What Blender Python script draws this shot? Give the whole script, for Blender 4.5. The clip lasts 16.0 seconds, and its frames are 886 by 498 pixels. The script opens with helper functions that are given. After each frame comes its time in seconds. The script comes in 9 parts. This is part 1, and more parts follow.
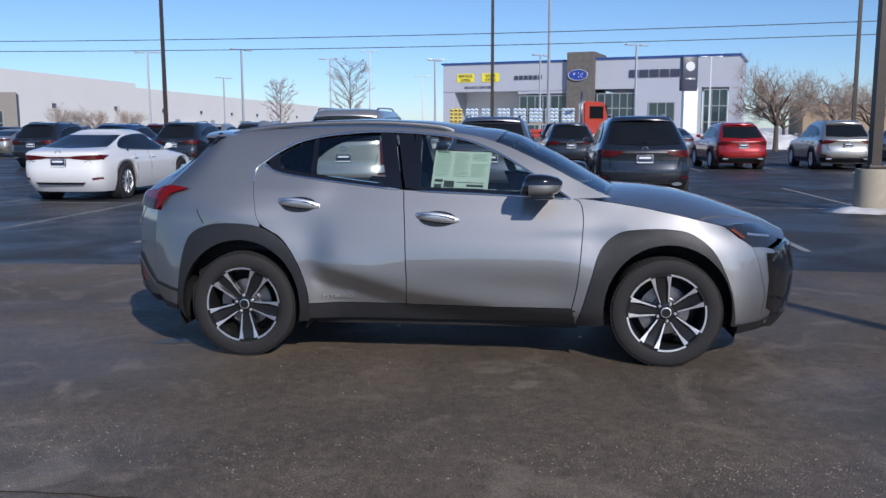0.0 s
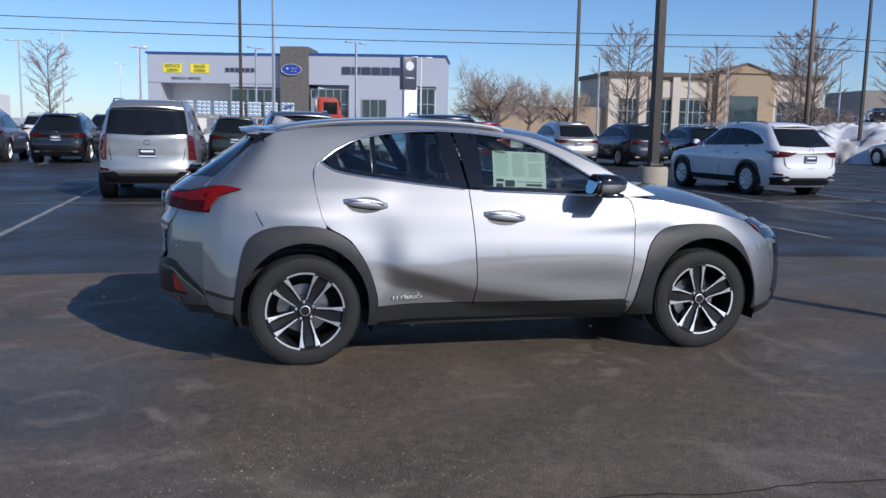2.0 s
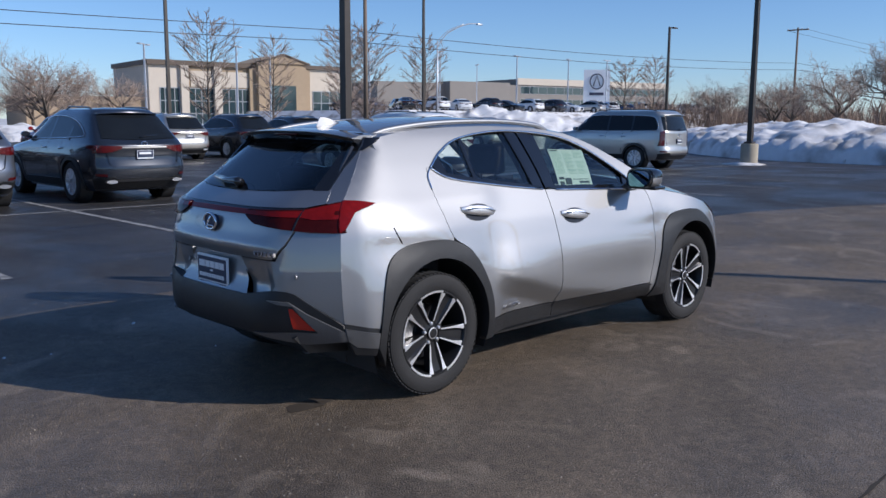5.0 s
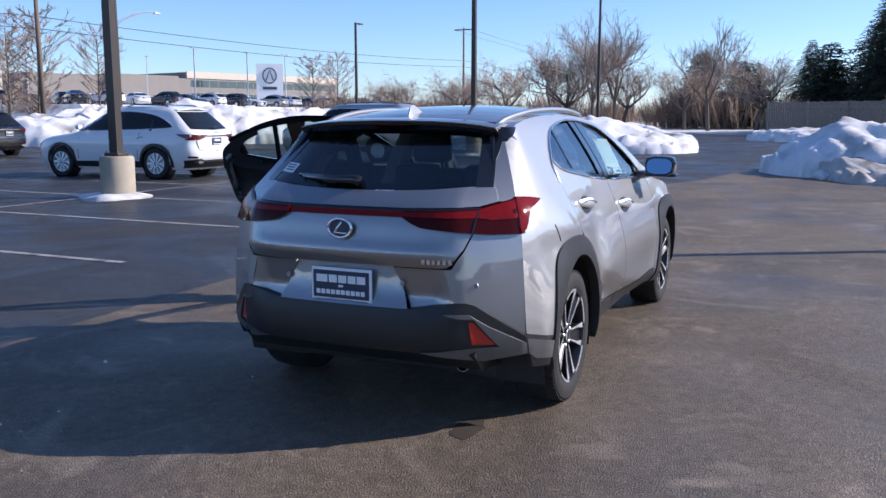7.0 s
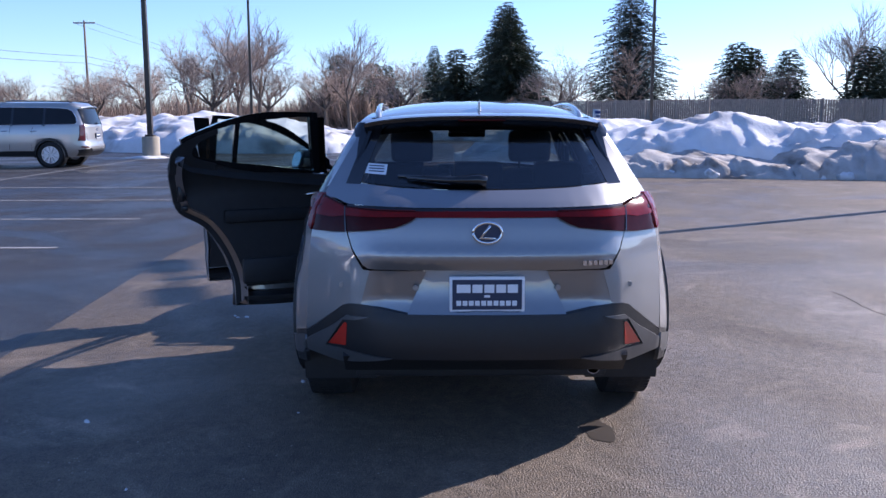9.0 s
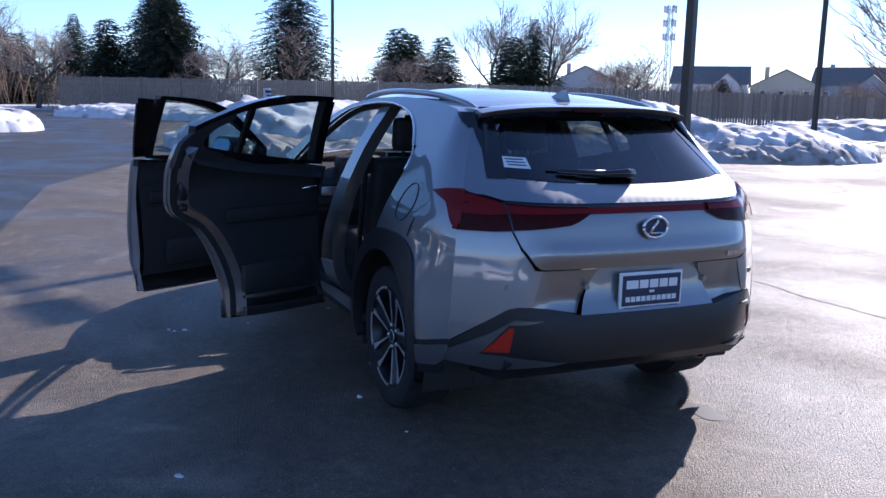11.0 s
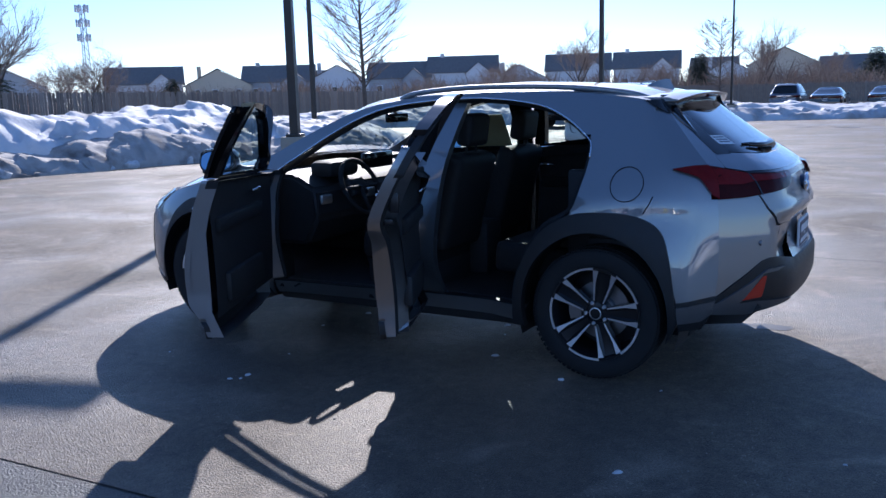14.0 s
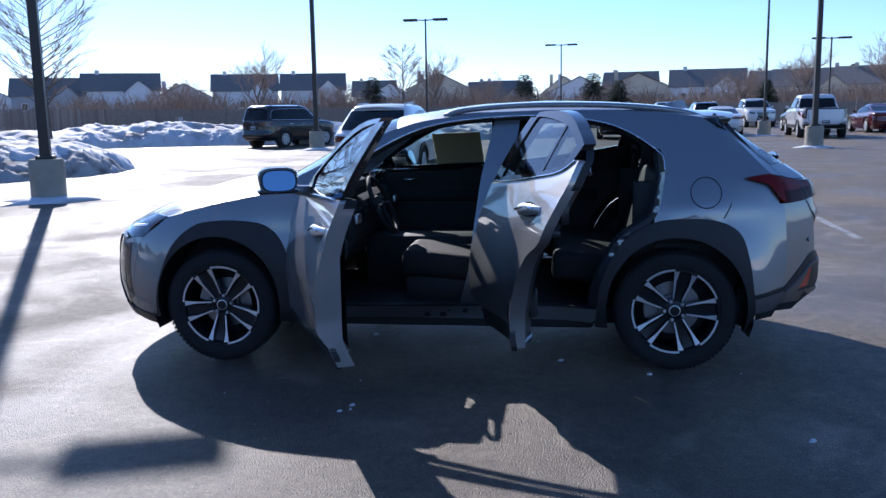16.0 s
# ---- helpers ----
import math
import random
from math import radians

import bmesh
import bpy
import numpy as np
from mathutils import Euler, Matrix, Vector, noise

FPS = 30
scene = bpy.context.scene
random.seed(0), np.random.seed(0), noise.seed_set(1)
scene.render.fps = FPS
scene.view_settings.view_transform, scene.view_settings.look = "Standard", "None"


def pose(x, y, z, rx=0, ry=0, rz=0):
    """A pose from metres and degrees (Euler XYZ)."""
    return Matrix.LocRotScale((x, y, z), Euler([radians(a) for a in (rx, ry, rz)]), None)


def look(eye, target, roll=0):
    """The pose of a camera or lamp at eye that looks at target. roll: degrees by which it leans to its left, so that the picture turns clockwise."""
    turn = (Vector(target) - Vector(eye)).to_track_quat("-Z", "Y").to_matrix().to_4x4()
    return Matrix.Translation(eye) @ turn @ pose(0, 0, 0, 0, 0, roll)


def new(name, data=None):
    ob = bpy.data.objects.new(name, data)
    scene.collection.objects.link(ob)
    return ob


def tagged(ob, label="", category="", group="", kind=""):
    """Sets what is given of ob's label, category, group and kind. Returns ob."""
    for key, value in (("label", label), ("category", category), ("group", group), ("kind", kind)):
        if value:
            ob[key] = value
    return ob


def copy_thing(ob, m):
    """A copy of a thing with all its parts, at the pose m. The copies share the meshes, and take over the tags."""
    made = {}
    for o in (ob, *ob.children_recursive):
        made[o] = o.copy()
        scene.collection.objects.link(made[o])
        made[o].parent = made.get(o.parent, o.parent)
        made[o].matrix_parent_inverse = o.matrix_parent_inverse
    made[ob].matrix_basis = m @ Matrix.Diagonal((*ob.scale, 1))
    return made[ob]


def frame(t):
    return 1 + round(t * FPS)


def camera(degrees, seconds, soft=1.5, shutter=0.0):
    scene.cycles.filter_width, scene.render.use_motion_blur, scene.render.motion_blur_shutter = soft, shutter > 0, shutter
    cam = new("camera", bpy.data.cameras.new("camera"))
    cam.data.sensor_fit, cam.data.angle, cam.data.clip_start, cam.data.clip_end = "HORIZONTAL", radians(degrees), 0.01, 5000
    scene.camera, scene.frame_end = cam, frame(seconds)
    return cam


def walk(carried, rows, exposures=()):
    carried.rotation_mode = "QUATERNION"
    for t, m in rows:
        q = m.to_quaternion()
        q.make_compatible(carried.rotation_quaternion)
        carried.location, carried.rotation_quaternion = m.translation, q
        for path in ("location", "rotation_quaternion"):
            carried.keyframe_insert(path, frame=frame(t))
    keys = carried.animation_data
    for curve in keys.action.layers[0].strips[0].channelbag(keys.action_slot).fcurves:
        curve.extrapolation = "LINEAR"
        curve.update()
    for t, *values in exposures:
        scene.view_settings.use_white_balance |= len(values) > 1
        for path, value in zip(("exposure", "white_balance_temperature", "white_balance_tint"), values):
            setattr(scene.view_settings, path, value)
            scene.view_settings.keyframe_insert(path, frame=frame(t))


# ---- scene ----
cam = camera(54.3, 16.0)
PATH = [
    (0, (0.54, -6.104, 1.453), (0.323, -4.135, 1.176), -0.1),
    (0.5, (-0.026, -6.207, 1.468), (-0.044, -4.225, 1.203), -0.0),
    (1, (-0.58, -6.172, 1.441), (-0.432, -4.196, 1.168), 0.1),
    (1.5, (-1.163, -6.093, 1.449), (-0.869, -4.134, 1.174), 0.5),
    (2, (-1.735, -6.015, 1.467), (-1.266, -4.091, 1.184), 1.1),
    (2.5, (-2.271, -5.801, 1.482), (-1.62, -3.931, 1.205), 0.3),
    (3, (-2.845, -5.604, 1.486), (-2.01, -3.808, 1.21), -0.5),
    (3.5, (-3.322, -5.291, 1.472), (-2.32, -3.584, 1.189), -0.2),
    (4, (-3.772, -4.915, 1.469), (-2.603, -3.317, 1.181), 0.5),
    (4.2, (-3.938, -4.762, 1.495), (-2.717, -3.203, 1.214), 0.3),
    (6.3, (-5.24, -2.763, 1.482), (-3.555, -1.73, 1.175), 0.4),
    (6.5, (-5.329, -2.464, 1.439), (-3.59, -1.522, 1.144), 0.0),
    (7, (-5.548, -2.005, 1.456), (-3.742, -1.202, 1.151), -0.0),
    (7.5, (-5.66, -1.446, 1.455), (-3.786, -0.814, 1.151), -0.4),
    (8, (-5.82, -0.876, 1.462), (-3.889, -0.452, 1.155), -0.4),
    (8.5, (-5.776, -0.376, 1.42), (-3.811, -0.136, 1.134), -0.4),
    (9, (-5.736, 0.21, 1.433), (-3.759, 0.196, 1.128), -0.1),
    (9.5, (-5.675, 0.728, 1.42), (-3.713, 0.489, 1.117), 0.4),
    (10, (-5.514, 1.218, 1.461), (-3.589, 0.78, 1.137), 0.7),
    (12.3, (-4.237, 3.496, 1.431), (-2.721, 2.234, 1.096), 0.2),
    (12.5, (-4.086, 3.687, 1.42), (-2.637, 2.35, 1.083), -0.2),
    (13, (-3.734, 4.187, 1.438), (-2.447, 2.697, 1.089), -1.0),
    (13.5, (-3.26, 4.53, 1.444), (-2.11, 2.931, 1.095), -1.6),
    (14, (-2.797, 4.905, 1.441), (-1.811, 3.2, 1.095), -1.5),
    (14.5, (-2.307, 5.217, 1.437), (-1.488, 3.425, 1.095), -1.5),
    (15, (-1.751, 5.424, 1.452), (-1.099, 3.563, 1.118), -1.3),
    (15.5, (-1.231, 5.634, 1.472), (-0.818, 3.705, 1.143), -1.0),
    (16, (-0.688, 5.683, 1.467), (-0.419, 3.726, 1.151), -1.0),
]
walk(cam, [(t, look(eye, target, roll)) for t, eye, target, roll in PATH], [(0.0, 0.09, 5800, 13), (4.2, 0.12, 5680, 13), (6.3, 0.60, 5920, 15), (9.0, 1.04, 5740, 23), (10.2, 1.02, 5740, 22), (12.3, 0.84, 5500, 18), (16.0, 0.70, 5440, 16)])

# ---------------------------------------------------------------- light
SUN_ELEV = radians(30.5)
SUN_DIR = Vector((0.505 * math.cos(SUN_ELEV), -0.863 * math.cos(SUN_ELEV), math.sin(SUN_ELEV)))
world = bpy.data.worlds.new("winter_sky")
scene.world = world
world.use_nodes = True
wn = world.node_tree.nodes
sky = wn.new("ShaderNodeTexSky")
sky.sky_type = "NISHITA"
sky.sun_disc = False
sky.sun_elevation = SUN_ELEV
sky.sun_rotation = math.atan2(SUN_DIR.x, SUN_DIR.y)
sky.air_density, sky.dust_density, sky.ozone_density = 1.0, 0.45, 5.2
sky.altitude = 1200
world.node_tree.links.new(sky.outputs[0], wn["Background"].inputs[0])
wn["Background"].inputs[1].default_value = 0.10
sun_data = bpy.data.lights.new("sun", "SUN")
sun_data.energy, sun_data.angle, sun_data.color = 4.0, radians(0.5), (1.0, 0.89, 0.745)
sun = new("sun", sun_data)
sun.matrix_world = look(SUN_DIR * 60, (0, 0, 0))


# ---------------------------------------------------------------- materials
def material(name, color, rough=0.6, metal=0.0, vary=0.15, scale=8.0, bump=0.0, bump_scale=60.0, coat=0.0, spec=0.5, island=0.0,
             stain=0.0, stain_color=(0.1, 0.1, 0.1), stain_scale=0.7, rough_vary=0.0, per_object=0.0):
    """A painted, stone, cloth or metal surface with grain at two scales."""
    m = bpy.data.materials.new(name)
    m.use_nodes = True
    nt = m.node_tree
    b = nt.nodes["Principled BSDF"]
    b.inputs["Roughness"].default_value, b.inputs["Metallic"].default_value = rough, metal
    b.inputs["Coat Weight"].default_value, b.inputs["Coat Roughness"].default_value = coat, 0.03
    b.inputs["Specular IOR Level"].default_value = spec
    geo = nt.nodes.new("ShaderNodeTexCoord")
    out = None

    def noise_tex(sc, detail=4.0):
        n = nt.nodes.new("ShaderNodeTexNoise")
        n.inputs["Scale"].default_value, n.inputs["Detail"].default_value = sc, detail
        nt.links.new(geo.outputs["Object"], n.inputs["Vector"])
        return n

    def mixed(a, bcol, fac):
        x = nt.nodes.new("ShaderNodeMix")
        x.data_type = "RGBA"
        for sock, v in ((x.inputs["Factor"], fac), (x.inputs["A"], a), (x.inputs["B"], bcol)):
            if hasattr(v, "is_linked"):
                nt.links.new(v, sock)
            else:
                sock.default_value = (*v, 1) if isinstance(v, tuple) else v
        return x.outputs["Result"]

    base = tuple(color[:3])
    dark = tuple(c * (1 - vary) for c in base)
    light = tuple(min(1.0, c * (1 + vary)) for c in base)
    out = mixed(dark, light, noise_tex(scale).outputs["Fac"])
    if stain:
        r = nt.nodes.new("ShaderNodeValToRGB")
        r.color_ramp.elements[0].position, r.color_ramp.elements[1].position = 0.5, 0.68
        r.color_ramp.elements[1].color = (stain, stain, stain, 1)
        nt.links.new(noise_tex(stain_scale, 6.0).outputs["Fac"], r.inputs["Fac"])
        out = mixed(out, tuple(stain_color), r.outputs["Color"])
    if island or per_object:
        info = nt.nodes.new("ShaderNodeNewGeometry" if island else "ShaderNodeObjectInfo")
        h = nt.nodes.new("ShaderNodeHueSaturation")
        mp = nt.nodes.new("ShaderNodeMapRange")
        amount = island or per_object
        mp.inputs["To Min"].default_value, mp.inputs["To Max"].default_value = 1 - amount, 1 + amount
        nt.links.new(info.outputs["Random Per Island" if island else "Random"], mp.inputs["Value"])
        nt.links.new(mp.outputs["Result"], h.inputs["Value"])
        nt.links.new(out, h.inputs["Color"])
        out = h.outputs["Color"]
    nt.links.new(out, b.inputs["Base Color"])
    if rough_vary:
        mp = nt.nodes.new("ShaderNodeMapRange")
        mp.inputs["To Min"].default_value, mp.inputs["To Max"].default_value = max(0.02, rough - rough_vary), min(1, rough + rough_vary)
        mp.inputs["From Min"].default_value, mp.inputs["From Max"].default_value = 0.3, 0.7
        nt.links.new(noise_tex(scale * 0.6).outputs["Fac"], mp.inputs["Value"])
        nt.links.new(mp.outputs["Result"], b.inputs["Roughness"])
    if bump:
        bp = nt.nodes.new("ShaderNodeBump")
        bp.inputs["Strength"].default_value, bp.inputs["Distance"].default_value = bump, 0.01
        nt.links.new(noise_tex(bump_scale, 5.0).outputs["Fac"], bp.inputs["Height"])
        nt.links.new(bp.outputs["Normal"], b.inputs["Normal"])
    return m


def glass_material(name, tint, rough=0.0, base=0.07):
    m = bpy.data.materials.new(name)
    m.use_nodes = True
    nt = m.node_tree
    nt.nodes.remove(nt.nodes["Principled BSDF"])
    tr, gl, lw, pw, ad, mx = (nt.nodes.new(k) for k in ("ShaderNodeBsdfTransparent", "ShaderNodeBsdfGlossy", "ShaderNodeLayerWeight", "ShaderNodeMath", "ShaderNodeMath", "ShaderNodeMixShader"))
    tr.inputs["Color"].default_value = (*tint, 1)
    gl.inputs["Roughness"].default_value = rough
    gl.inputs["Color"].default_value = (0.95, 0.97, 1, 1)
    # gloss grows towards grazing views, the same from both sides of the pane
    pw.operation, ad.operation = "POWER", "MULTIPLY_ADD"
    pw.inputs[1].default_value = 4.5
    ad.inputs[1].default_value, ad.inputs[2].default_value = 0.88, base
    lw.inputs["Blend"].default_value = 0.5
    nt.links.new(lw.outputs["Facing"], pw.inputs[0])
    nt.links.new(pw.outputs[0], ad.inputs[0])
    nt.links.new(ad.outputs[0], mx.inputs[0])
    nt.links.new(tr.outputs[0], mx.inputs[1])
    nt.links.new(gl.outputs[0], mx.inputs[2])
    nt.links.new(mx.outputs[0], nt.nodes["Material Output"].inputs["Surface"])
    return m


def car_paint(name, color, metal=0.0, rough=0.3, flake=0.05):
    return material(name, color, rough=rough, metal=metal, vary=flake, scale=900.0, coat=1.0, spec=0.5)


M = {}
M["silver"] = car_paint("silver_paint", (0.275, 0.279, 0.286), metal=0.97, rough=0.53, flake=0.12)
M["silver"].node_tree.nodes["Principled BSDF"].inputs["Coat IOR"].default_value = 2.0
M["black_plastic"] = material("black_grained_plastic", (0.014, 0.0145, 0.016), rough=0.42, vary=0.2, scale=30, bump=0.15, bump_scale=700)
M["gloss_black"] = material("gloss_black", (0.008, 0.008, 0.009), rough=0.08, vary=0.1, coat=0.5)
M["chrome"] = material("chrome", (0.75, 0.76, 0.78), rough=0.08, metal=1.0, vary=0.04)
M["blade"] = material("satin_grey_trim", (0.16, 0.163, 0.168), rough=0.38, metal=0.7, vary=0.08, scale=40)
M["alu"] = material("machined_aluminium", (0.80, 0.81, 0.83), rough=0.42, metal=1.0, vary=0.06, scale=60)
M["gunmetal"] = material("dark_alloy_pocket", (0.03, 0.031, 0.034), rough=0.3, metal=0.6, vary=0.1)
M["rubber"] = material("tyre_rubber", (0.015, 0.015, 0.016), rough=0.8, vary=0.25, scale=14, bump=0.2, bump_scale=200)
M["steel"] = material("brake_steel", (0.32, 0.32, 0.33), rough=0.35, metal=1.0, vary=0.2, scale=20)
M["privacy"] = glass_material("privacy_glass", (0.34, 0.38, 0.39))
M["clear"] = glass_material("clear_glass", (0.62, 0.70, 0.66))
M["tail_red"] = material("red_lamp_lens", (0.155, 0.005, 0.005), rough=0.12, vary=0.3, scale=40, spec=0.2, coat=0.12)
M["tail_dark"] = material("smoked_lamp_lens", (0.042, 0.004, 0.004), rough=0.12, vary=0.3, scale=40, spec=0.12)
M["lens"] = material("headlamp_lens", (0.022, 0.024, 0.027), rough=0.06, vary=0.4, scale=60, coat=1.0)
M["reflector"] = material("red_reflector", (0.50, 0.025, 0.012), rough=0.2, vary=0.2, scale=200, coat=0.5)
M["amber"] = material("amber_lens", (0.17, 0.04, 0.010), rough=0.2, vary=0.1, coat=0.5)
M["interior"] = material("black_interior_trim", (0.02, 0.02, 0.021), rough=0.6, vary=0.3, scale=20, bump=0.1, bump_scale=300)
M["seat"] = material("black_perforated_leather", (0.020, 0.0195, 0.0195), rough=0.62, spec=0.3, vary=0.3, scale=30, bump=0.25, bump_scale=500)
M["headliner"] = material("grey_headliner", (0.30, 0.30, 0.29), rough=0.95, vary=0.08, scale=60)
M["paper"] = material("printed_paper", (0.72, 0.78, 0.70), rough=0.8, vary=0.03)
M["paper_back"] = material("cream_paper", (0.55, 0.50, 0.34), rough=0.8, vary=0.05)
paper_nodes = M["paper_back"].node_tree
glow, halfway = paper_nodes.nodes.new("ShaderNodeBsdfTranslucent"), paper_nodes.nodes.new("ShaderNodeMixShader")
glow.inputs["Color"].default_value = (0.80, 0.74, 0.50, 1)
halfway.inputs[0].default_value = 0.55
paper_nodes.links.new(paper_nodes.nodes["Principled BSDF"].outputs[0], halfway.inputs[1])
paper_nodes.links.new(glow.outputs[0], halfway.inputs[2])
paper_nodes.links.new(halfway.outputs[0], paper_nodes.nodes["Material Output"].inputs["Surface"])
M["ink"] = material("dark_ink", (0.06, 0.07, 0.06), rough=0.8, vary=0.1)
M["ink_light"] = material("pale_green_ink", (0.38, 0.5, 0.4), rough=0.8, vary=0.1)
M["plate_blue"] = material("blue_plate", (0.022, 0.036, 0.075), rough=0.4, vary=0.1, scale=20)
M["plate_ink"] = material("plate_white_ink", (0.78, 0.80, 0.82), rough=0.4, vary=0.05)
M["white"] = material("white_paint", (0.78, 0.79, 0.80), rough=0.5, vary=0.05)
M["mirror"] = material("mirror_glass", (0.34, 0.48, 0.62), rough=0.01, metal=1.0, vary=0.02)


# ---------------------------------------------------------------- mesh helpers
def part(name, bm, mat, parent=None, label="", smooth=True, angle=35):
    """Links a bmesh as one mesh object, under a thing or part if one is given."""
    me = bpy.data.meshes.new(name)
    if smooth:
        for f in bm.faces:
            f.smooth = True
        lim = radians(angle)
        for e in bm.edges:
            if len(e.link_faces) == 2 and e.calc_face_angle(0) > lim:
                e.smooth = False
    bm.to_mesh(me)
    bm.free()
    for m in mat if isinstance(mat, (list, tuple)) else [mat]:
        me.materials.append(m)
    ob = new(name, me)
    if parent is not None:
        ob.parent = parent
    if label:
        ob["label"] = label
    return ob


def empty(name, m=None):
    e = new(name)
    e.empty_display_size = 0.2
    if m is not None:
        e.matrix_basis = m
    return e


def box(bm, x0, x1, y0, y1, z0, z1, bevel=0.0):
    v = [bm.verts.new((x, y, z)) for x in (x0, x1) for y in (y0, y1) for z in (z0, z1)]
    fs = [bm.faces.new([v[i] for i in q]) for q in ((0, 1, 3, 2), (4, 6, 7, 5), (0, 4, 5, 1), (2, 3, 7, 6), (0, 2, 6, 4), (1, 5, 7, 3))]
    if bevel:
        bmesh.ops.bevel(bm, geom=list({e for f in fs for e in f.edges}), offset=bevel, segments=2, affect="EDGES", profile=0.5)
    return v


def loft(bm, rings, closed=True, caps=True):
    vs = [[bm.verts.new(p) for p in r] for r in rings]
    n = len(rings[0])
    for a, b in zip(vs, vs[1:]):
        for i in range(n if closed else n - 1):
            j = (i + 1) % n
            bm.faces.new((a[i], a[j], b[j], b[i]))
    if caps and closed:
        bm.faces.new(vs[0][::-1])
        bm.faces.new(vs[-1])
    return vs


def tube(bm, pts, radii, sides=8):
    """A round bar along pts."""
    rings = []
    pts = [Vector(p) for p in pts]
    radii = radii if isinstance(radii, (list, tuple)) else [radii] * len(pts)
    for i, p in enumerate(pts):
        d = (pts[min(i + 1, len(pts) - 1)] - pts[max(i - 1, 0)]).normalized()
        a = d.orthogonal().normalized() if i == 0 else (a - d * a.dot(d)).normalized()
        b = d.cross(a)
        rings.append([p + (a * math.cos(2 * math.pi * k / sides) + b * math.sin(2 * math.pi * k / sides)) * radii[i] for k in range(sides)])
    loft(bm, rings)


def lathe(bm, prof, axis="y", sides=32, centre=(0, 0, 0), close=False):
    """Turns (radius, along) pairs about an axis."""
    rings = []
    for k in range(sides):
        c, s = math.cos(2 * math.pi * k / sides), math.sin(2 * math.pi * k / sides)
        ring = []
        for r, h in prof:
            p = {"y": (r * c, h, r * s), "x": (h, r * c, r * s), "z": (r * c, r * s, h)}[axis]
            ring.append(bm.verts.new(Vector(p) + Vector(centre)))
        rings.append(ring)
    m = len(prof)
    for k in range(sides):
        a, b = rings[k], rings[(k + 1) % sides]
        for i in range(m if close else m - 1):
            j = (i + 1) % m
            vs = [a[i], a[j], b[j], b[i]]
            bm.faces.new(vs)
    bmesh.ops.remove_doubles(bm, verts=[v for r in rings for v in r], dist=1e-5)


def prism(bm, poly, axis, a, b):
    """A flat polygon pushed from a to b along an axis."""
    def at(p, h):
        return {"x": (h, p[0], p[1]), "y": (p[0], h, p[1]), "z": (p[0], p[1], h)}[axis]
    lo, hi = [bm.verts.new(at(p, a)) for p in poly], [bm.verts.new(at(p, b)) for p in poly]
    n = len(poly)
    bm.faces.new(lo[::-1])
    bm.faces.new(hi)
    for i in range(n):
        bm.faces.new((lo[i], lo[(i + 1) % n], hi[(i + 1) % n], hi[i]))
    bmesh.ops.recalc_face_normals(bm, faces=bm.faces)


def interp(x, xs, ys):
    return float(np.interp(x, xs, ys))


def smoothcurve(pts, n=6, closed=False):
    """Catmull-Rom through 2D or 3D points."""
    P = [Vector(p) for p in pts]
    m, out = len(P), []
    for i in range(m if closed else m - 1):
        p0, p1, p2, p3 = (P[(i + k) % m] if closed else P[min(max(i + k, 0), m - 1)] for k in (-1, 0, 1, 2))
        for j in range(n):
            t = j / n
            out.append(0.5 * (2 * p1 + (p2 - p0) * t + (2 * p0 - 5 * p1 + 4 * p2 - p3) * t * t + (3 * p1 - p0 - 3 * p2 + p3) * t ** 3))
    if not closed:
        out.append(P[-1])
    return out


from mathutils.geometry import delaunay_2d_cdt


def soft(x, xs, ys, h=0.03):
    """A table read with its corners rounded."""
    return (interp(x - h, xs, ys) + 2 * interp(x, xs, ys) + interp(x + h, xs, ys)) / 4


def resample(poly, step):
    out = []
    for a, b in zip(poly, poly[1:] + poly[:1]):
        a, b = Vector(a[:2]), Vector(b[:2])
        n = max(1, int(round((b - a).length / step)))
        out += [a + (b - a) * k / n for k in range(n)]
    return out


def in_poly(px, py, P):
    c, j = False, len(P) - 1
    for i in range(len(P)):
        if (P[i].y > py) != (P[j].y > py) and px < (P[j].x - P[i].x) * (py - P[i].y) / (P[j].y - P[i].y) + P[i].x:
            c = not c
        j = i
    return c


def shrink(P, d):
    """Pulls an outline in by d, for the gap round a panel."""
    n, out = len(P), []
    area = sum(P[i].x * P[(i + 1) % n].y - P[(i + 1) % n].x * P[i].y for i in range(n))
    s = 1 if area > 0 else -1
    for i in range(n):
        a, b, c = P[i - 1], P[i], P[(i + 1) % n]
        e1, e2 = (b - a), (c - b)
        n1, n2 = Vector((-e1.y, e1.x)), Vector((-e2.y, e2.x))
        m = (n1.normalized() + n2.normalized()) if e1.length > 1e-6 and e2.length > 1e-6 else Vector((0, 0))
        m = m.normalized() if m.length > 1e-6 else m
        out.append(b + m * d * s)
    return out


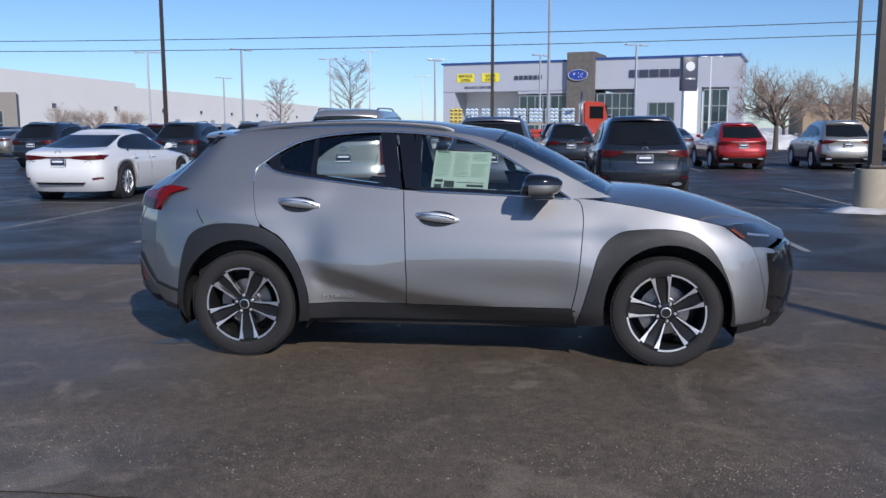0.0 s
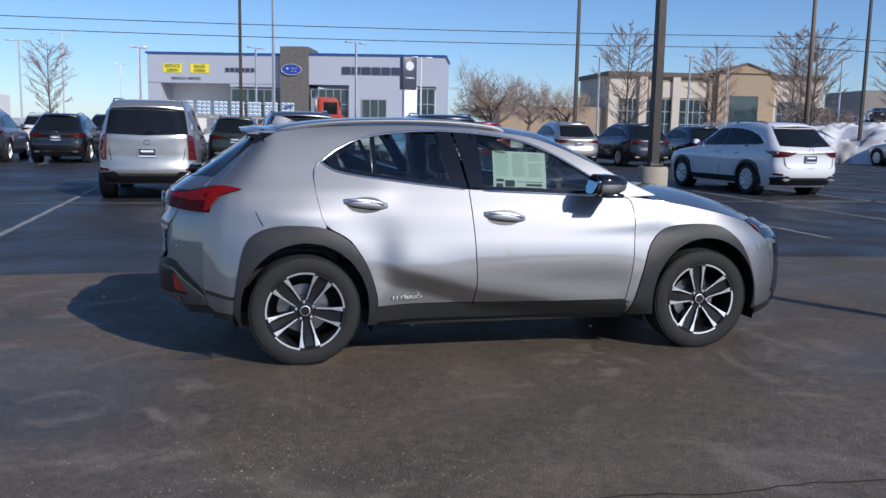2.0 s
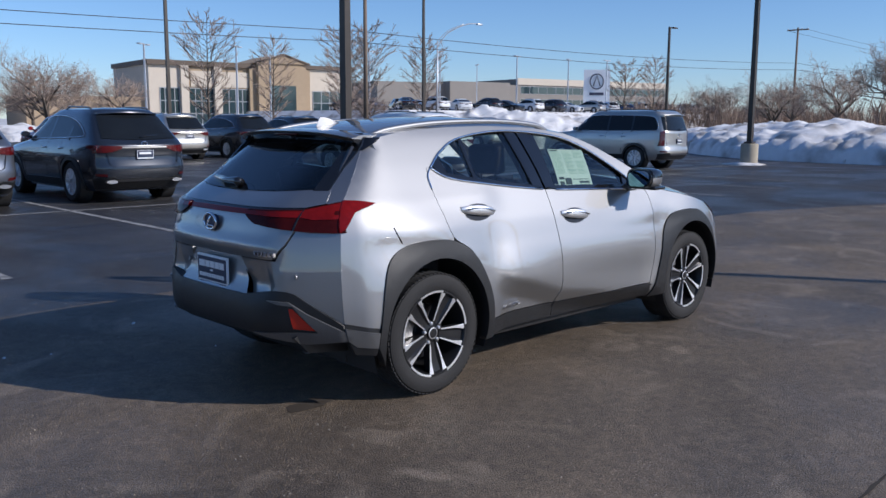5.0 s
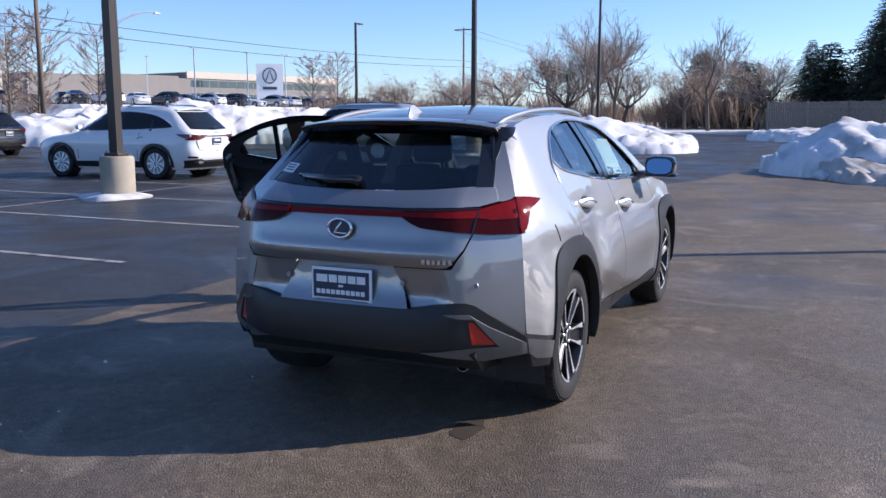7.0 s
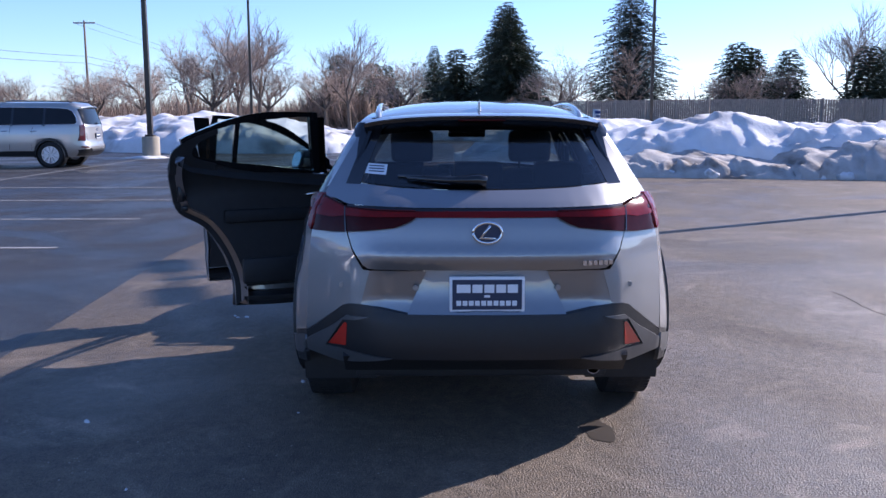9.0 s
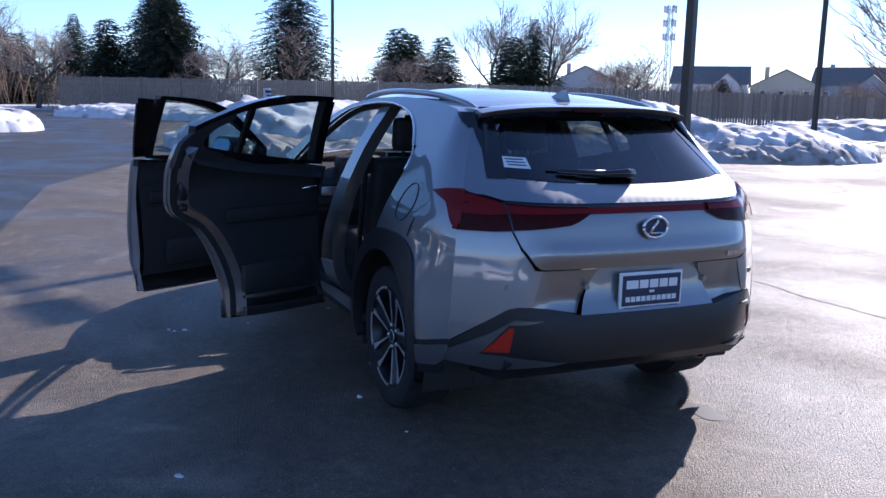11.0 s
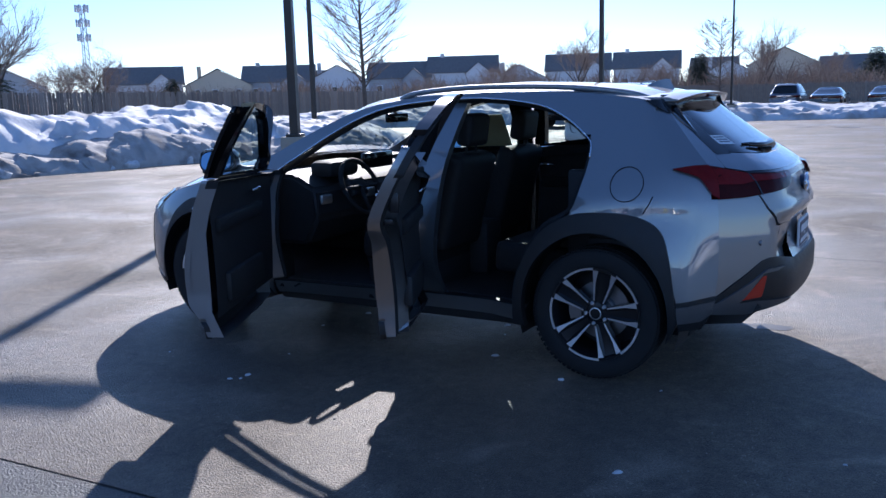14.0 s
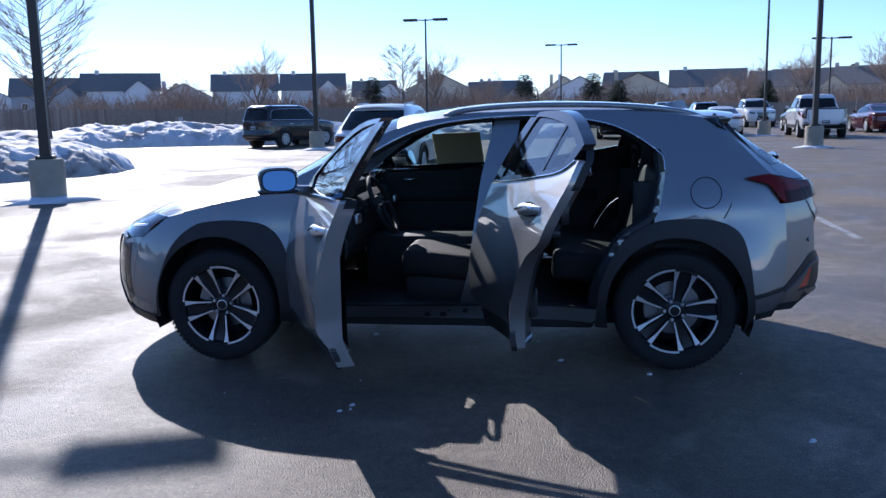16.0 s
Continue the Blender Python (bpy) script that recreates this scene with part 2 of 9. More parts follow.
def skin(poly, place, inward, step=0.045, gap=0.0, depth=0.018, bm=None, back=False):
    """A panel on a curved surface: the flat outline is filled with small faces, laid on the surface by place() and given a turned-in rim."""
    P = resample([tuple(p[:2]) for p in poly], step)
    if gap:
        P = shrink(P, gap)
    xs, ys = [p.x for p in P], [p.y for p in P]
    pts = list(P)
    gx = np.arange(min(xs) + step * 0.6, max(xs), step)
    gy = np.arange(min(ys) + step * 0.6, max(ys), step)
    arr = np.array([(p.x, p.y) for p in P])
    for i, a in enumerate(gx):
        for b in gy:
            bb = b + (step / 2 if i % 2 else 0)
            if np.min((arr[:, 0] - a) ** 2 + (arr[:, 1] - bb) ** 2) > (0.5 * step) ** 2 and in_poly(a, bb, P):
                pts.append(Vector((a, bb)))
    n = len(P)
    v2, _, faces, *_ = delaunay_2d_cdt(pts, [(i, (i + 1) % n) for i in range(n)], [], 1, 1e-6)
    bm = bm or bmesh.new()
    inw = Vector(inward)
    vs = [bm.verts.new(place(p.x, p.y)) for p in v2]
    made = []
    for f in faces:
        try:
            made.append(bm.faces.new([vs[i] for i in f]))
        except ValueError:
            pass
    for f in made:
        f.normal_update()
    flip = sum(f.normal.dot(inw) for f in made) > 0
    if flip:
        for f in made:
            f.normal_flip()
    if depth:
        rim = {}
        edges = [e for f in made for e in f.edges if len(e.link_faces) == 1]
        for e in edges:
            for v in e.verts:
                if v not in rim:
                    rim[v] = bm.verts.new(v.co + inw * depth)
        for e in edges:
            f0 = e.link_faces[0]
            la = [l for l in f0.loops if l.edge == e][0]
            a, b = la.vert, la.link_loop_next.vert
            bm.faces.new((b, a, rim[a], rim[b]))
        if back:
            for f in made:
                bm.faces.new([bm.verts.new(v.co + inw * depth) for v in reversed(f.verts)])
            bmesh.ops.remove_doubles(bm, verts=bm.verts, dist=1e-5)
    return bm


# ---------------------------------------------------------------- ground
def asphalt(name, color, wet, brown):
    """Worn tarmac: aggregate grain, stains and damp patches that change the gloss."""
    m = bpy.data.materials.new(name)
    m.use_nodes = True
    nt = m.node_tree
    b = nt.nodes["Principled BSDF"]
    co = nt.nodes.new("ShaderNodeTexCoord")

    def tex(sc, det, dist=0.0):
        n = nt.nodes.new("ShaderNodeTexNoise")
        n.inputs["Scale"].default_value, n.inputs["Detail"].default_value, n.inputs["Distortion"].default_value = sc, det, dist
        nt.links.new(co.outputs["Object"], n.inputs["Vector"])
        return n.outputs["Fac"]

    def ramp(src, p0, p1, c0, c1):
        r = nt.nodes.new("ShaderNodeValToRGB")
        r.color_ramp.elements[0].position, r.color_ramp.elements[1].position = p0, p1
        r.color_ramp.elements[0].color, r.color_ramp.elements[1].color = (*c0, 1), (*c1, 1)
        nt.links.new(src, r.inputs["Fac"])
        return r.outputs["Color"]

    def mix(a, c, fac, mode="MIX"):
        x = nt.nodes.new("ShaderNodeMix")
        x.data_type, x.blend_type = "RGBA", mode
        for sock, v in ((x.inputs["Factor"], fac), (x.inputs["A"], a), (x.inputs["B"], c)):
            if hasattr(v, "is_linked"):
                nt.links.new(v, sock)
            else:
                sock.default_value = (*v, 1) if isinstance(v, tuple) else v
        return x.outputs["Result"]

    g = lambda k: tuple(c * k for c in color)
    col = ramp(tex(190, 4), 0.30, 0.72, g(0.66), g(1.40))
    mott = ramp(tex(14, 6, 0.5), 0.3, 0.72, (0.70, 0.70, 0.70), (1.32, 1.30, 1.27))
    col = mix(col, mott, 0.85, "MULTIPLY")
    mid = ramp(tex(62, 3, 0.3), 0.34, 0.66, (0.80, 0.80, 0.80), (1.22, 1.21, 1.20))
    col = mix(col, mid, 0.8, "MULTIPLY")
    big = ramp(tex(0.35, 6, 1.6), 0.32, 0.7, (0.60, 0.61, 0.64), (1.34, 1.30, 1.24))
    col = mix(col, big, 0.9, "MULTIPLY")
    dust = ramp(tex(1.1, 9, 2.2), 0.56, 0.72, (0, 0, 0), (1, 1, 1))
    col = mix(col, tuple(brown), mix((0, 0, 0), dust, 0.60))
    vor = nt.nodes.new("ShaderNodeTexVoronoi")
    vor.inputs["Scale"].default_value = 135
    nt.links.new(co.outputs["Object"], vor.inputs["Vector"])
    stone = ramp(vor.outputs["Color"], 0.15, 0.85, (0.42, 0.42, 0.43), (1.75, 1.72, 1.66))
    col = mix(col, stone, 0.4, "MULTIPLY")
    spk = ramp(vor.outputs["Color"], 0.80, 0.90, (0, 0, 0), (1, 1, 1))
    some = ramp(tex(3.0, 4), 0.50, 0.66, (0, 0, 0), (1, 1, 1))
    both = mix(spk, some, 1.0, "MULTIPLY")
    col = mix(col, tuple(min(1, c * 5.5) for c in color), mix((0, 0, 0), both, 0.35))
    nt.links.new(col, b.inputs["Base Color"])
    damp = ramp(tex(0.5, 5, 1.0), 0.38, 0.66, (wet[0],) * 3, (wet[1],) * 3)
    nt.links.new(damp, b.inputs["Roughness"])
    bp = nt.nodes.new("ShaderNodeBump")
    bp.inputs["Strength"].default_value, bp.inputs["Distance"].default_value = 0.8, 0.012
    nt.links.new(tex(110, 5), bp.inputs["Height"])
    nt.links.new(bp.outputs["Normal"], b.inputs["Normal"])
    return m


M["lane"] = asphalt("worn_brown_asphalt", (0.108, 0.087, 0.064), (0.46, 0.74), (0.25, 0.205, 0.155))
M["sealed"] = asphalt("dark_sealed_asphalt", (0.030, 0.030, 0.032), (0.36, 0.66), (0.07, 0.07, 0.07))
M["field"] = material("snowy_winter_field", (0.55, 0.56, 0.58), rough=0.9, vary=0.3, scale=0.15, stain=0.7, stain_color=(0.16, 0.13, 0.08), stain_scale=0.05)
M["line"] = material("worn_white_line", (0.27, 0.27, 0.27), rough=0.7, vary=0.4, scale=30, stain=0.95, stain_color=(0.06, 0.06, 0.065), stain_scale=5)
M["snow"] = material("old_snow", (0.70, 0.705, 0.72), rough=0.75, vary=0.18, scale=2.2, stain=0.75, stain_color=(0.19, 0.165, 0.14), stain_scale=0.7, bump=0.9, bump_scale=14)
M["dirty_snow"] = material("dirty_crusted_snow", (0.44, 0.42, 0.40), rough=0.85, vary=0.35, scale=3.5, stain=0.9, stain_color=(0.15, 0.125, 0.105), stain_scale=1.6, bump=1.0, bump_scale=18)
M["concrete"] = material("pole_concrete", (0.36, 0.32, 0.25), rough=0.9, vary=0.15, scale=6, bump=0.3, bump_scale=40, stain=0.4, stain_color=(0.2, 0.17, 0.13), stain_scale=2)


def sheet(name, pts, z, mat, thick=0.0):
    bm = bmesh.new()
    bm.faces.new([bm.verts.new((x, y, z)) for x, y in pts])
    return part(name, bm, mat, smooth=False)


tagged(sheet("ground", [(-3000, -3000), (3000, -3000), (3000, 3000), (-3000, 3000)], -0.012, M["field"]), "flat winter ground with thin snow and dead grass", "ground", kind="structure")
tagged(sheet("pavement", [(-90, -70), (60, -40), (75, 70), (-90, 70)], -0.004, M["sealed"]), "dark sealed asphalt of the car park", "pavement", kind="structure")
LANE = [(-90, -70), (5, -70), (40, -32), (40, -0.5), (24, -0.6), (15, 0.6), (9.5, 2.5), (3.2, 3.0), (-4, 2.68), (-90, 2.6)]
tagged(sheet("road", LANE, 0.0, M["lane"]), "worn brown asphalt lane with damp patches and grit", "road", kind="structure")


def stripe(x0, y0, x1, y1, w=0.10):
    bm = bmesh.new()
    d = Vector((x1 - x0, y1 - y0, 0)).normalized()
    n = Vector((-d.y, d.x, 0)) * w / 2
    L = Vector((x1 - x0, y1 - y0, 0)).length
    k = max(2, int(L / 0.25))
    rows = []
    for i in range(k + 1):
        p = Vector((x0, y0, 0.001)) + d * L * i / k
        e = 0.012 * noise.noise(Vector((x0 + i * 0.7, y0, 3)))
        rows.append((bm.verts.new(p + n + n.normalized() * e), bm.verts.new(p - n + n.normalized() * e)))
    for a, b in zip(rows, rows[1:]):
        bm.faces.new((a[0], a[1], b[1], b[0]))
    return tagged(part("parking_line", bm, M["line"], smooth=False), "faded white painted parking line on asphalt", "parking line", group="parking lines", kind="structure")


for sx in (-15.6, -12.8, -10.05, -7.3, -4.6, -1.85, 0.97, 3.72, 6.42, 9.2, 11.9, 14.6, 17.4, 20.1):
    stripe(sx, 4.4, sx, 15.6)
stripe(-24, 10.15, 27, 10.15)
for k in range(14):
    stripe(-16 + 2.75 * k, 23.6, -16 + 2.75 * k, 29)
stripe(-4.22, -11.7, -3.95, -4.25)
for k in range(9):
    stripe(-22 + 2.75 * k, -37, -22 + 2.75 * k, -43)


# ---------------------------------------------------------------- snow banks
LUMPS = []
for seed in range(5):
    bm = bmesh.new()
    bmesh.ops.create_icosphere(bm, subdivisions=2, radius=1.0)
    for v in bm.verts:
        v.co *= 1 + 0.45 * noise.noise(v.co * 1.3 + Vector((seed * 7, 0, 0))) + 0.15 * noise.noise(v.co * 4 + Vector((0, seed * 5, 0)))
        v.co.z *= 0.7
    ob = part("lump_source", bm, M["snow"])
    LUMPS.append(ob.data)
    bpy.data.objects.remove(ob)


def snow_bank(name, spine, width, height, seed, label, rough=0.28, wall=0.45, lumps=36, mat="snow"):
    """A ploughed ridge along a spine of (x, y, height factor): lumpy, with steep dirty flanks."""
    pts = smoothcurve([(x, y, h) for x, y, h in spine], 40)
    bm = bmesh.new()
    nv = 64
    rings = []
    for i, p in enumerate(pts):
        d = pts[min(i + 1, len(pts) - 1)] - pts[max(i - 1, 0)]
        n = Vector((-d.y, d.x, 0)).normalized()
        ring = []
        for j in range(nv + 1):
            v = j / nv * 2 - 1
            e = min(1.0, 8 * min(i + 1, len(pts) - i) / len(pts)) ** 0.5
            q = Vector((p.x, p.y, 0)) + n * v * width * e
            prof = max(0.0, 1 - abs(v) ** 2.2) ** wall
            a = noise.fractal(Vector((q.x * 0.35, q.y * 0.35, seed)), 0.9, 2.1, 5)
            c = noise.noise(Vector((q.x * 1.5, q.y * 1.5, seed + 9)))
            r = abs(noise.noise(Vector((q.x * 0.8, q.y * 0.8, seed + 4))))
            g = noise.fractal(Vector((q.x * 3.1, q.y * 3.1, seed + 2)), 1.0, 2.1, 4)
            low = max(0.0, 1 - abs(prof - 0.45) / 0.45)
            h = height * p.z * prof * (0.80 + rough * a - 0.20 * r) + 0.08 * c * min(1, prof * 1.5) + (0.06 + 0.20 * low) * g * min(1, prof * 2)
            ring.append(bm.verts.new((q.x + 0.2 * a + 0.1 * g, q.y + 0.2 * c + 0.1 * g, max(h, -0.02) if 0 < j < nv else -0.05)))
        rings.append(ring)
    for a, b in zip(rings, rings[1:]):
        for j in range(nv):
            bm.faces.new((a[j], a[j + 1], b[j + 1], b[j]))
    bmesh.ops.recalc_face_normals(bm, faces=bm.faces)
    bank = empty(name)
    part("ridge", bm, M[mat], bank, angle=70)
    # loose frozen lumps along the foot of the heap
    r = random.Random(seed)
    for k in range(lumps):
        p = pts[r.randrange(8, len(pts) - 8)]
        i = pts.index(p)
        d = pts[i + 1] - pts[i - 1]
        n = Vector((-d.y, d.x, 0)).normalized()
        q = p + n * width * r.choice((-1, 1)) * r.uniform(0.80, 0.97) * min(1.0, 8 * min(i + 1, len(pts) - i) / len(pts)) ** 0.5
        o = new("snow_lump", LUMPS[k % len(LUMPS)])
        o.parent = bank
        z = r.uniform(0.05, 0.20)
        o.matrix_basis = pose(q.x, q.y, z * 0.3, r.uniform(0, 360), 0, r.uniform(0, 360)) @ Matrix.Scale(z, 4)
    return tagged(bank, label, "snow bank")


snow_bank("snow_bank", [(20.2, -0.6, 0.30), (19.3, -3.2, 0.95), (18.3, -6.3, 1.05), (17.2, -10.2, 1.0), (15.9, -13.8, 0.95), (14.0, -16.4, 0.7), (12.4, -18.6, 0.3)], 3.05, 1.62, 3,
          "high ploughed heap of old snow with dirty edges on the asphalt")
snow_bank("snow_bank", [(17.4, -2.0, 0.5), (16.0, -4.0, 0.9), (15.5, -6.5, 0.8), (14.9, -9.0, 1.0), (14.0, -11.8, 0.8), (12.6, -14.8, 0.9), (11.6, -17.0, 0.4)], 1.5, 0.85, 63,
          "low dirty crusted ledge of snow before the high heap", rough=0.5, wall=0.6, mat="dirty_snow")
snow_bank("snow_bank", [(46, 24, 0.6), (40, 18, 1.0), (33.5, 11.8, 1.05), (32.0, 7.2, 1.0), (33.0, 3.4, 0.45)], 4.2, 1.6, 11,
          "long ploughed snow heap beside the car park exit")
snow_bank("snow_bank", [(27, -29, 0.6), (22, -35, 0.9), (17, -37, 0.8), (12, -37.5, 0.9), (5, -40, 0.7), (-2, -43, 0.6)], 3.0, 1.35, 21,
          "low bank of old snow in front of the wooden fence")
snow_bank("snow_bank", [(52, 2, 0.6), (46, -5, 0.8), (36, -12, 0.8), (28, -20, 0.8), (25, -27, 0.4)], 3.5, 1.3, 31, "low snow bank behind the ploughed heap")
snow_bank("snow_bank", [(24.5, 36, 0.6), (29, 33, 1.0), (33, 29, 1.1), (38, 26, 1.0), (46, 30, 0.7)], 3.2, 2.2, 41, "steep snow heap behind parked cars")
snow_bank("snow_bank", [(-30, 64, 0.5), (-10, 62, 0.7), (8, 60, 0.9), (18, 57, 0.8), (40, 52, 0.9), (60, 47, 0.6)], 3.0, 1.5, 51, "snow ridge along the road verge")


# ---------------------------------------------------------------- parked cars
def wheel_meshes():
    """Tyre and rim meshes shared by the parked cars; axis along y, outer face at +y."""
    bm = bmesh.new()
    lathe(bm, [(0.245, -0.10), (0.33, -0.11), (0.36, -0.08), (0.365, 0.0), (0.36, 0.08), (0.33, 0.11), (0.245, 0.10)], sides=24)
    t = part("tyre_source", bm, M["rubber"])
    bm = bmesh.new()
    lathe(bm, [(0.245, -0.02), (0.255, 0.10), (0.235, 0.10), (0.215, 0.03), (0.06, 0.04), (0.0, 0.04)], sides=24)
    n = 10
    for k in range(n):
        a = 2 * math.pi * k / n
        c, s = math.cos(a), math.sin(a)
        w0, w1 = 0.022, 0.034
        quad = [(0.05, -w0), (0.24, -w1), (0.24, w1), (0.05, w0)]
        lo = [bm.verts.new((r * c - o * s, 0.05, r * s + o * c)) for r, o in quad]
        hi = [bm.verts.new((r * c - o * s * 0.7, 0.095, r * s + o * c * 0.7)) for r, o in quad]
        bm.faces.new(hi)
        for i in range(4):
            bm.faces.new((lo[i], lo[(i + 1) % 4], hi[(i + 1) % 4], hi[i]))
    bmesh.ops.recalc_face_normals(bm, faces=bm.faces)
    r = part("rim_source", bm, M["alu"], angle=25)
    tm, rm = t.data, r.data
    bpy.data.objects.remove(t)
    bpy.data.objects.remove(r)
    return tm, rm


TYRE, RIM = wheel_meshes()
PAINTS = {}


def paint(key):
    table = {"white": (0.72, 0.73, 0.74, 0, 0.3), "silver": (0.50, 0.49, 0.46, 0.75, 0.32), "grey": (0.15, 0.165, 0.20, 0.7, 0.36),
             "dark": (0.022, 0.027, 0.038, 0.4, 0.25), "black": (0.010, 0.010, 0.012, 0.0, 0.2), "red": (0.35, 0.012, 0.012, 0.3, 0.25),
             "green": (0.035, 0.04, 0.028, 0.4, 0.3), "blue": (0.02, 0.05, 0.14, 0.3, 0.25), "maroon": (0.10, 0.01, 0.015, 0.2, 0.25)}
    if key not in PAINTS:
        r, g, b, me, ro = table[key]
        PAINTS[key] = car_paint("paint_" + key, (r, g, b), metal=me, rough=ro)
    return PAINTS[key]


PLAN = [(0, 0), (0.001, 0.20), (0.004, 0.42), (0.009, 0.60), (0.019, 0.75), (0.038, 0.865), (0.070, 0.928), (0.12, 0.962), (0.20, 0.988), (0.32, 1.0), (0.50, 1.0), (0.68, 1.0), (0.80, 0.992),
        (0.88, 0.965), (0.930, 0.905), (0.965, 0.79), (0.986, 0.60), (0.996, 0.34), (1, 0)]
PLAN_FINE = [(p.x, p.y) for p in smoothcurve([(a, b, 0) for a, b in PLAN], 6)]
PLAN_X = np.maximum.accumulate(np.array([p[0] for p in PLAN_FINE]))
PLAN_Y = np.clip(np.array([p[1] for p in PLAN_FINE]), 0, 1)
REAR_HALF = len(PLAN_FINE) // 2

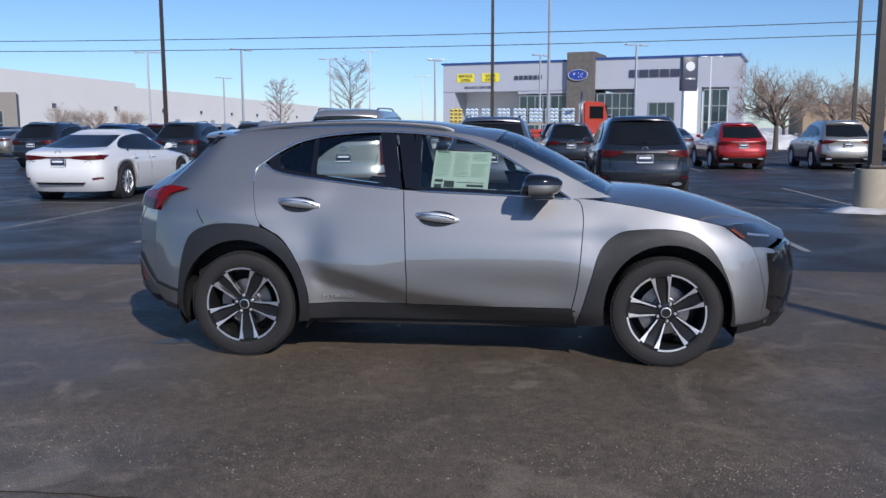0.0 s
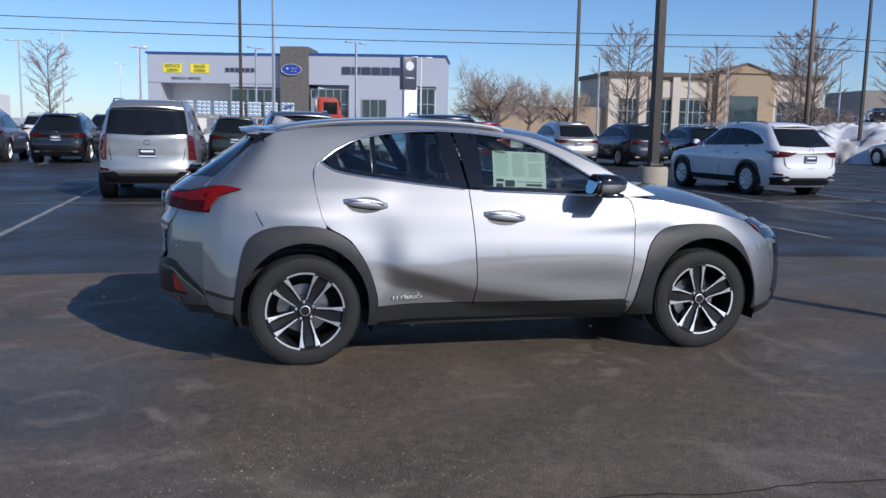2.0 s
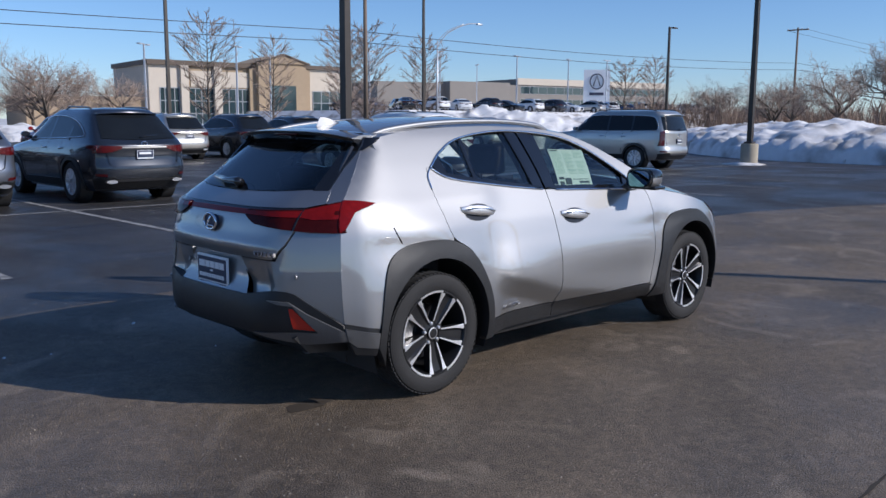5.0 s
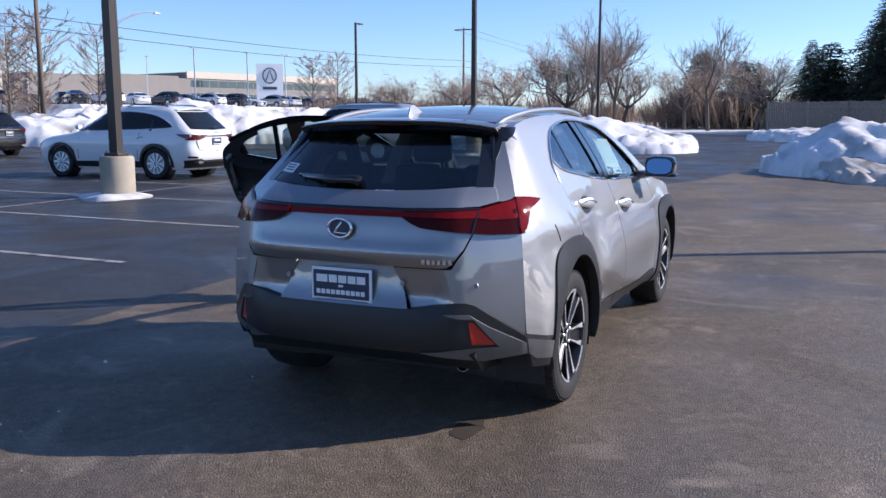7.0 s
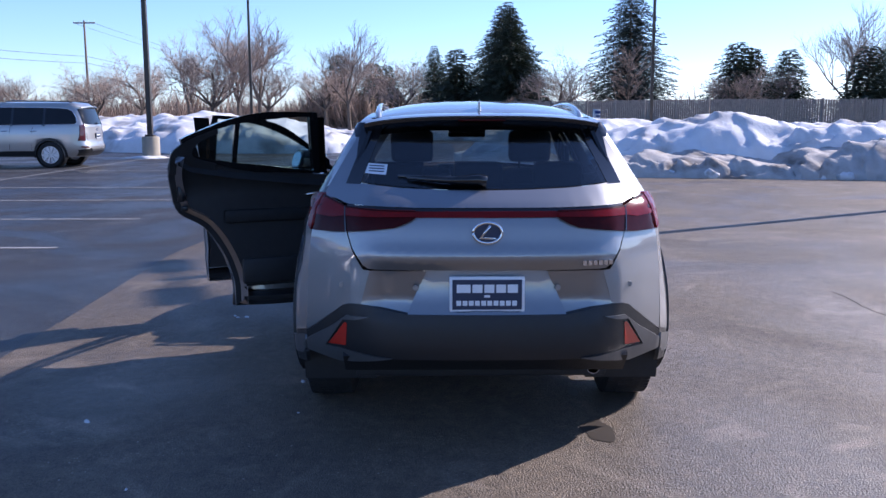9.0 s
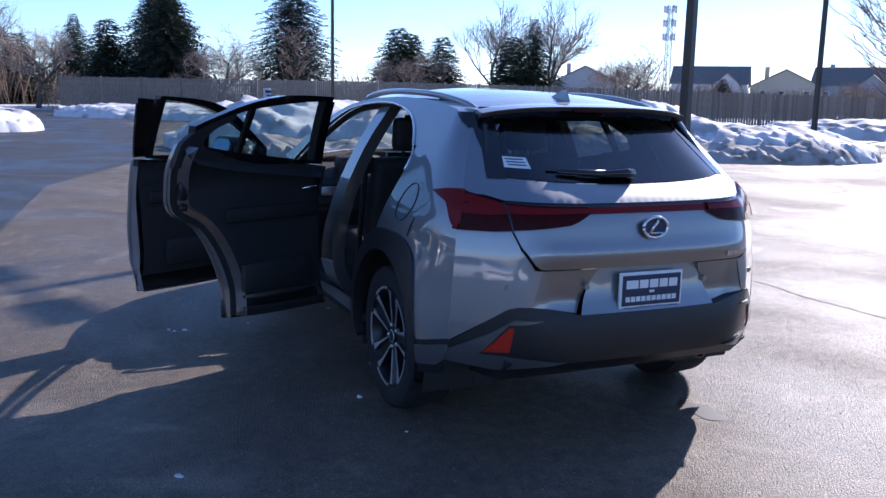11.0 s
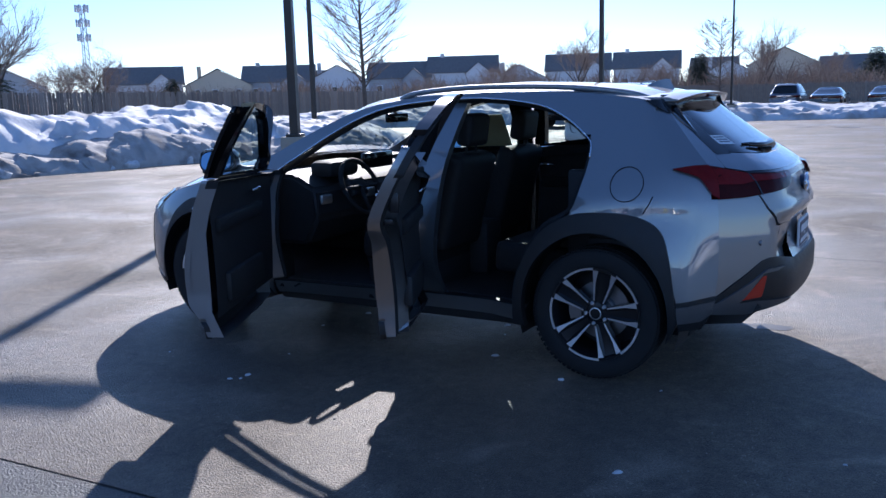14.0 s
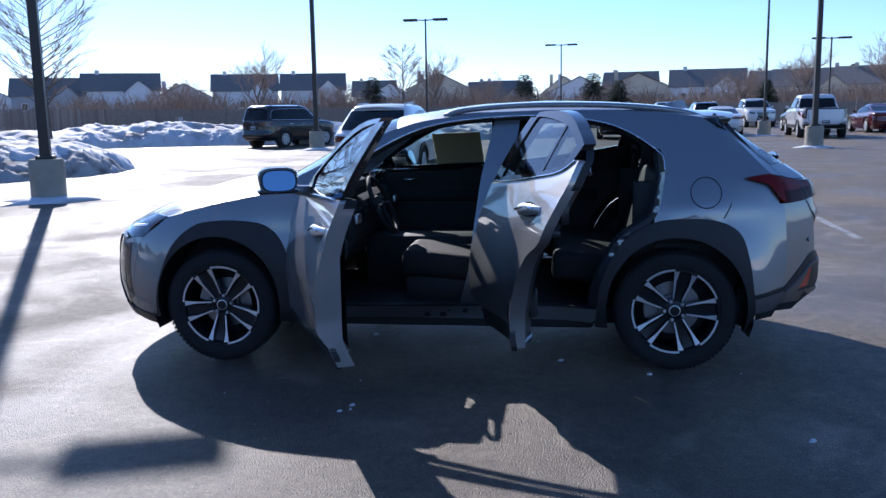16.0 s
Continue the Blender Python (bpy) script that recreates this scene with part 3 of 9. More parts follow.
SHAPES = {
    # length, width, height, belt, wheelbase, then: how far the tail and nose lie inside the length, and the share of the width, each by height
    "suv": dict(L=4.88, W=1.90, H=1.70, belt=1.10, wb=2.79, clr=0.24,
                tail=[(0.22, 0.24), (0.34, 0.12), (0.44, 0.04), (0.56, 0.0), (0.70, 0.015), (0.77, 0.05), (0.90, 0.045), (1.00, 0.02), (1.05, 0.035), (1.10, 0.10), (1.16, 0.18), (1.56, 0.64), (1.65, 0.80)],
                nose=[(0.22, 0.16), (0.40, 0.03), (0.62, 0.0), (0.78, 0.05), (0.88, 0.15), (0.96, 0.42), (1.02, 0.85), (1.06, 1.20), (1.12, 1.34), (1.58, 2.18), (1.65, 2.40)],
                wide=[(0.22, 0.90), (0.35, 0.965), (0.60, 1.0), (0.85, 0.998), (0.98, 0.972), (1.08, 0.935), (1.16, 0.900), (1.56, 0.705), (1.65, 0.62)],
                dlo=[(-1.78, 1.22), (-1.55, 1.36), (-1.25, 1.465), (-0.80, 1.535), (-0.25, 1.550), (0.22, 1.500), (0.62, 1.33), (0.95, 1.14), (0.99, 1.10), (0.2, 1.115), (-0.9, 1.145), (-1.45, 1.165), (-1.72, 1.185)], glass=(1.155, 1.545, 0.80)),
    "small_suv": dict(L=4.63, W=1.86, H=1.64, belt=1.06, wb=2.66, clr=0.23,
                tail=[(0.22, 0.24), (0.34, 0.12), (0.44, 0.04), (0.56, 0.0), (0.70, 0.02), (0.77, 0.05), (0.88, 0.04), (0.97, 0.0), (1.02, 0.03), (1.07, 0.10), (1.12, 0.17), (1.51, 0.66), (1.59, 0.82)],
                nose=[(0.22, 0.16), (0.40, 0.03), (0.62, 0.0), (0.76, 0.05), (0.86, 0.16), (0.93, 0.42), (0.99, 0.85), (1.03, 1.14), (1.08, 1.26), (1.53, 2.06), (1.59, 2.26)],
                wide=[(0.22, 0.90), (0.35, 0.965), (0.60, 1.0), (0.82, 0.998), (0.95, 0.970), (1.04, 0.930), (1.12, 0.895), (1.51, 0.70), (1.59, 0.62)],
                dlo=[(-1.62, 1.19), (-1.42, 1.32), (-1.15, 1.42), (-0.75, 1.485), (-0.22, 1.498), (0.22, 1.450), (0.60, 1.28), (0.90, 1.10), (0.93, 1.06), (0.2, 1.075), (-0.85, 1.110), (-1.35, 1.13), (-1.57, 1.15)], glass=(1.115, 1.50, 0.80)),
    "offroader": dict(L=4.86, W=1.89, H=1.86, belt=1.16, wb=2.79, clr=0.30,
                tail=[(0.30, 0.20), (0.42, 0.06), (0.52, 0.0), (0.64, 0.0), (0.70, 0.05), (0.90, 0.05), (1.14, 0.055), (1.22, 0.08), (1.68, 0.23), (1.80, 0.36)],
                nose=[(0.30, 0.14), (0.45, 0.02), (0.70, 0.0), (0.95, 0.03), (1.06, 0.14), (1.12, 0.55), (1.16, 1.08), (1.21, 1.26), (1.72, 1.88), (1.80, 2.10)],
                wide=[(0.30, 0.92), (0.42, 0.975), (0.70, 1.0), (0.95, 0.995), (1.10, 0.965), (1.20, 0.930), (1.70, 0.765), (1.80, 0.70)],
                dlo=[(-2.10, 1.26), (-2.04, 1.48), (-1.90, 1.62), (-1.5, 1.665), (-0.3, 1.685), (0.30, 1.66), (0.62, 1.55), (0.96, 1.28), (0.98, 1.19), (0.2, 1.19), (-1.0, 1.20), (-1.9, 1.215)], glass=(1.22, 1.64, 0.82)),
    "sedan": dict(L=4.97, W=1.87, H=1.44, belt=0.98, wb=2.87, clr=0.19,
                tail=[(0.19, 0.22), (0.32, 0.09), (0.46, 0.02), (0.62, 0.0), (0.76, 0.03), (0.86, 0.03), (0.95, 0.01), (1.00, 0.05), (1.035, 0.26), (1.065, 0.52), (1.12, 0.76), (1.34, 1.50), (1.40, 1.72)],
                nose=[(0.19, 0.16), (0.36, 0.03), (0.54, 0.0), (0.68, 0.05), (0.78, 0.18), (0.86, 0.52), (0.92, 1.00), (0.965, 1.34), (1.34, 2.24), (1.40, 2.44)],
                wide=[(0.19, 0.90), (0.32, 0.965), (0.56, 1.0), (0.78, 0.992), (0.92, 0.955), (1.00, 0.915), (1.06, 0.880), (1.34, 0.66), (1.40, 0.58)],
                dlo=[(-1.52, 1.075), (-1.38, 1.16), (-1.08, 1.265), (-0.68, 1.325), (-0.20, 1.342), (0.20, 1.305), (0.60, 1.16), (0.92, 1.01), (0.94, 0.975), (0.2, 0.985), (-0.8, 1.015), (-1.35, 1.04)], glass=(1.085, 1.325, 0.86)),
    "truck": dict(L=5.8, W=2.03, H=1.95, belt=1.28, wb=3.6, clr=0.40,
                tail=[(0.40, 0.16), (0.55, 0.03), (0.70, 0.0), (1.24, 0.02), (1.27, 0.05), (1.285, 2.05), (1.32, 2.12), (1.80, 2.32), (1.89, 2.45)],
                nose=[(0.40, 0.10), (0.60, 0.0), (1.00, 0.02), (1.16, 0.10), (1.22, 0.55), (1.26, 1.20), (1.31, 1.48), (1.80, 2.08), (1.89, 2.28)],
                wide=[(0.40, 0.93), (0.55, 0.98), (0.80, 1.0), (1.10, 0.985), (1.25, 0.955), (1.32, 0.925), (1.80, 0.76), (1.89, 0.70)],
                dlo=[(-0.66, 1.36), (-0.56, 1.70), (-0.3, 1.775), (0.55, 1.775), (0.85, 1.68), (1.22, 1.38), (1.24, 1.31), (0.2, 1.31), (-0.6, 1.31)], glass=(1.34, 1.74, 0.84)),
}
CAR_CACHE = {}


def parked_car(kind, colour, x, y, heading, label, category="car", z=0.0, lamp="wide", far=False):
    """A whole parked car; (x, y) is its middle on the ground, heading in degrees."""
    place_at = pose(x, y, z, 0, 0, heading)
    key = (kind, colour, lamp, far)
    if key in CAR_CACHE:
        return tagged(copy_thing(CAR_CACHE[key], place_at), label, category, group="parked cars")
    s = SHAPES[kind]
    L, H, belt, clr, hw = s["L"], s["H"], s["belt"], s["clr"], s["W"] / 2
    x0, x1 = -L / 2, L / 2
    body_mat = paint(colour)
    car = empty({"truck": "pickup_truck", "sedan": "sedan_car"}.get(kind, "suv_car"))
    fx, rx = s["wb"] / 2 + 0.03, -s["wb"] / 2 + 0.03
    cols = lambda k: ([a for a, b in s[k]], [b for a, b in s[k]])
    tail = lambda zz: x0 + soft(zz, *cols("tail"), 0.015)
    nose = lambda zz: x1 - soft(zz, *cols("nose"), 0.015)
    wide = lambda zz: hw * soft(zz, *cols("wide"), 0.025)

    def on_side(side, off=0.0):
        def place(px, zz):
            f = (px - tail(zz)) / (nose(zz) - tail(zz))
            return Vector((px, side * (wide(zz) * float(np.interp(f, PLAN_X, PLAN_Y)) + off), zz))
        return place

    def on_end(front, off=0.0):
        def place(py, zz):
            r = min(0.999, abs(py) / wide(zz))
            a, b = tail(zz), nose(zz)
            if front:
                f = float(np.interp(r, PLAN_Y[:REAR_HALF:-1], PLAN_X[:REAR_HALF:-1]))
                return Vector((a + (b - a) * f + off, py, zz))
            f = float(np.interp(r, PLAN_Y[:REAR_HALF], PLAN_X[:REAR_HALF]))
            return Vector((a + (b - a) * f - off, py, zz))
        return place

    # body: level slices from the sills to the roof, arched over the wheels
    zlow, ztop = s["tail"][0][0], s["tail"][-1][0]
    zs = sorted(set([zlow, 0.5 * (zlow + 0.45), 0.45, 0.52, 0.60, 0.68, 0.76, 0.85, 0.92] + [a for a, b in s["tail"] if a > 0.85] + [a for a, b in s["nose"] if a > 0.85] + [belt + (ztop - belt) * k for k in (0.25, 0.5, 0.75, 0.9)]))
    loop = [(a, b) for a, b in zip(PLAN_X, PLAN_Y)]
    extra = []
    for c in (rx, fx):
        for k in range(13):
            f = (c + 0.42 * math.cos(math.pi * k / 12) - x0) / L
            extra.append((f, float(np.interp(f, PLAN_X, PLAN_Y))))
    loop = sorted(loop[1:-1] + extra)
    ring = [(0.0, 0.0)] + loop + [(1.0, 0.0)] + [(a, -b) for a, b in loop[::-1]]
    rings = []
    for zz in zs:
        a, b, w = tail(zz), nose(zz), wide(zz)
        row = []
        for f, g in ring:
            px, q = a + (b - a) * f, zz
            if zz < 0.86:
                ref, lift = x0 + L * f, zlow
                for c in (rx, fx):
                    if abs(ref - c) < 0.415:
                        lift = max(lift, 0.36 + math.sqrt(max(0.0, 0.41 ** 2 - (ref - c) ** 2)))
                q = lift + (zz - zlow) / (0.86 - zlow) * (0.86 - lift) if lift > zlow else zz
            row.append((px, w * g, q))
        rings.append(row)
    a, b = tail(ztop), nose(ztop)
    for k, dz in ((0.90, 0.018), (0.72, 0.035), (0.40, 0.047)):
        rings.append([((a + b) / 2 + (a + (b - a) * f - (a + b) / 2) * (0.35 + 0.65 * k), wide(ztop) * g * k, ztop + dz) for f, g in ring])
    bm = bmesh.new()
    loft(bm, rings)
    bmesh.ops.recalc_face_normals(bm, faces=bm.faces)
    part("body", bm, body_mat, car, angle=42)
    # glass
    dlo = [(p.x, p.y) for p in smoothcurve([(p, q, 0) for p, q in s["dlo"]], 3, closed=True)]
    for side in (-1, 1):
        inw = (0, -side, 0)
        part("side_window", skin(dlo, on_side(side, 0.010), inw, step=0.09, depth=0.016), M["dark_window"], car)
        for cx in () if far else ((-0.34, -1.22) if kind != "truck" else (0.32,)):
            top = min(q for p, q in dlo if q > belt + 0.12 and abs(p - cx) < 0.35)
            bm = skin([(cx - 0.035, belt + 0.01), (cx + 0.035, belt + 0.01), (cx + 0.02, top), (cx - 0.05, top)], on_side(side, 0.014), inw, step=0.10, depth=0.006)
            part("window_pillar", bm, M["gloss_black"], car)
        bm = bmesh.new()
        tube(bm, [on_side(side, 0.011)(p, q) for p, q in dlo + dlo[:1]], 0.009, 4)
        part("window_trim", bm, M["chrome"], car, "bright window surround")
    g0, g1, gw = s["glass"]
    gz = np.linspace(g0, g1, 6)
    edge = [(wide(q) * (gw + 0.06 * (q - g0) / (g1 - g0)), q) for q in gz]
    part("rear_window", skin([(0.0, g0 - 0.025)] + edge + [(-p, q) for p, q in edge[::-1]], on_end(False, 0.018), (1, 0, 0), step=0.07, depth=0.025), M["dark_window"], car)
    wz = [belt + 0.045 + (ztop - 0.045 - belt - 0.045) * k / 4 for k in range(5)]
    edge = [(wide(q) * 0.86, q) for q in wz]
    part("windscreen", skin(edge + [(-p, q) for p, q in edge[::-1]], on_end(True, 0.014), (-1, 0, 0), step=0.12, depth=0.02), M["dark_window"], car)
    suv = kind in ("suv", "small_suv")
    tz = belt - 0.10
    for side in (-1, 1):
        inw = (0, -side, 0)
        # tail lamps: one lens on the tailgate and its end round the corner
        if lamp == "tall" or kind == "truck":
            lens = [(wide(q) * k * side, q) for k, q in ((0.76, belt - 0.42), (0.905, belt - 0.42), (0.905, belt + 0.02), (0.80, belt + 0.06))]
            wrap = [(tail(q) + d, q) for d, q in ((0.10, belt - 0.42), (0.20, belt - 0.36), (0.17, belt - 0.02), (0.11, belt + 0.04))]
        elif kind == "sedan":
            lens = [(wide(q) * k * side, q) for k, q in ((0.30, 0.862), (0.62, 0.835), (0.915, 0.835), (0.915, 0.935), (0.55, 0.925), (0.30, 0.905))]
            wrap = [(tail(q) + d, q) for d, q in ((0.16, 0.845), (0.30, 0.880), (0.42, 0.930), (0.16, 0.940))]
        else:
            lens = [(wide(q) * k * side, q) for k, q in ((0.40, tz - 0.005), (0.62, tz - 0.085), (0.905, tz - 0.105), (0.905, tz + 0.035), (0.62, tz + 0.020), (0.42, tz + 0.022))]
            wrap = [(tail(q) + d, q) for d, q in ((0.15, tz - 0.100), (0.26, tz - 0.055), (0.50, tz + 0.040), (0.15, tz + 0.035))]
        tl = part("tail_lamp", skin(lens, on_end(False, 0.014), (1, 0, 0), step=0.07, depth=0.03), M["tail_far"], car)
        part("lamp_end", skin(wrap, on_side(side, 0.014), inw, step=0.07, depth=0.03), M["tail_far"], tl)
        hz = max(q for q, d in s["nose"] if d < 0.06)
        lens = [(wide(q) * k * side, q) for k, q in ((0.50, hz - 0.10), (0.86, hz - 0.06), (0.88, hz + 0.06), (0.50, hz - 0.01))]
        part("headlamp", skin(lens, on_end(True, 0.012), (-1, 0, 0), step=0.08, depth=0.03), M["lens"], car)
        # mirror, door joints and handles
        root = on_side(side)(s["dlo"][7][0] - 0.12 if kind != "truck" else 1.05, belt + 0.03)
        bm = bmesh.new()
        rows = []
        for dx, k in ((0.09, 0.40), (0.06, 0.72), (0.0, 0.85), (-0.05, 0.82)):
            rows.append([(root.x + dx, root.y + side * (0.13 + 0.10 * k * math.cos(t)), root.z + 0.06 + 0.075 * k * math.sin(t)) for t in np.linspace(0, 2 * math.pi, 11)[:-1]])
        loft(bm, rows)
        tube(bm, [root, root + Vector((0, side * 0.10, 0.02))], 0.03, 6)
        bmesh.ops.recalc_face_normals(bm, faces=bm.faces)
        part("wing_mirror", bm, body_mat, car)
        for dx in () if far else ((rx + 0.47, -0.28, 0.86) if kind != "truck" else (-0.55, 0.32, 1.20)):
            bm = bmesh.new()
            tube(bm, [on_side(side, 0.0)(dx + d, q) for d, q in ((0.03, clr + 0.20), (0.02, 0.62), (0.0, belt - 0.16), (-0.02, belt - 0.02))], 0.006, 4)
            part("door_seam", bm, M["gloss_black"], car)
        for dx in () if far else ((-0.14, rx + 0.42) if kind != "truck" else (-0.35, 0.55)):
            bm = bmesh.new()
            tube(bm, [on_side(side, 0.012)(dx + d, belt - 0.135 - 0.04 * d) for d in (-0.10, -0.05, 0.05, 0.10)], [0.010, 0.017, 0.017, 0.010], 6)
            part("door_handle", bm, M["chrome"] if kind != "sedan" else body_mat, car)
        sill = [(rx + 0.43, clr + 0.02), (fx - 0.43, clr + 0.02), (fx - 0.43, clr + 0.15), (rx + 0.43, clr + 0.17)]
        if kind != "sedan":
            part("sill", skin(sill, on_side(side, 0.012), inw, step=0.2, depth=0.03), M["black_plastic"], car)
        for c in (rx, fx):
            if kind != "sedan":
                bm = bmesh.new()
                vs = []
                for k in range(17):
                    t = math.pi * (-0.06 + 1.12 * k / 16)
                    row = []
                    for r, o in ((0.395, -0.05), (0.400, 0.014), (0.462, 0.010), (0.468, -0.01)):
                        p = on_side(side, o)(c + r * math.cos(t), 0.36 + r * math.sin(t))
                        row.append(bm.verts.new(p))
                    vs.append(row)
                for p, q in zip(vs, vs[1:]):
                    for i in range(3):
                        bm.faces.new((p[i], p[i + 1], q[i + 1], q[i]))
                bmesh.ops.recalc_face_normals(bm, faces=bm.faces)
                part("arch_trim", bm, M["black_plastic"], car)
            bm = bmesh.new()
            lathe(bm, [(0.0, -0.26), (0.405, -0.26), (0.405, -0.03)], sides=20, centre=(c, side * (hw - 0.01) if side > 0 else side * (hw - 0.01) + 0.29, 0.36))
            part("wheel_well", bm, M["interior"], car)
            w = new("wheel")
            w.parent = car
            w.matrix_basis = pose(c, side * (hw - 0.115), 0.362, 0, 0, 0 if side > 0 else 180)
            for nm, me in (("tyre", TYRE), ("rim", RIM)):
                o = new(nm, me)
                o.parent = w
        # red reflector and exhaust end in the bumper's corner
        ref = [(side * hw * p, clr + q) for p, q in ((0.70, 0.245), (0.88, 0.255), (0.88, 0.300), (0.72, 0.290))]
        part("reflector", skin(ref, on_end(False, 0.016), (1, 0, 0), step=0.08, depth=0.02), M["tail_far"], car)
        if suv:
            bm = bmesh.new()
            ex = [(side * hw * 0.64 + 0.10 * math.cos(t), clr + 0.155 + 0.032 * math.sin(t)) for t in np.linspace(0, 2 * math.pi, 13)[:-1]]
            xe = tail(clr + 0.16)
            prism(bm, ex, "x", xe - 0.020, xe + 0.12)
            part("exhaust_trim", bm, M["steel"], car, "bright exhaust surround")
    # lower bumper, its trim, and the lower edge of the tailgate
    if kind != "sedan":
        low = [(wide(clr + q) * p, clr + q) for p, q in ((0.90, 0.02), (0.92, 0.20), (0.62, 0.24), (0.55, 0.20))]
        part("rear_bumper", skin(low + [(-p, q) for p, q in low[::-1]], on_end(False, 0.022), (1, 0, 0), step=0.07, depth=0.06), M["black_plastic"], car)
    strip = [(hw * 0.56, clr + 0.195), (hw * 0.50, clr + 0.150), (-hw * 0.50, clr + 0.150), (-hw * 0.56, clr + 0.195)]
    part("bumper_trim", skin(strip, on_end(False, 0.034), (1, 0, 0), step=0.08, depth=0.03), M["steel"] if kind != "sedan" else M["black_plastic"], car, "bright strip across the bumper")
    gate_z = 0.66 if kind != "offroader" else 0.70
    bm = bmesh.new()
    if kind == "sedan":
        gate_z = 0.80
    tube(bm, [on_end(False, 0.001)(hw * p, q) for p, q in ((0.70, tz - 0.10), (0.66, gate_z + 0.04), (0.60, gate_z), (0.0, gate_z - 0.01), (-0.60, gate_z), (-0.66, gate_z + 0.04), (-0.70, tz - 0.10))], 0.007, 4)
    part("tailgate_joint", bm, M["gloss_black"], car)
    if kind in ("suv", "small_suv", "sedan"):
        zb = tz - 0.005 if kind != "sedan" else 0.884
        bar = [(hw * 0.44, zb + 0.014), (hw * 0.44, zb - 0.012), (-hw * 0.44, zb - 0.012), (-hw * 0.44, zb + 0.014)]
        part("garnish_bar", skin(bar, on_end(False, 0.016), (1, 0, 0), step=0.15, depth=0.02), M["chrome"] if suv else M["tail_far"], car, "strip between the tail lamps")
    pz = {"sedan": 0.70, "truck": 0.62, "offroader": 0.80}.get(kind, tz - 0.215)
    xp = tail(pz + 0.08) - 0.02
    bm = bmesh.new()
    box(bm, xp - 0.012, xp + 0.05, -0.16, 0.16, pz, pz + 0.16, 0.004)
    pl = part("number_plate", bm, M["plate_blue"], car)
    bm = bmesh.new()
    for y0, y1, q0, q1 in ((-0.152, 0.152, 0.006, 0.026), (-0.152, 0.152, 0.152, 0.156), (-0.154, -0.149, 0.006, 0.156), (0.149, 0.154, 0.006, 0.156), (-0.11, 0.11, 0.086, 0.122)):
        box(bm, xp - 0.016, xp - 0.010, y0, y1, pz + q0, pz + q1)
    part("plate_print", bm, M["plate_ink"], pl, smooth=False)
    if kind != "truck":
        bm = bmesh.new()
        ze = {"sedan": 0.985, "offroader": 1.06}.get(kind, tz + 0.055)
        xe = tail(ze) - 0.006
        tube(bm, [(xe, 0.058 * math.cos(t), ze + 0.040 * math.sin(t)) for t in np.linspace(0, 2 * math.pi, 15)], 0.008, 5)
        part("emblem", bm, M["chrome"], car)
    grille = [(hw * p, q) for p, q in ((0.40, clr + 0.10), (0.30, hz - 0.16), (0.42, hz), (-0.42, hz), (-0.30, hz - 0.16), (-0.40, clr + 0.10))]
    part("grille", skin(grille, on_end(True, 0.010), (-1, 0, 0), step=0.14, depth=0.03), M["gloss_black"], car)
    if suv or kind == "offroader":
        zt = g1 + 0.035
        bm = bmesh.new()
        rows = []
        for py in np.linspace(-1, 1, 9):
            q = zt + 0.045 - 0.03 * py * py
            xr = tail(zt) + 0.10 * py * py
            rows.append([(xr + 0.25, py * wide(zt) * 0.86, q + 0.015), (xr - 0.10, py * wide(zt) * 0.86, q), (xr - 0.105, py * wide(zt) * 0.86, q - 0.02), (xr + 0.10, py * wide(zt) * 0.86, q - 0.055)])
        loft(bm, rows)
        bmesh.ops.recalc_face_normals(bm, faces=bm.faces)
        part("roof_spoiler", bm, body_mat, car)
        bm = bmesh.new()
        tube(bm, [on_end(False, 0.03)(0.02, g0 + 0.01), on_end(False, 0.03)(-0.12, g0 + 0.035), on_end(False, 0.016)(-0.36, g0 + 0.05)], [0.022, 0.014, 0.008], 6)
        part("rear_wiper", bm, M["gloss_black"], car)
        for side in (-1, 1):
            bm = bmesh.new()
            yr = wide(ztop) * 0.90
            tube(bm, smoothcurve([(nose(ztop) - 0.35, side * yr, ztop + 0.005), (nose(ztop) - 0.50, side * yr, ztop + 0.055), (-0.6, side * yr, ztop + 0.065), (tail(ztop) + 0.30, side * yr, ztop + 0.045), (tail(ztop) + 0.16, side * yr, ztop)], 4), 0.016, 6)
            part("roof_rail", bm, M["gloss_black"], car)
    if kind == "truck":
        bm = bmesh.new()
        box(bm, x0 + 0.12, x0 + 1.95, -hw * 0.80, hw * 0.80, 1.20, 1.292, 0.01)
        part("load_bed", bm, M["black_plastic"], car)
    car.matrix_basis = place_at
    CAR_CACHE[key] = car
    return tagged(car, label, category, group="parked cars")


M["tail_far"] = material("dark_red_lamp", (0.085, 0.005, 0.006), rough=0.12, vary=0.3, scale=30, coat=1.0)
M["dark_window"] = material("dark_car_glass", (0.010, 0.012, 0.014), rough=0.04, vary=0.3, scale=3, spec=0.35)

# near row, tails towards the lane
parked_car("sedan", "white", -9.0, 12.75, 90, "white saloon car parked nose away on dark asphalt")
parked_car("offroader", "silver", -3.25, 12.95, 90, "boxy silver off-road car with tall tail lamps", lamp="tall")
parked_car("suv", "grey", -0.4, 13.2, 90, "metallic grey car with a chrome rear bumper trim")
parked_car("suv", "dark", 2.55, 13.1, 90, "dark blue-black car with a roof spoiler")
parked_car("suv", "white", 10.9, 13.6, 93, "white car parked beside the concrete pole base")
parked_car("offroader", "silver", 19.7, 12.5, 92, "silver off-road car with bright alloy wheels", lamp="tall")
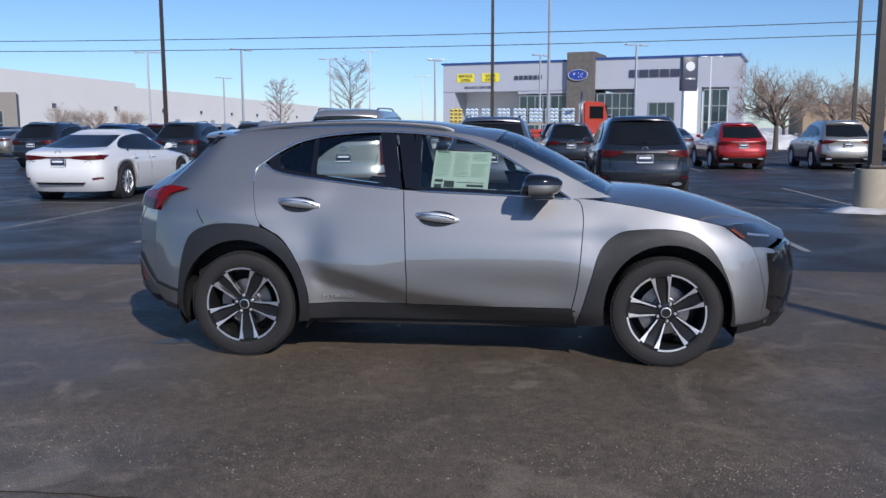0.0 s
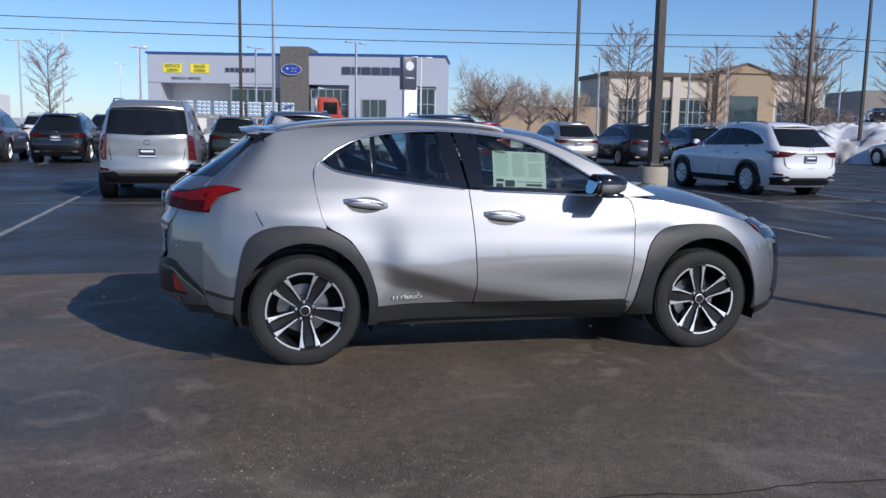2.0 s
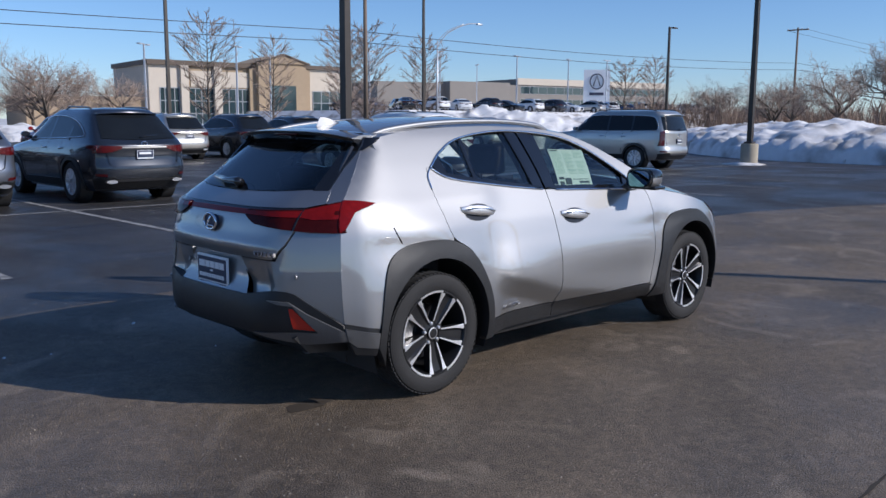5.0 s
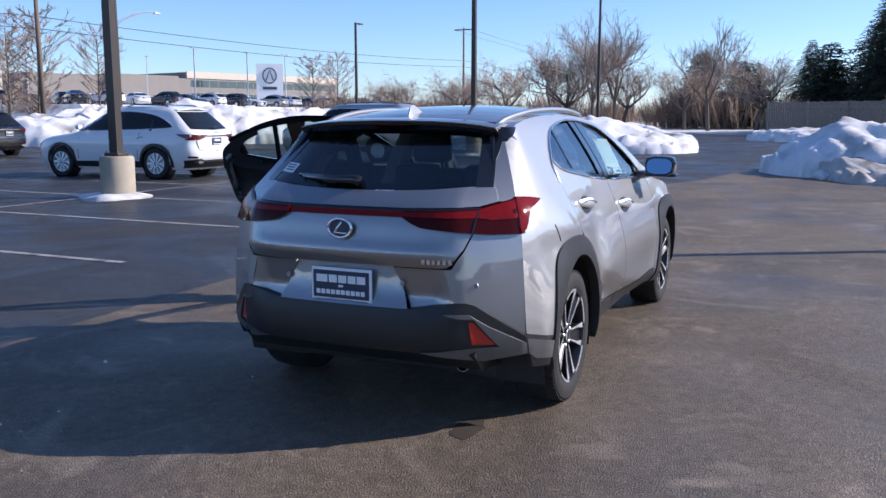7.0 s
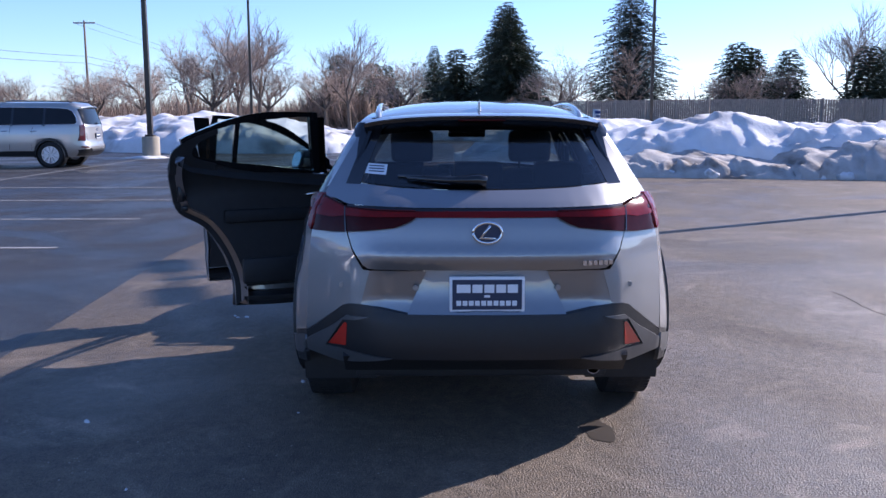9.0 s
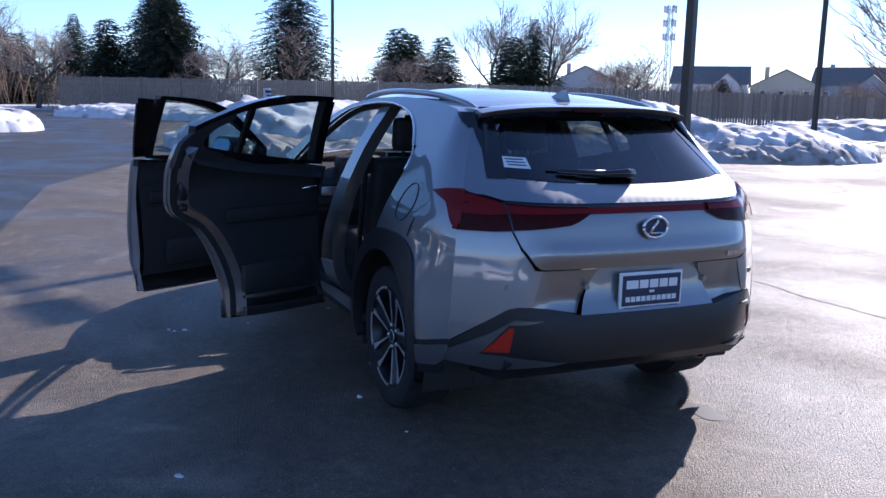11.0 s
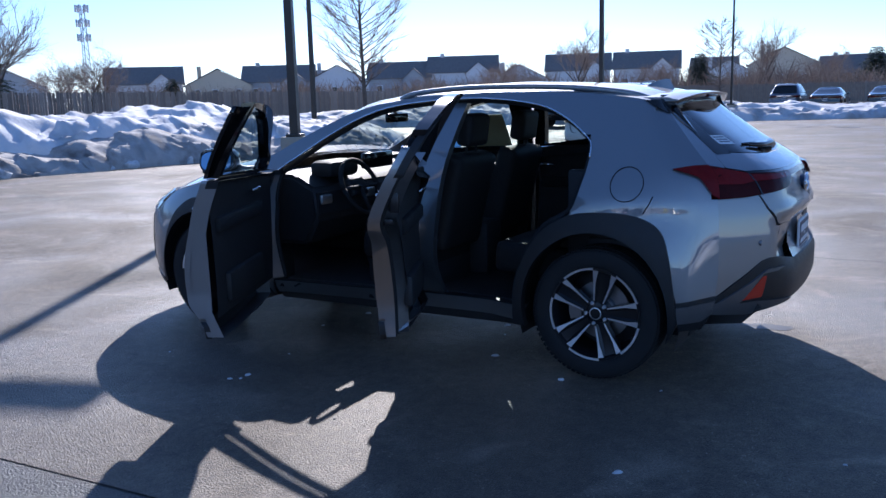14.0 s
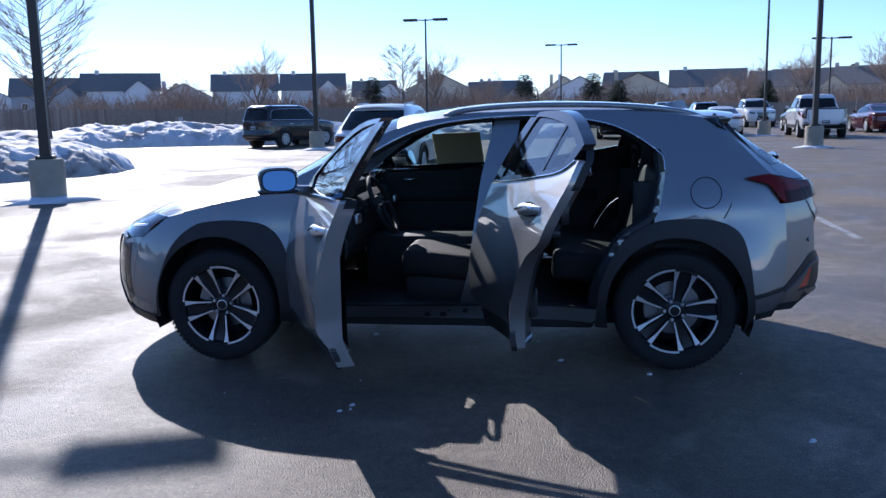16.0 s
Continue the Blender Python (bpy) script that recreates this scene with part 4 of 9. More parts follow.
# second row
for cx, kind, col, lab in ((-18.2, "suv", "dark", "dark car in the second row"), (-15.4, "small_suv", "blue", "blue compact car in the second row"),
                           (-12.7, "suv", "dark", "dark car in the second row"), (-9.9, "suv", "grey", "grey car with red tail lamps in the second row"),
                           (-7.3, "small_suv", "black", "black compact car in the second row"), (-4.4, "suv", "black", "black car in the second row"), (-1.6, "small_suv", "green", "dark olive green car in the second row"),
                           (1.6, "small_suv", "dark", "dark compact car in the second row"), (7.5, "small_suv", "red", "bright red compact car in the second row"),
                           (11.1, "suv", "silver", "silver car in the second row"), (14.0, "suv", "dark", "dark car in the second row"),
                           (16.9, "small_suv", "black", "black compact car in the second row"), (28.6, "small_suv", "silver", "silver compact car beside a snow heap")):
    parked_car(kind, col, cx, 27.0 + 0.02 * cx, 90 + 2 * math.sin(cx), lab)

# cars on the sunny side of the car park and further rows
parked_car("small_suv", "white", 3.05, -14.0, -93, "white compact car parked nose away in low sun")
parked_car("offroader", "black", 11.6, -33.0, -114, "black off-road car in front of the snow bank")
parked_car("truck", "white", -12.4, -37.0, -96, "white pickup truck with an open load bed", "pickup truck")
parked_car("truck", "white", -14.0, -58.0, 92, "white pickup truck facing the lane", "pickup truck")
parked_car("sedan", "white", -8.8, -40.7, -94, "white saloon car near a concrete pole base")
parked_car("small_suv", "green", -14.2, -45.5, -90, "olive compact car in the far row")
parked_car("sedan", "maroon", -17.0, -42.5, -92, "dark red saloon car in the far row")
parked_car("suv", "dark", -12.0, -21.0, -95, "dark car parked near the lane in low sun")
parked_car("sedan", "black", 3.0, -50.5, -90, "black saloon car in the far row")
parked_car("sedan", "black", 0.0, -50.0, -90, "black saloon car in the far row")
parked_car("suv", "black", -3.4, -37.9, -92, "black car in the far row")
parked_car("suv", "dark", -5.9, -38.7, -93, "dark blue-black car in the far row")
parked_car("suv", "dark", -8.9, -47.0, -92, "dark car behind the white saloon")
parked_car("suv", "grey", 5.4, -52.0, -90, "grey car in the far row")
rnd = random.Random(11)
for k in range(15):
    parked_car(rnd.choice(["suv", "small_suv", "sedan"]), rnd.choice(["dark", "black", "grey", "white", "silver", "blue", "maroon"]),
               -34 + 2.95 * k + rnd.uniform(-0.15, 0.15), 39.5 + rnd.uniform(-0.4, 0.4), 90 + rnd.uniform(-2, 2), "parked car in the third row of the lot", far=True)
for k in range(13):
    parked_car(rnd.choice(["suv", "small_suv", "sedan"]), rnd.choice(["dark", "black", "grey", "silver", "blue", "red"]),
               -62 + 3.2 * k, 66 + rnd.uniform(-0.5, 0.5), rnd.choice([90, -90]), "distant parked car beyond the road", far=True)
# raised far lot: a snowy bank with cars parked along its top
bm = bmesh.new()
loft(bm, [[(55, 59, -0.1), (140, 57, -0.1), (140, 112, -0.1), (55, 112, -0.1)], [(58.5, 65.5, 2.6), (136, 63.5, 2.6), (136, 108, 2.6), (58.5, 108, 2.6)]])
bmesh.ops.recalc_face_normals(bm, faces=bm.faces)
tagged(part("embankment", bm, M["snow"], smooth=False), "low snowy embankment of a raised car lot", "embankment", kind="structure")
for k in range(34):
    row = k % 2
    parked_car(rnd.choice(["suv", "small_suv", "sedan"]), rnd.choice(["dark", "black", "grey", "white", "silver", "blue"]),
               61.5 + 4.3 * (k // 2) + rnd.uniform(-0.3, 0.3) + 2 * row, 69.5 + 13 * row + rnd.uniform(-0.6, 0.6), rnd.choice([90, -90, 60]) + rnd.uniform(-4, 4), "distant parked car on the raised lot", z=2.6, far=True)


# ---------------------------------------------------------------- lamp posts
M["pole"] = material("dark_bronze_pole", (0.055, 0.046, 0.038), rough=0.45, metal=0.3, vary=0.2, scale=4)
M["pole_light"] = material("galvanised_pole", (0.55, 0.56, 0.58), rough=0.45, metal=0.5, vary=0.1, scale=5)
M["wood_pole"] = material("weathered_pole_wood", (0.17, 0.13, 0.10), rough=0.9, vary=0.3, scale=6, bump=0.4, bump_scale=30)


def lamp_post(x, y, h, heads=((1, 0),), base=True, mat="pole", w=0.085, label="dark square lamp post on a concrete base", snow=True, turn=0):
    post = empty("lamp_post")
    z0 = 0.0
    if base:
        bm = bmesh.new()
        lathe(bm, [(0.0, 0.0), (0.30, 0.0), (0.30, 0.70), (0.275, 0.74), (0.0, 0.74)], axis="z", sides=28)
        part("concrete_base", bm, M["concrete"], post, "round cast concrete base", angle=50)
        bm = bmesh.new()
        box(bm, -0.15, 0.15, -0.15, 0.15, 0.74, 0.80, 0.008)
        part("base_plate", bm, M[mat], post)
        for sx in (-0.12, 0.12):
            for sy in (-0.12, 0.12):
                bm = bmesh.new()
                lathe(bm, [(0.014, 0.80), (0.014, 0.83), (0, 0.83)], axis="z", sides=6, centre=(sx, sy, 0))
                part("bolt", bm, M["steel"], post)
        z0 = 0.79
    bm = bmesh.new()
    k = 0.72
    loft(bm, [[(sx * w, sy * w, z0) for sx, sy in ((-1, -1), (1, -1), (1, 1), (-1, 1))], [(sx * w * k, sy * w * k, h) for sx, sy in ((-1, -1), (1, -1), (1, 1), (-1, 1))]])
    part("shaft", bm, M[mat], post, smooth=False)
    for dx, dy in heads:
        bm = bmesh.new()
        tube(bm, [(0, 0, h - 0.08), (dx * 0.45, dy * 0.45, h - 0.05)], 0.03, 6)
        part("bracket", bm, M[mat], post)
        bm = bmesh.new()
        cx, cy = dx * 0.75, dy * 0.75
        ex, ey = (0.36, 0.18) if abs(dx) > abs(dy) else (0.18, 0.36)
        box(bm, cx - ex, cx + ex, cy - ey, cy + ey, h - 0.11, h + 0.0, 0.03)
        part("lamp_head", bm, M[mat], post)
    if snow and base:
        bm = bmesh.new()
        r = random.Random(int(x * 10))
        pts = []
        for i in range(18):
            a = 2 * math.pi * i / 18
            pts.append((math.cos(a), math.sin(a), 0.52 + 0.30 * r.random() * (1 + math.cos(a - 2.2))))
        lo = [(p[0] * p[2] * 1.15, p[1] * p[2] * 1.15, 0.0) for p in pts]
        hi = [(p[0] * 0.33, p[1] * 0.33, 0.05 + 0.04 * p[2]) for p in pts]
        loft(bm, [lo, hi])
        sn = part("snow_patch", bm, M["snow"])
        sn.matrix_basis = pose(x, y, 0.0)
        tagged(sn, "thin ring of old snow round a lamp post base", "snow")
    post.matrix_basis = pose(x, y, 0, 0, 0, turn)
    return tagged(post, label, "lamp post", group="lamp posts")


two = ((1, 0), (-1, 0))
lamp_post(6.35, 9.72, 9.8, ((0, 1), (0, -1)), turn=6)
lamp_post(24.6, 10.15, 9.8, ((0, 1), (0, -1)))
lamp_post(8.42, -8.72, 7.75, two, turn=20)
lamp_post(9.1, -28.6, 9.8, two)
lamp_post(-9.3, -25.6, 9.8, two)
lamp_post(-10.3, -37.6, 6.6, two, w=0.055)
lamp_post(6.0, -38.0, 6.0, two, w=0.05)
lamp_post(-0.7, -56.3, 5.9, two, w=0.055)
lamp_post(-16.6, -49.5, 5.4, two, w=0.05)
lamp_post(21.2, -25.6, 9.0, ((0, 1),), base=False)
for px, py in ((-14.9, 28.8), (-1.4, 30.2), (12.9, 30.0), (28.2, 30.8)):
    lamp_post(px, py, 9.6, ((0, 1), (0, -1)), snow=False, w=0.07)
lamp_post(54.9, 13.0, 11.0, ((0, 1),), base=False, w=0.09, label="tall dark lamp post beside the snow heap")
lamp_post(39.9, -11.0, 10.5, ((0, 1),), base=False, w=0.08, label="tall dark lamp post behind the snow bank")
lamp_post(64.0, 37.5, 9.7, ((1, 0),), base=False, w=0.11, label="dark lamp post with one head at the road")
for px, py, h in ((-20.7, 81.8, 8.5), (-12.4, 103, 10.0), (0.6, 83.9, 8.8), (8.5, 68.3, 8.3), (-25.7, 69.5, 8.4), (-20.5, 101.9, 11.0), (-11.3, 93.2, 9.1), (-33.0, 66.5, 8.0), (-37.6, 97.1, 7.6),
                  (-37.5, 118.2, 8.0), (-16.7, 122.8, 9.1), (65.5, 80.5, 10.0), (65.2, 67.6, 9.2), (86.4, 74.4, 10.2), (98.8, 75.2, 10.4), (110.3, 76.5, 10.9), (104.5, 99.0, 10.9), (17.5, 84.0, 8.5), (44.0, 76.0, 9.0), (34.0, 76.0, 8.6),
                  (52.0, 82.0, 8.8), (1.2, 59.1, 12.5)):
    lamp_post(px, py, h, two if h < 12 else (), base=False, mat="pole_light", w=0.09, label="pale galvanised lamp post at a far car dealer", turn=rnd.uniform(0, 60))
# curved street light by the road
bm = bmesh.new()
sl = empty("street_lamp")
tube(bm, [(0, 0, 0), (0, 0, 9.2)], [0.11, 0.07], 8)
part("column", bm, M["pole_light"], sl)
bm = bmesh.new()
tube(bm, smoothcurve([(0, 0, 8.6), (0.9, -0.5, 10.0), (2.6, -1.4, 10.9), (3.6, -1.9, 11.0)], 5), 0.05, 6)
tube(bm, smoothcurve([(0, 0, 9.2), (0.9, -0.5, 10.2), (2.4, -1.3, 10.95)], 4), 0.03, 6)
part("arm", bm, M["pole_light"], sl)
bm = bmesh.new()
box(bm, 3.5, 4.2, -2.15, -1.85, 10.88, 11.03, 0.04)
part("lamp_head", bm, M["pole_light"], sl)
sl.matrix_basis = pose(56, 58.5, 0)
tagged(sl, "tall galvanised street lamp with a curved arm", "street lamp")

# ---------------------------------------------------------------- utility poles and wires
WIRE_A = [(-60, 49), (33.0, 41.6), (101.2, 42.5), (190, 40)]


def utility_pole(x, y, h, tall):
    p = empty("utility_pole")
    bm = bmesh.new()
    tube(bm, [(0, 0, 0), (0, 0, h)], [0.17, 0.11], 10)
    part("shaft", bm, M["wood_pole"], p)
    if not tall:
        bm = bmesh.new()
        box(bm, -0.06, 0.06, -1.3, 1.3, h - 0.35, h - 0.2)
        part("cross_arm", bm, M["wood_pole"], p, smooth=False)
        for yy in (-1.2, -0.5, 0.5, 1.2):
            bm = bmesh.new()
            lathe(bm, [(0.03, 0), (0.05, 0.05), (0.03, 0.16), (0, 0.16)], axis="z", sides=8, centre=(0, yy, h - 0.2))
            part("insulator", bm, M["pole_light"], p)
    p.matrix_basis = pose(x, y, 0)
    return tagged(p, "weathered wooden utility pole beside the road", "utility pole", group="utility poles")


utility_pole(-60, 49, 11.5, True)
utility_pole(33.0, 41.6, 11.5, True)
utility_pole(101.2, 42.5, 12.8, False)
utility_pole(190, 40, 12, False)
M["wire"] = material("black_cable", (0.03, 0.03, 0.032), rough=0.6, vary=0.1)


def cable(a, b, sag, r=0.022):
    bm = bmesh.new()
    pts = []
    for k in range(25):
        u = k / 24
        p = Vector(a).lerp(Vector(b), u)
        p.z -= sag * 4 * u * (1 - u)
        pts.append(p)
    tube(bm, pts, r, 5)
    return tagged(part("overhead_cable", bm, M["wire"]), "black overhead cable strung between wooden poles", "cable", group="overhead cables")


for h0, h1, h2 in ((7.6, 7.3, 8.6), (7.0, 6.6, 7.8)):
    cable((-60, 49, h0), (33.0, 41.6, h1), 0.65)
    cable((33.0, 41.6, h1), (101.2, 42.5, h2), 0.5)
    cable((101.2, 42.5, h2), (190, 40, h2), 0.6)
for yy in (-1.2, 1.2):
    cable((101.2, 42.5 + yy, 12.5), (190, 40 + yy, 11.8), 0.8, 0.018)


# ---------------------------------------------------------------- buildings
M["panel"] = material("pale_grey_cladding", (0.42, 0.44, 0.50), rough=0.5, vary=0.05, scale=0.6, stain=0.15, stain_color=(0.35, 0.37, 0.42), stain_scale=0.3)
M["panel_white"] = material("white_precast_wall", (0.72, 0.70, 0.66), rough=0.8, vary=0.04, scale=0.2, stain=0.2, stain_color=(0.6, 0.58, 0.55), stain_scale=0.1)
M["stone"] = material("stacked_stone", (0.13, 0.12, 0.11), rough=0.9, vary=0.4, scale=3.0, bump=0.6, bump_scale=4)
M["shop_glass"] = material("dark_shop_glass", (0.03, 0.05, 0.055), rough=0.05, vary=0.4, scale=0.5, coat=0.8)
M["mullion"] = material("grey_mullion", (0.28, 0.30, 0.32), rough=0.5, vary=0.1)
M["blue_cap"] = material("blue_parapet_cap", (0.03, 0.07, 0.25), rough=0.4, vary=0.1)
M["sign_dark"] = material("dark_sign_letters", (0.05, 0.055, 0.09), rough=0.4, vary=0.1)
M["sign_yellow"] = material("yellow_banner", (0.80, 0.68, 0.03), rough=0.7, vary=0.06)
M["brick_tan"] = material("tan_masonry", (0.33, 0.25, 0.165), rough=0.9, vary=0.12, scale=2, bump=0.3, bump_scale=8, stain=0.2, stain_color=(0.24, 0.18, 0.12), stain_scale=0.5)
M["tan_light"] = material("cream_render", (0.52, 0.46, 0.38), rough=0.9, vary=0.06, scale=1)
M["brown_trim"] = material("brown_cornice", (0.10, 0.075, 0.055), rough=0.7, vary=0.15)
M["grey_wall"] = material("grey_office_wall", (0.22, 0.20, 0.18), rough=0.8, vary=0.08, scale=0.5)


class Facade:
    """A wall plane from a to b: u metres along it, z up, out metres proud of it."""

    def __init__(self, a, b, parent):
        self.a, self.d = Vector((*a, 0)), (Vector((*b, 0)) - Vector((*a, 0)))
        self.L = self.d.length
        self.d.normalize()
        self.n = Vector((self.d.y, -self.d.x, 0))
        self.parent = parent

    def slab(self, name, u0, u1, z0, z1, o0, o1, mat, parent=None, label=""):
        bm = bmesh.new()
        v = [self.a + self.d * u + self.n * o + Vector((0, 0, z)) for u in (u0, u1) for o in (o0, o1) for z in (z0, z1)]
        vs = [bm.verts.new(p) for p in v]
        for q in ((0, 1, 3, 2), (4, 6, 7, 5), (0, 4, 5, 1), (2, 3, 7, 6), (0, 2, 6, 4), (1, 5, 7, 3)):
            bm.faces.new([vs[i] for i in q])
        bmesh.ops.recalc_face_normals(bm, faces=bm.faces)
        return part(name, bm, mat, parent or self.parent, label, smooth=False)

    def window(self, u0, u1, z0, z1, nu, nz, out=0.02):
        w = new("window")
        w.parent = self.parent
        for i in range(nu):
            for j in range(nz):
                a, b = u0 + (u1 - u0) * i / nu, u0 + (u1 - u0) * (i + 1) / nu
                c, e = z0 + (z1 - z0) * j / nz, z0 + (z1 - z0) * (j + 1) / nz
                self.slab("pane", a + 0.03, b - 0.03, c + 0.03, e - 0.03, out - 0.05, out, M["shop_glass"], w)
        for i in range(nu + 1):
            u = u0 + (u1 - u0) * i / nu
            self.slab("mullion", u - 0.05, u + 0.05, z0, z1, out - 0.05, out + 0.06, M["mullion"], w)
        for j in range(nz + 1):
            z = z0 + (z1 - z0) * j / nz
            self.slab("transom", u0, u1, z - 0.05, z + 0.05, out - 0.05, out + 0.05, M["mullion"], w)
        return w

    def text(self, body, u, z, size, mat, out, squash=1.0, parent=None):
        c = bpy.data.curves.new("sign_text", "FONT")
        c.body, c.size, c.extrude, c.align_x = body, size, 0.03, "CENTER"
        o = new("text_source", c)
        bpy.context.view_layer.update()
        me = bpy.data.meshes.new_from_object(o.evaluated_get(bpy.context.evaluated_depsgraph_get()))
        bpy.data.objects.remove(o)
        me.materials.append(mat)
        t = new("lettering", me)
        t.parent = parent or self.parent
        m = Matrix(((self.d.x, 0, self.n.x, 0), (self.d.y, 0, self.n.y, 0), (0, 1, 0, 0), (0, 0, 0, 1)))
        t.matrix_basis = Matrix.Translation(self.a + self.d * u + self.n * out + Vector((0, 0, z))) @ m @ Matrix.Diagonal((squash, 1, 1, 1))
        return t


# pale showroom with a stone tower
show = empty("car_showroom")
tagged(show, "pale grey car showroom with a dark stone tower", "building")
A0, B0 = (-11.4, 102.9), (22.3, 93.3)
F = Facade(A0, B0, show)
K = F.L / 520.0
U = lambda p: (p - 400) * K
Z = lambda y: 9.2 - (y - 110) * 0.0655
F.slab("wall", 0, U(423), 0, 9.2, -12, 0, M["panel"])
F.slab("wall", U(423), U(545), Z(160), 9.2, -12, 0, M["panel"])
F.slab("wall", U(545), U(637), Z(166), 9.2, -12, 0, M["panel"])
F.slab("wall", U(683), F.L, Z(160), 9.3, -12, 0, M["panel"])
F.slab("wall", U(905), F.L, 0, Z(160), -12, 0, M["panel"])
F.slab("wall", U(755), U(862), 0, Z(160), -0.6, 0.5, M["panel"], label="projecting entrance portal")
F.slab("back_wall", U(423), U(545), 0, Z(160), -12, -4, M["panel_white"])
F.slab("tower", U(636), U(684), 0, 10.2, -6, 0.7, M["stone"], label="dark stacked stone tower")
F.slab("parapet_cap", -0.2, U(636), 9.2, 9.42, -12, 0.15, M["blue_cap"], label="blue parapet cap")
F.slab("parapet_cap", U(684), F.L + 0.2, 9.3, 9.52, -12, 0.15, M["blue_cap"])
F.slab("fascia_joint", 0, U(636), Z(160) - 0.08, Z(160), 0, 0.05, M["mullion"])
F.window(U(548), U(634), 0.3, Z(170), 6, 3)
F.window(U(688), U(753), 0.3, Z(168), 5, 3)
F.window(U(866), U(903), 0.3, Z(164), 3, 3)
F.window(U(778), U(820), 0.1, Z(185), 3, 2, out=0.56)
sign = new("oval_sign")
sign.parent = show
bm = bmesh.new()
c0 = F.a + F.d * U(656) + F.n * 0.72 + Vector((0, 0, Z(135)))
rr = [(c0 + F.d * 1.15 * math.cos(a) + Vector((0, 0, 0.62 * math.sin(a)))) for a in np.linspace(0, 2 * math.pi, 33)[:-1]]
loft(bm, [rr, [p + F.n * 0.15 for p in rr]])
bmesh.ops.recalc_face_normals(bm, faces=bm.faces)
part("sign_face", bm, material("blue_sign_face", (0.03, 0.06, 0.30), rough=0.3, vary=0.1), sign, "dark blue oval", smooth=False)
bm = bmesh.new()
tube(bm, [p + F.n * 0.15 for p in rr] + [rr[0] + F.n * 0.15], 0.05, 6)
part("sign_rim", bm, M["pole_light"], sign)
bm = bmesh.new()
for du, dz, r in ((-0.45, 0.12, 0.17), (0.1, 0.2, 0.1), (0.35, 0.05, 0.1), (0.6, 0.18, 0.1), (0.1, -0.2, 0.1), (0.45, -0.22, 0.1)):
    q = c0 + F.d * du + Vector((0, 0, dz)) + F.n * 0.16
    vs = [bm.verts.new(q + F.d * r * math.cos(a) * (0.4 if k % 2 else 1) + Vector((0, 0, r * math.sin(a) * (0.4 if k % 2 else 1)))) for k, a in enumerate(np.linspace(0, 2 * math.pi, 9)[:-1])]
    bm.faces.new(vs)
part("sign_spots", bm, M["white"], sign, smooth=False)
# lettering of names as plain bars
for u0, u1, z0, z1, n in ((U(741), U(844), Z(141), Z(128), 6), (U(537), U(590), Z(140), Z(133), 6)):
    w = (u1 - u0) / n
    for k in range(n):
        F.slab("sign_bar", u0 + w * k + 0.08, u0 + w * (k + 1) - 0.08, z0, z1, 0.0, 0.12, M["sign_dark"])
for u0, u1, words in ((U(428), U(461), ("SERVICE", "OPEN")), (U(476), U(509), ("SALES", "OPEN"))):
    b = F.slab("banner", u0, u1, Z(143), Z(127), 0.02, 0.06, M["sign_yellow"], label="yellow banner with dark letters")
    F.text(words[0], (u0 + u1) / 2, Z(134), 0.50, M["sign_dark"], 0.07)
    F.text(words[1], (u0 + u1) / 2, Z(141.5), 0.50, M["sign_dark"], 0.07)
F.text("SERVICE CENTER", U(468), Z(155), 0.42, M["sign_dark"], 0.03, 1.1)
# dealer pylon
py = empty("dealer_pylon")
bm = bmesh.new()
box(bm, -0.55, 0.55, -0.25, 0.25, 0, 4.4, 0.03)
part("post", bm, M["white"], py)
bm = bmesh.new()
box(bm, -0.75, 0.45, -0.35, 0.30, 4.2, 6.7, 0.05)
part("sign_box", bm, M["sign_dark"], py)
bm = bmesh.new()
lathe(bm, [(0, -0.36), (0.35, -0.36), (0.35, -0.30)], axis="y", sides=20, centre=(-0.15, 0, 6.0))
box(bm, -0.55, 0.25, -0.365, -0.34, 5.0, 5.15)
part("sign_bars", bm, M["pole_light"], py)
py.matrix_basis = pose(11.8, 61.6, 0, 0, 0, 12)
tagged(py, "white dealer pylon with a dark sign box", "sign")

# tan showroom with a gabled porch
tan = empty("tan_showroom")
tagged(tan, "tan masonry showroom with a gabled porch", "building")
F = Facade((45.5, 99.0), (74.5, 95.4), tan)
K = F.L / 330.0
U = lambda p: (p - 640) * K
F.slab("wall", 0, U(690), 0, 8.2, -14, 0, M["tan_light"])
F.slab("wall", U(690), U(800), 0, 8.2, -14, 0, M["brick_tan"])
F.slab("wall", U(880), F.L, 0, 8.4, -14, 0, M["tan_light"])
F.slab("wall", U(800), U(880), 0, 8.9, -14, 1.2, M["brick_tan"])
F.slab("cornice", -0.3, U(800), 8.2, 8.8, -14, 0.5, M["brown_trim"])
F.slab("cornice", U(880), F.L + 0.3, 8.4, 8.9, -14, 0.5, M["brown_trim"])
F.slab("fascia", U(700), U(800), 5.6, 7.6, 0.0, 0.15, M["tan_light"])
bm = bmesh.new()
g = [(U(795), 8.9), (U(885), 8.9), (U(840), 10.1)]
loft(bm, [[F.a + F.d * u + F.n * o + Vector((0, 0, z)) for u, z in g] for o in (-8, 1.5)])
bmesh.ops.recalc_face_normals(bm, faces=bm.faces)
part("gable_roof", bm, M["brick_tan"], tan, smooth=False)
for sg in (0, 1):
    a, b = (g[0], g[2]) if sg == 0 else (g[2], g[1])
    bm = bmesh.new()
    tube(bm, [F.a + F.d * a[0] + F.n * 1.5 + Vector((0, 0, a[1])), F.a + F.d * b[0] + F.n * 1.5 + Vector((0, 0, b[1]))], 0.18, 4)
    part("verge", bm, M["brown_trim"], tan)
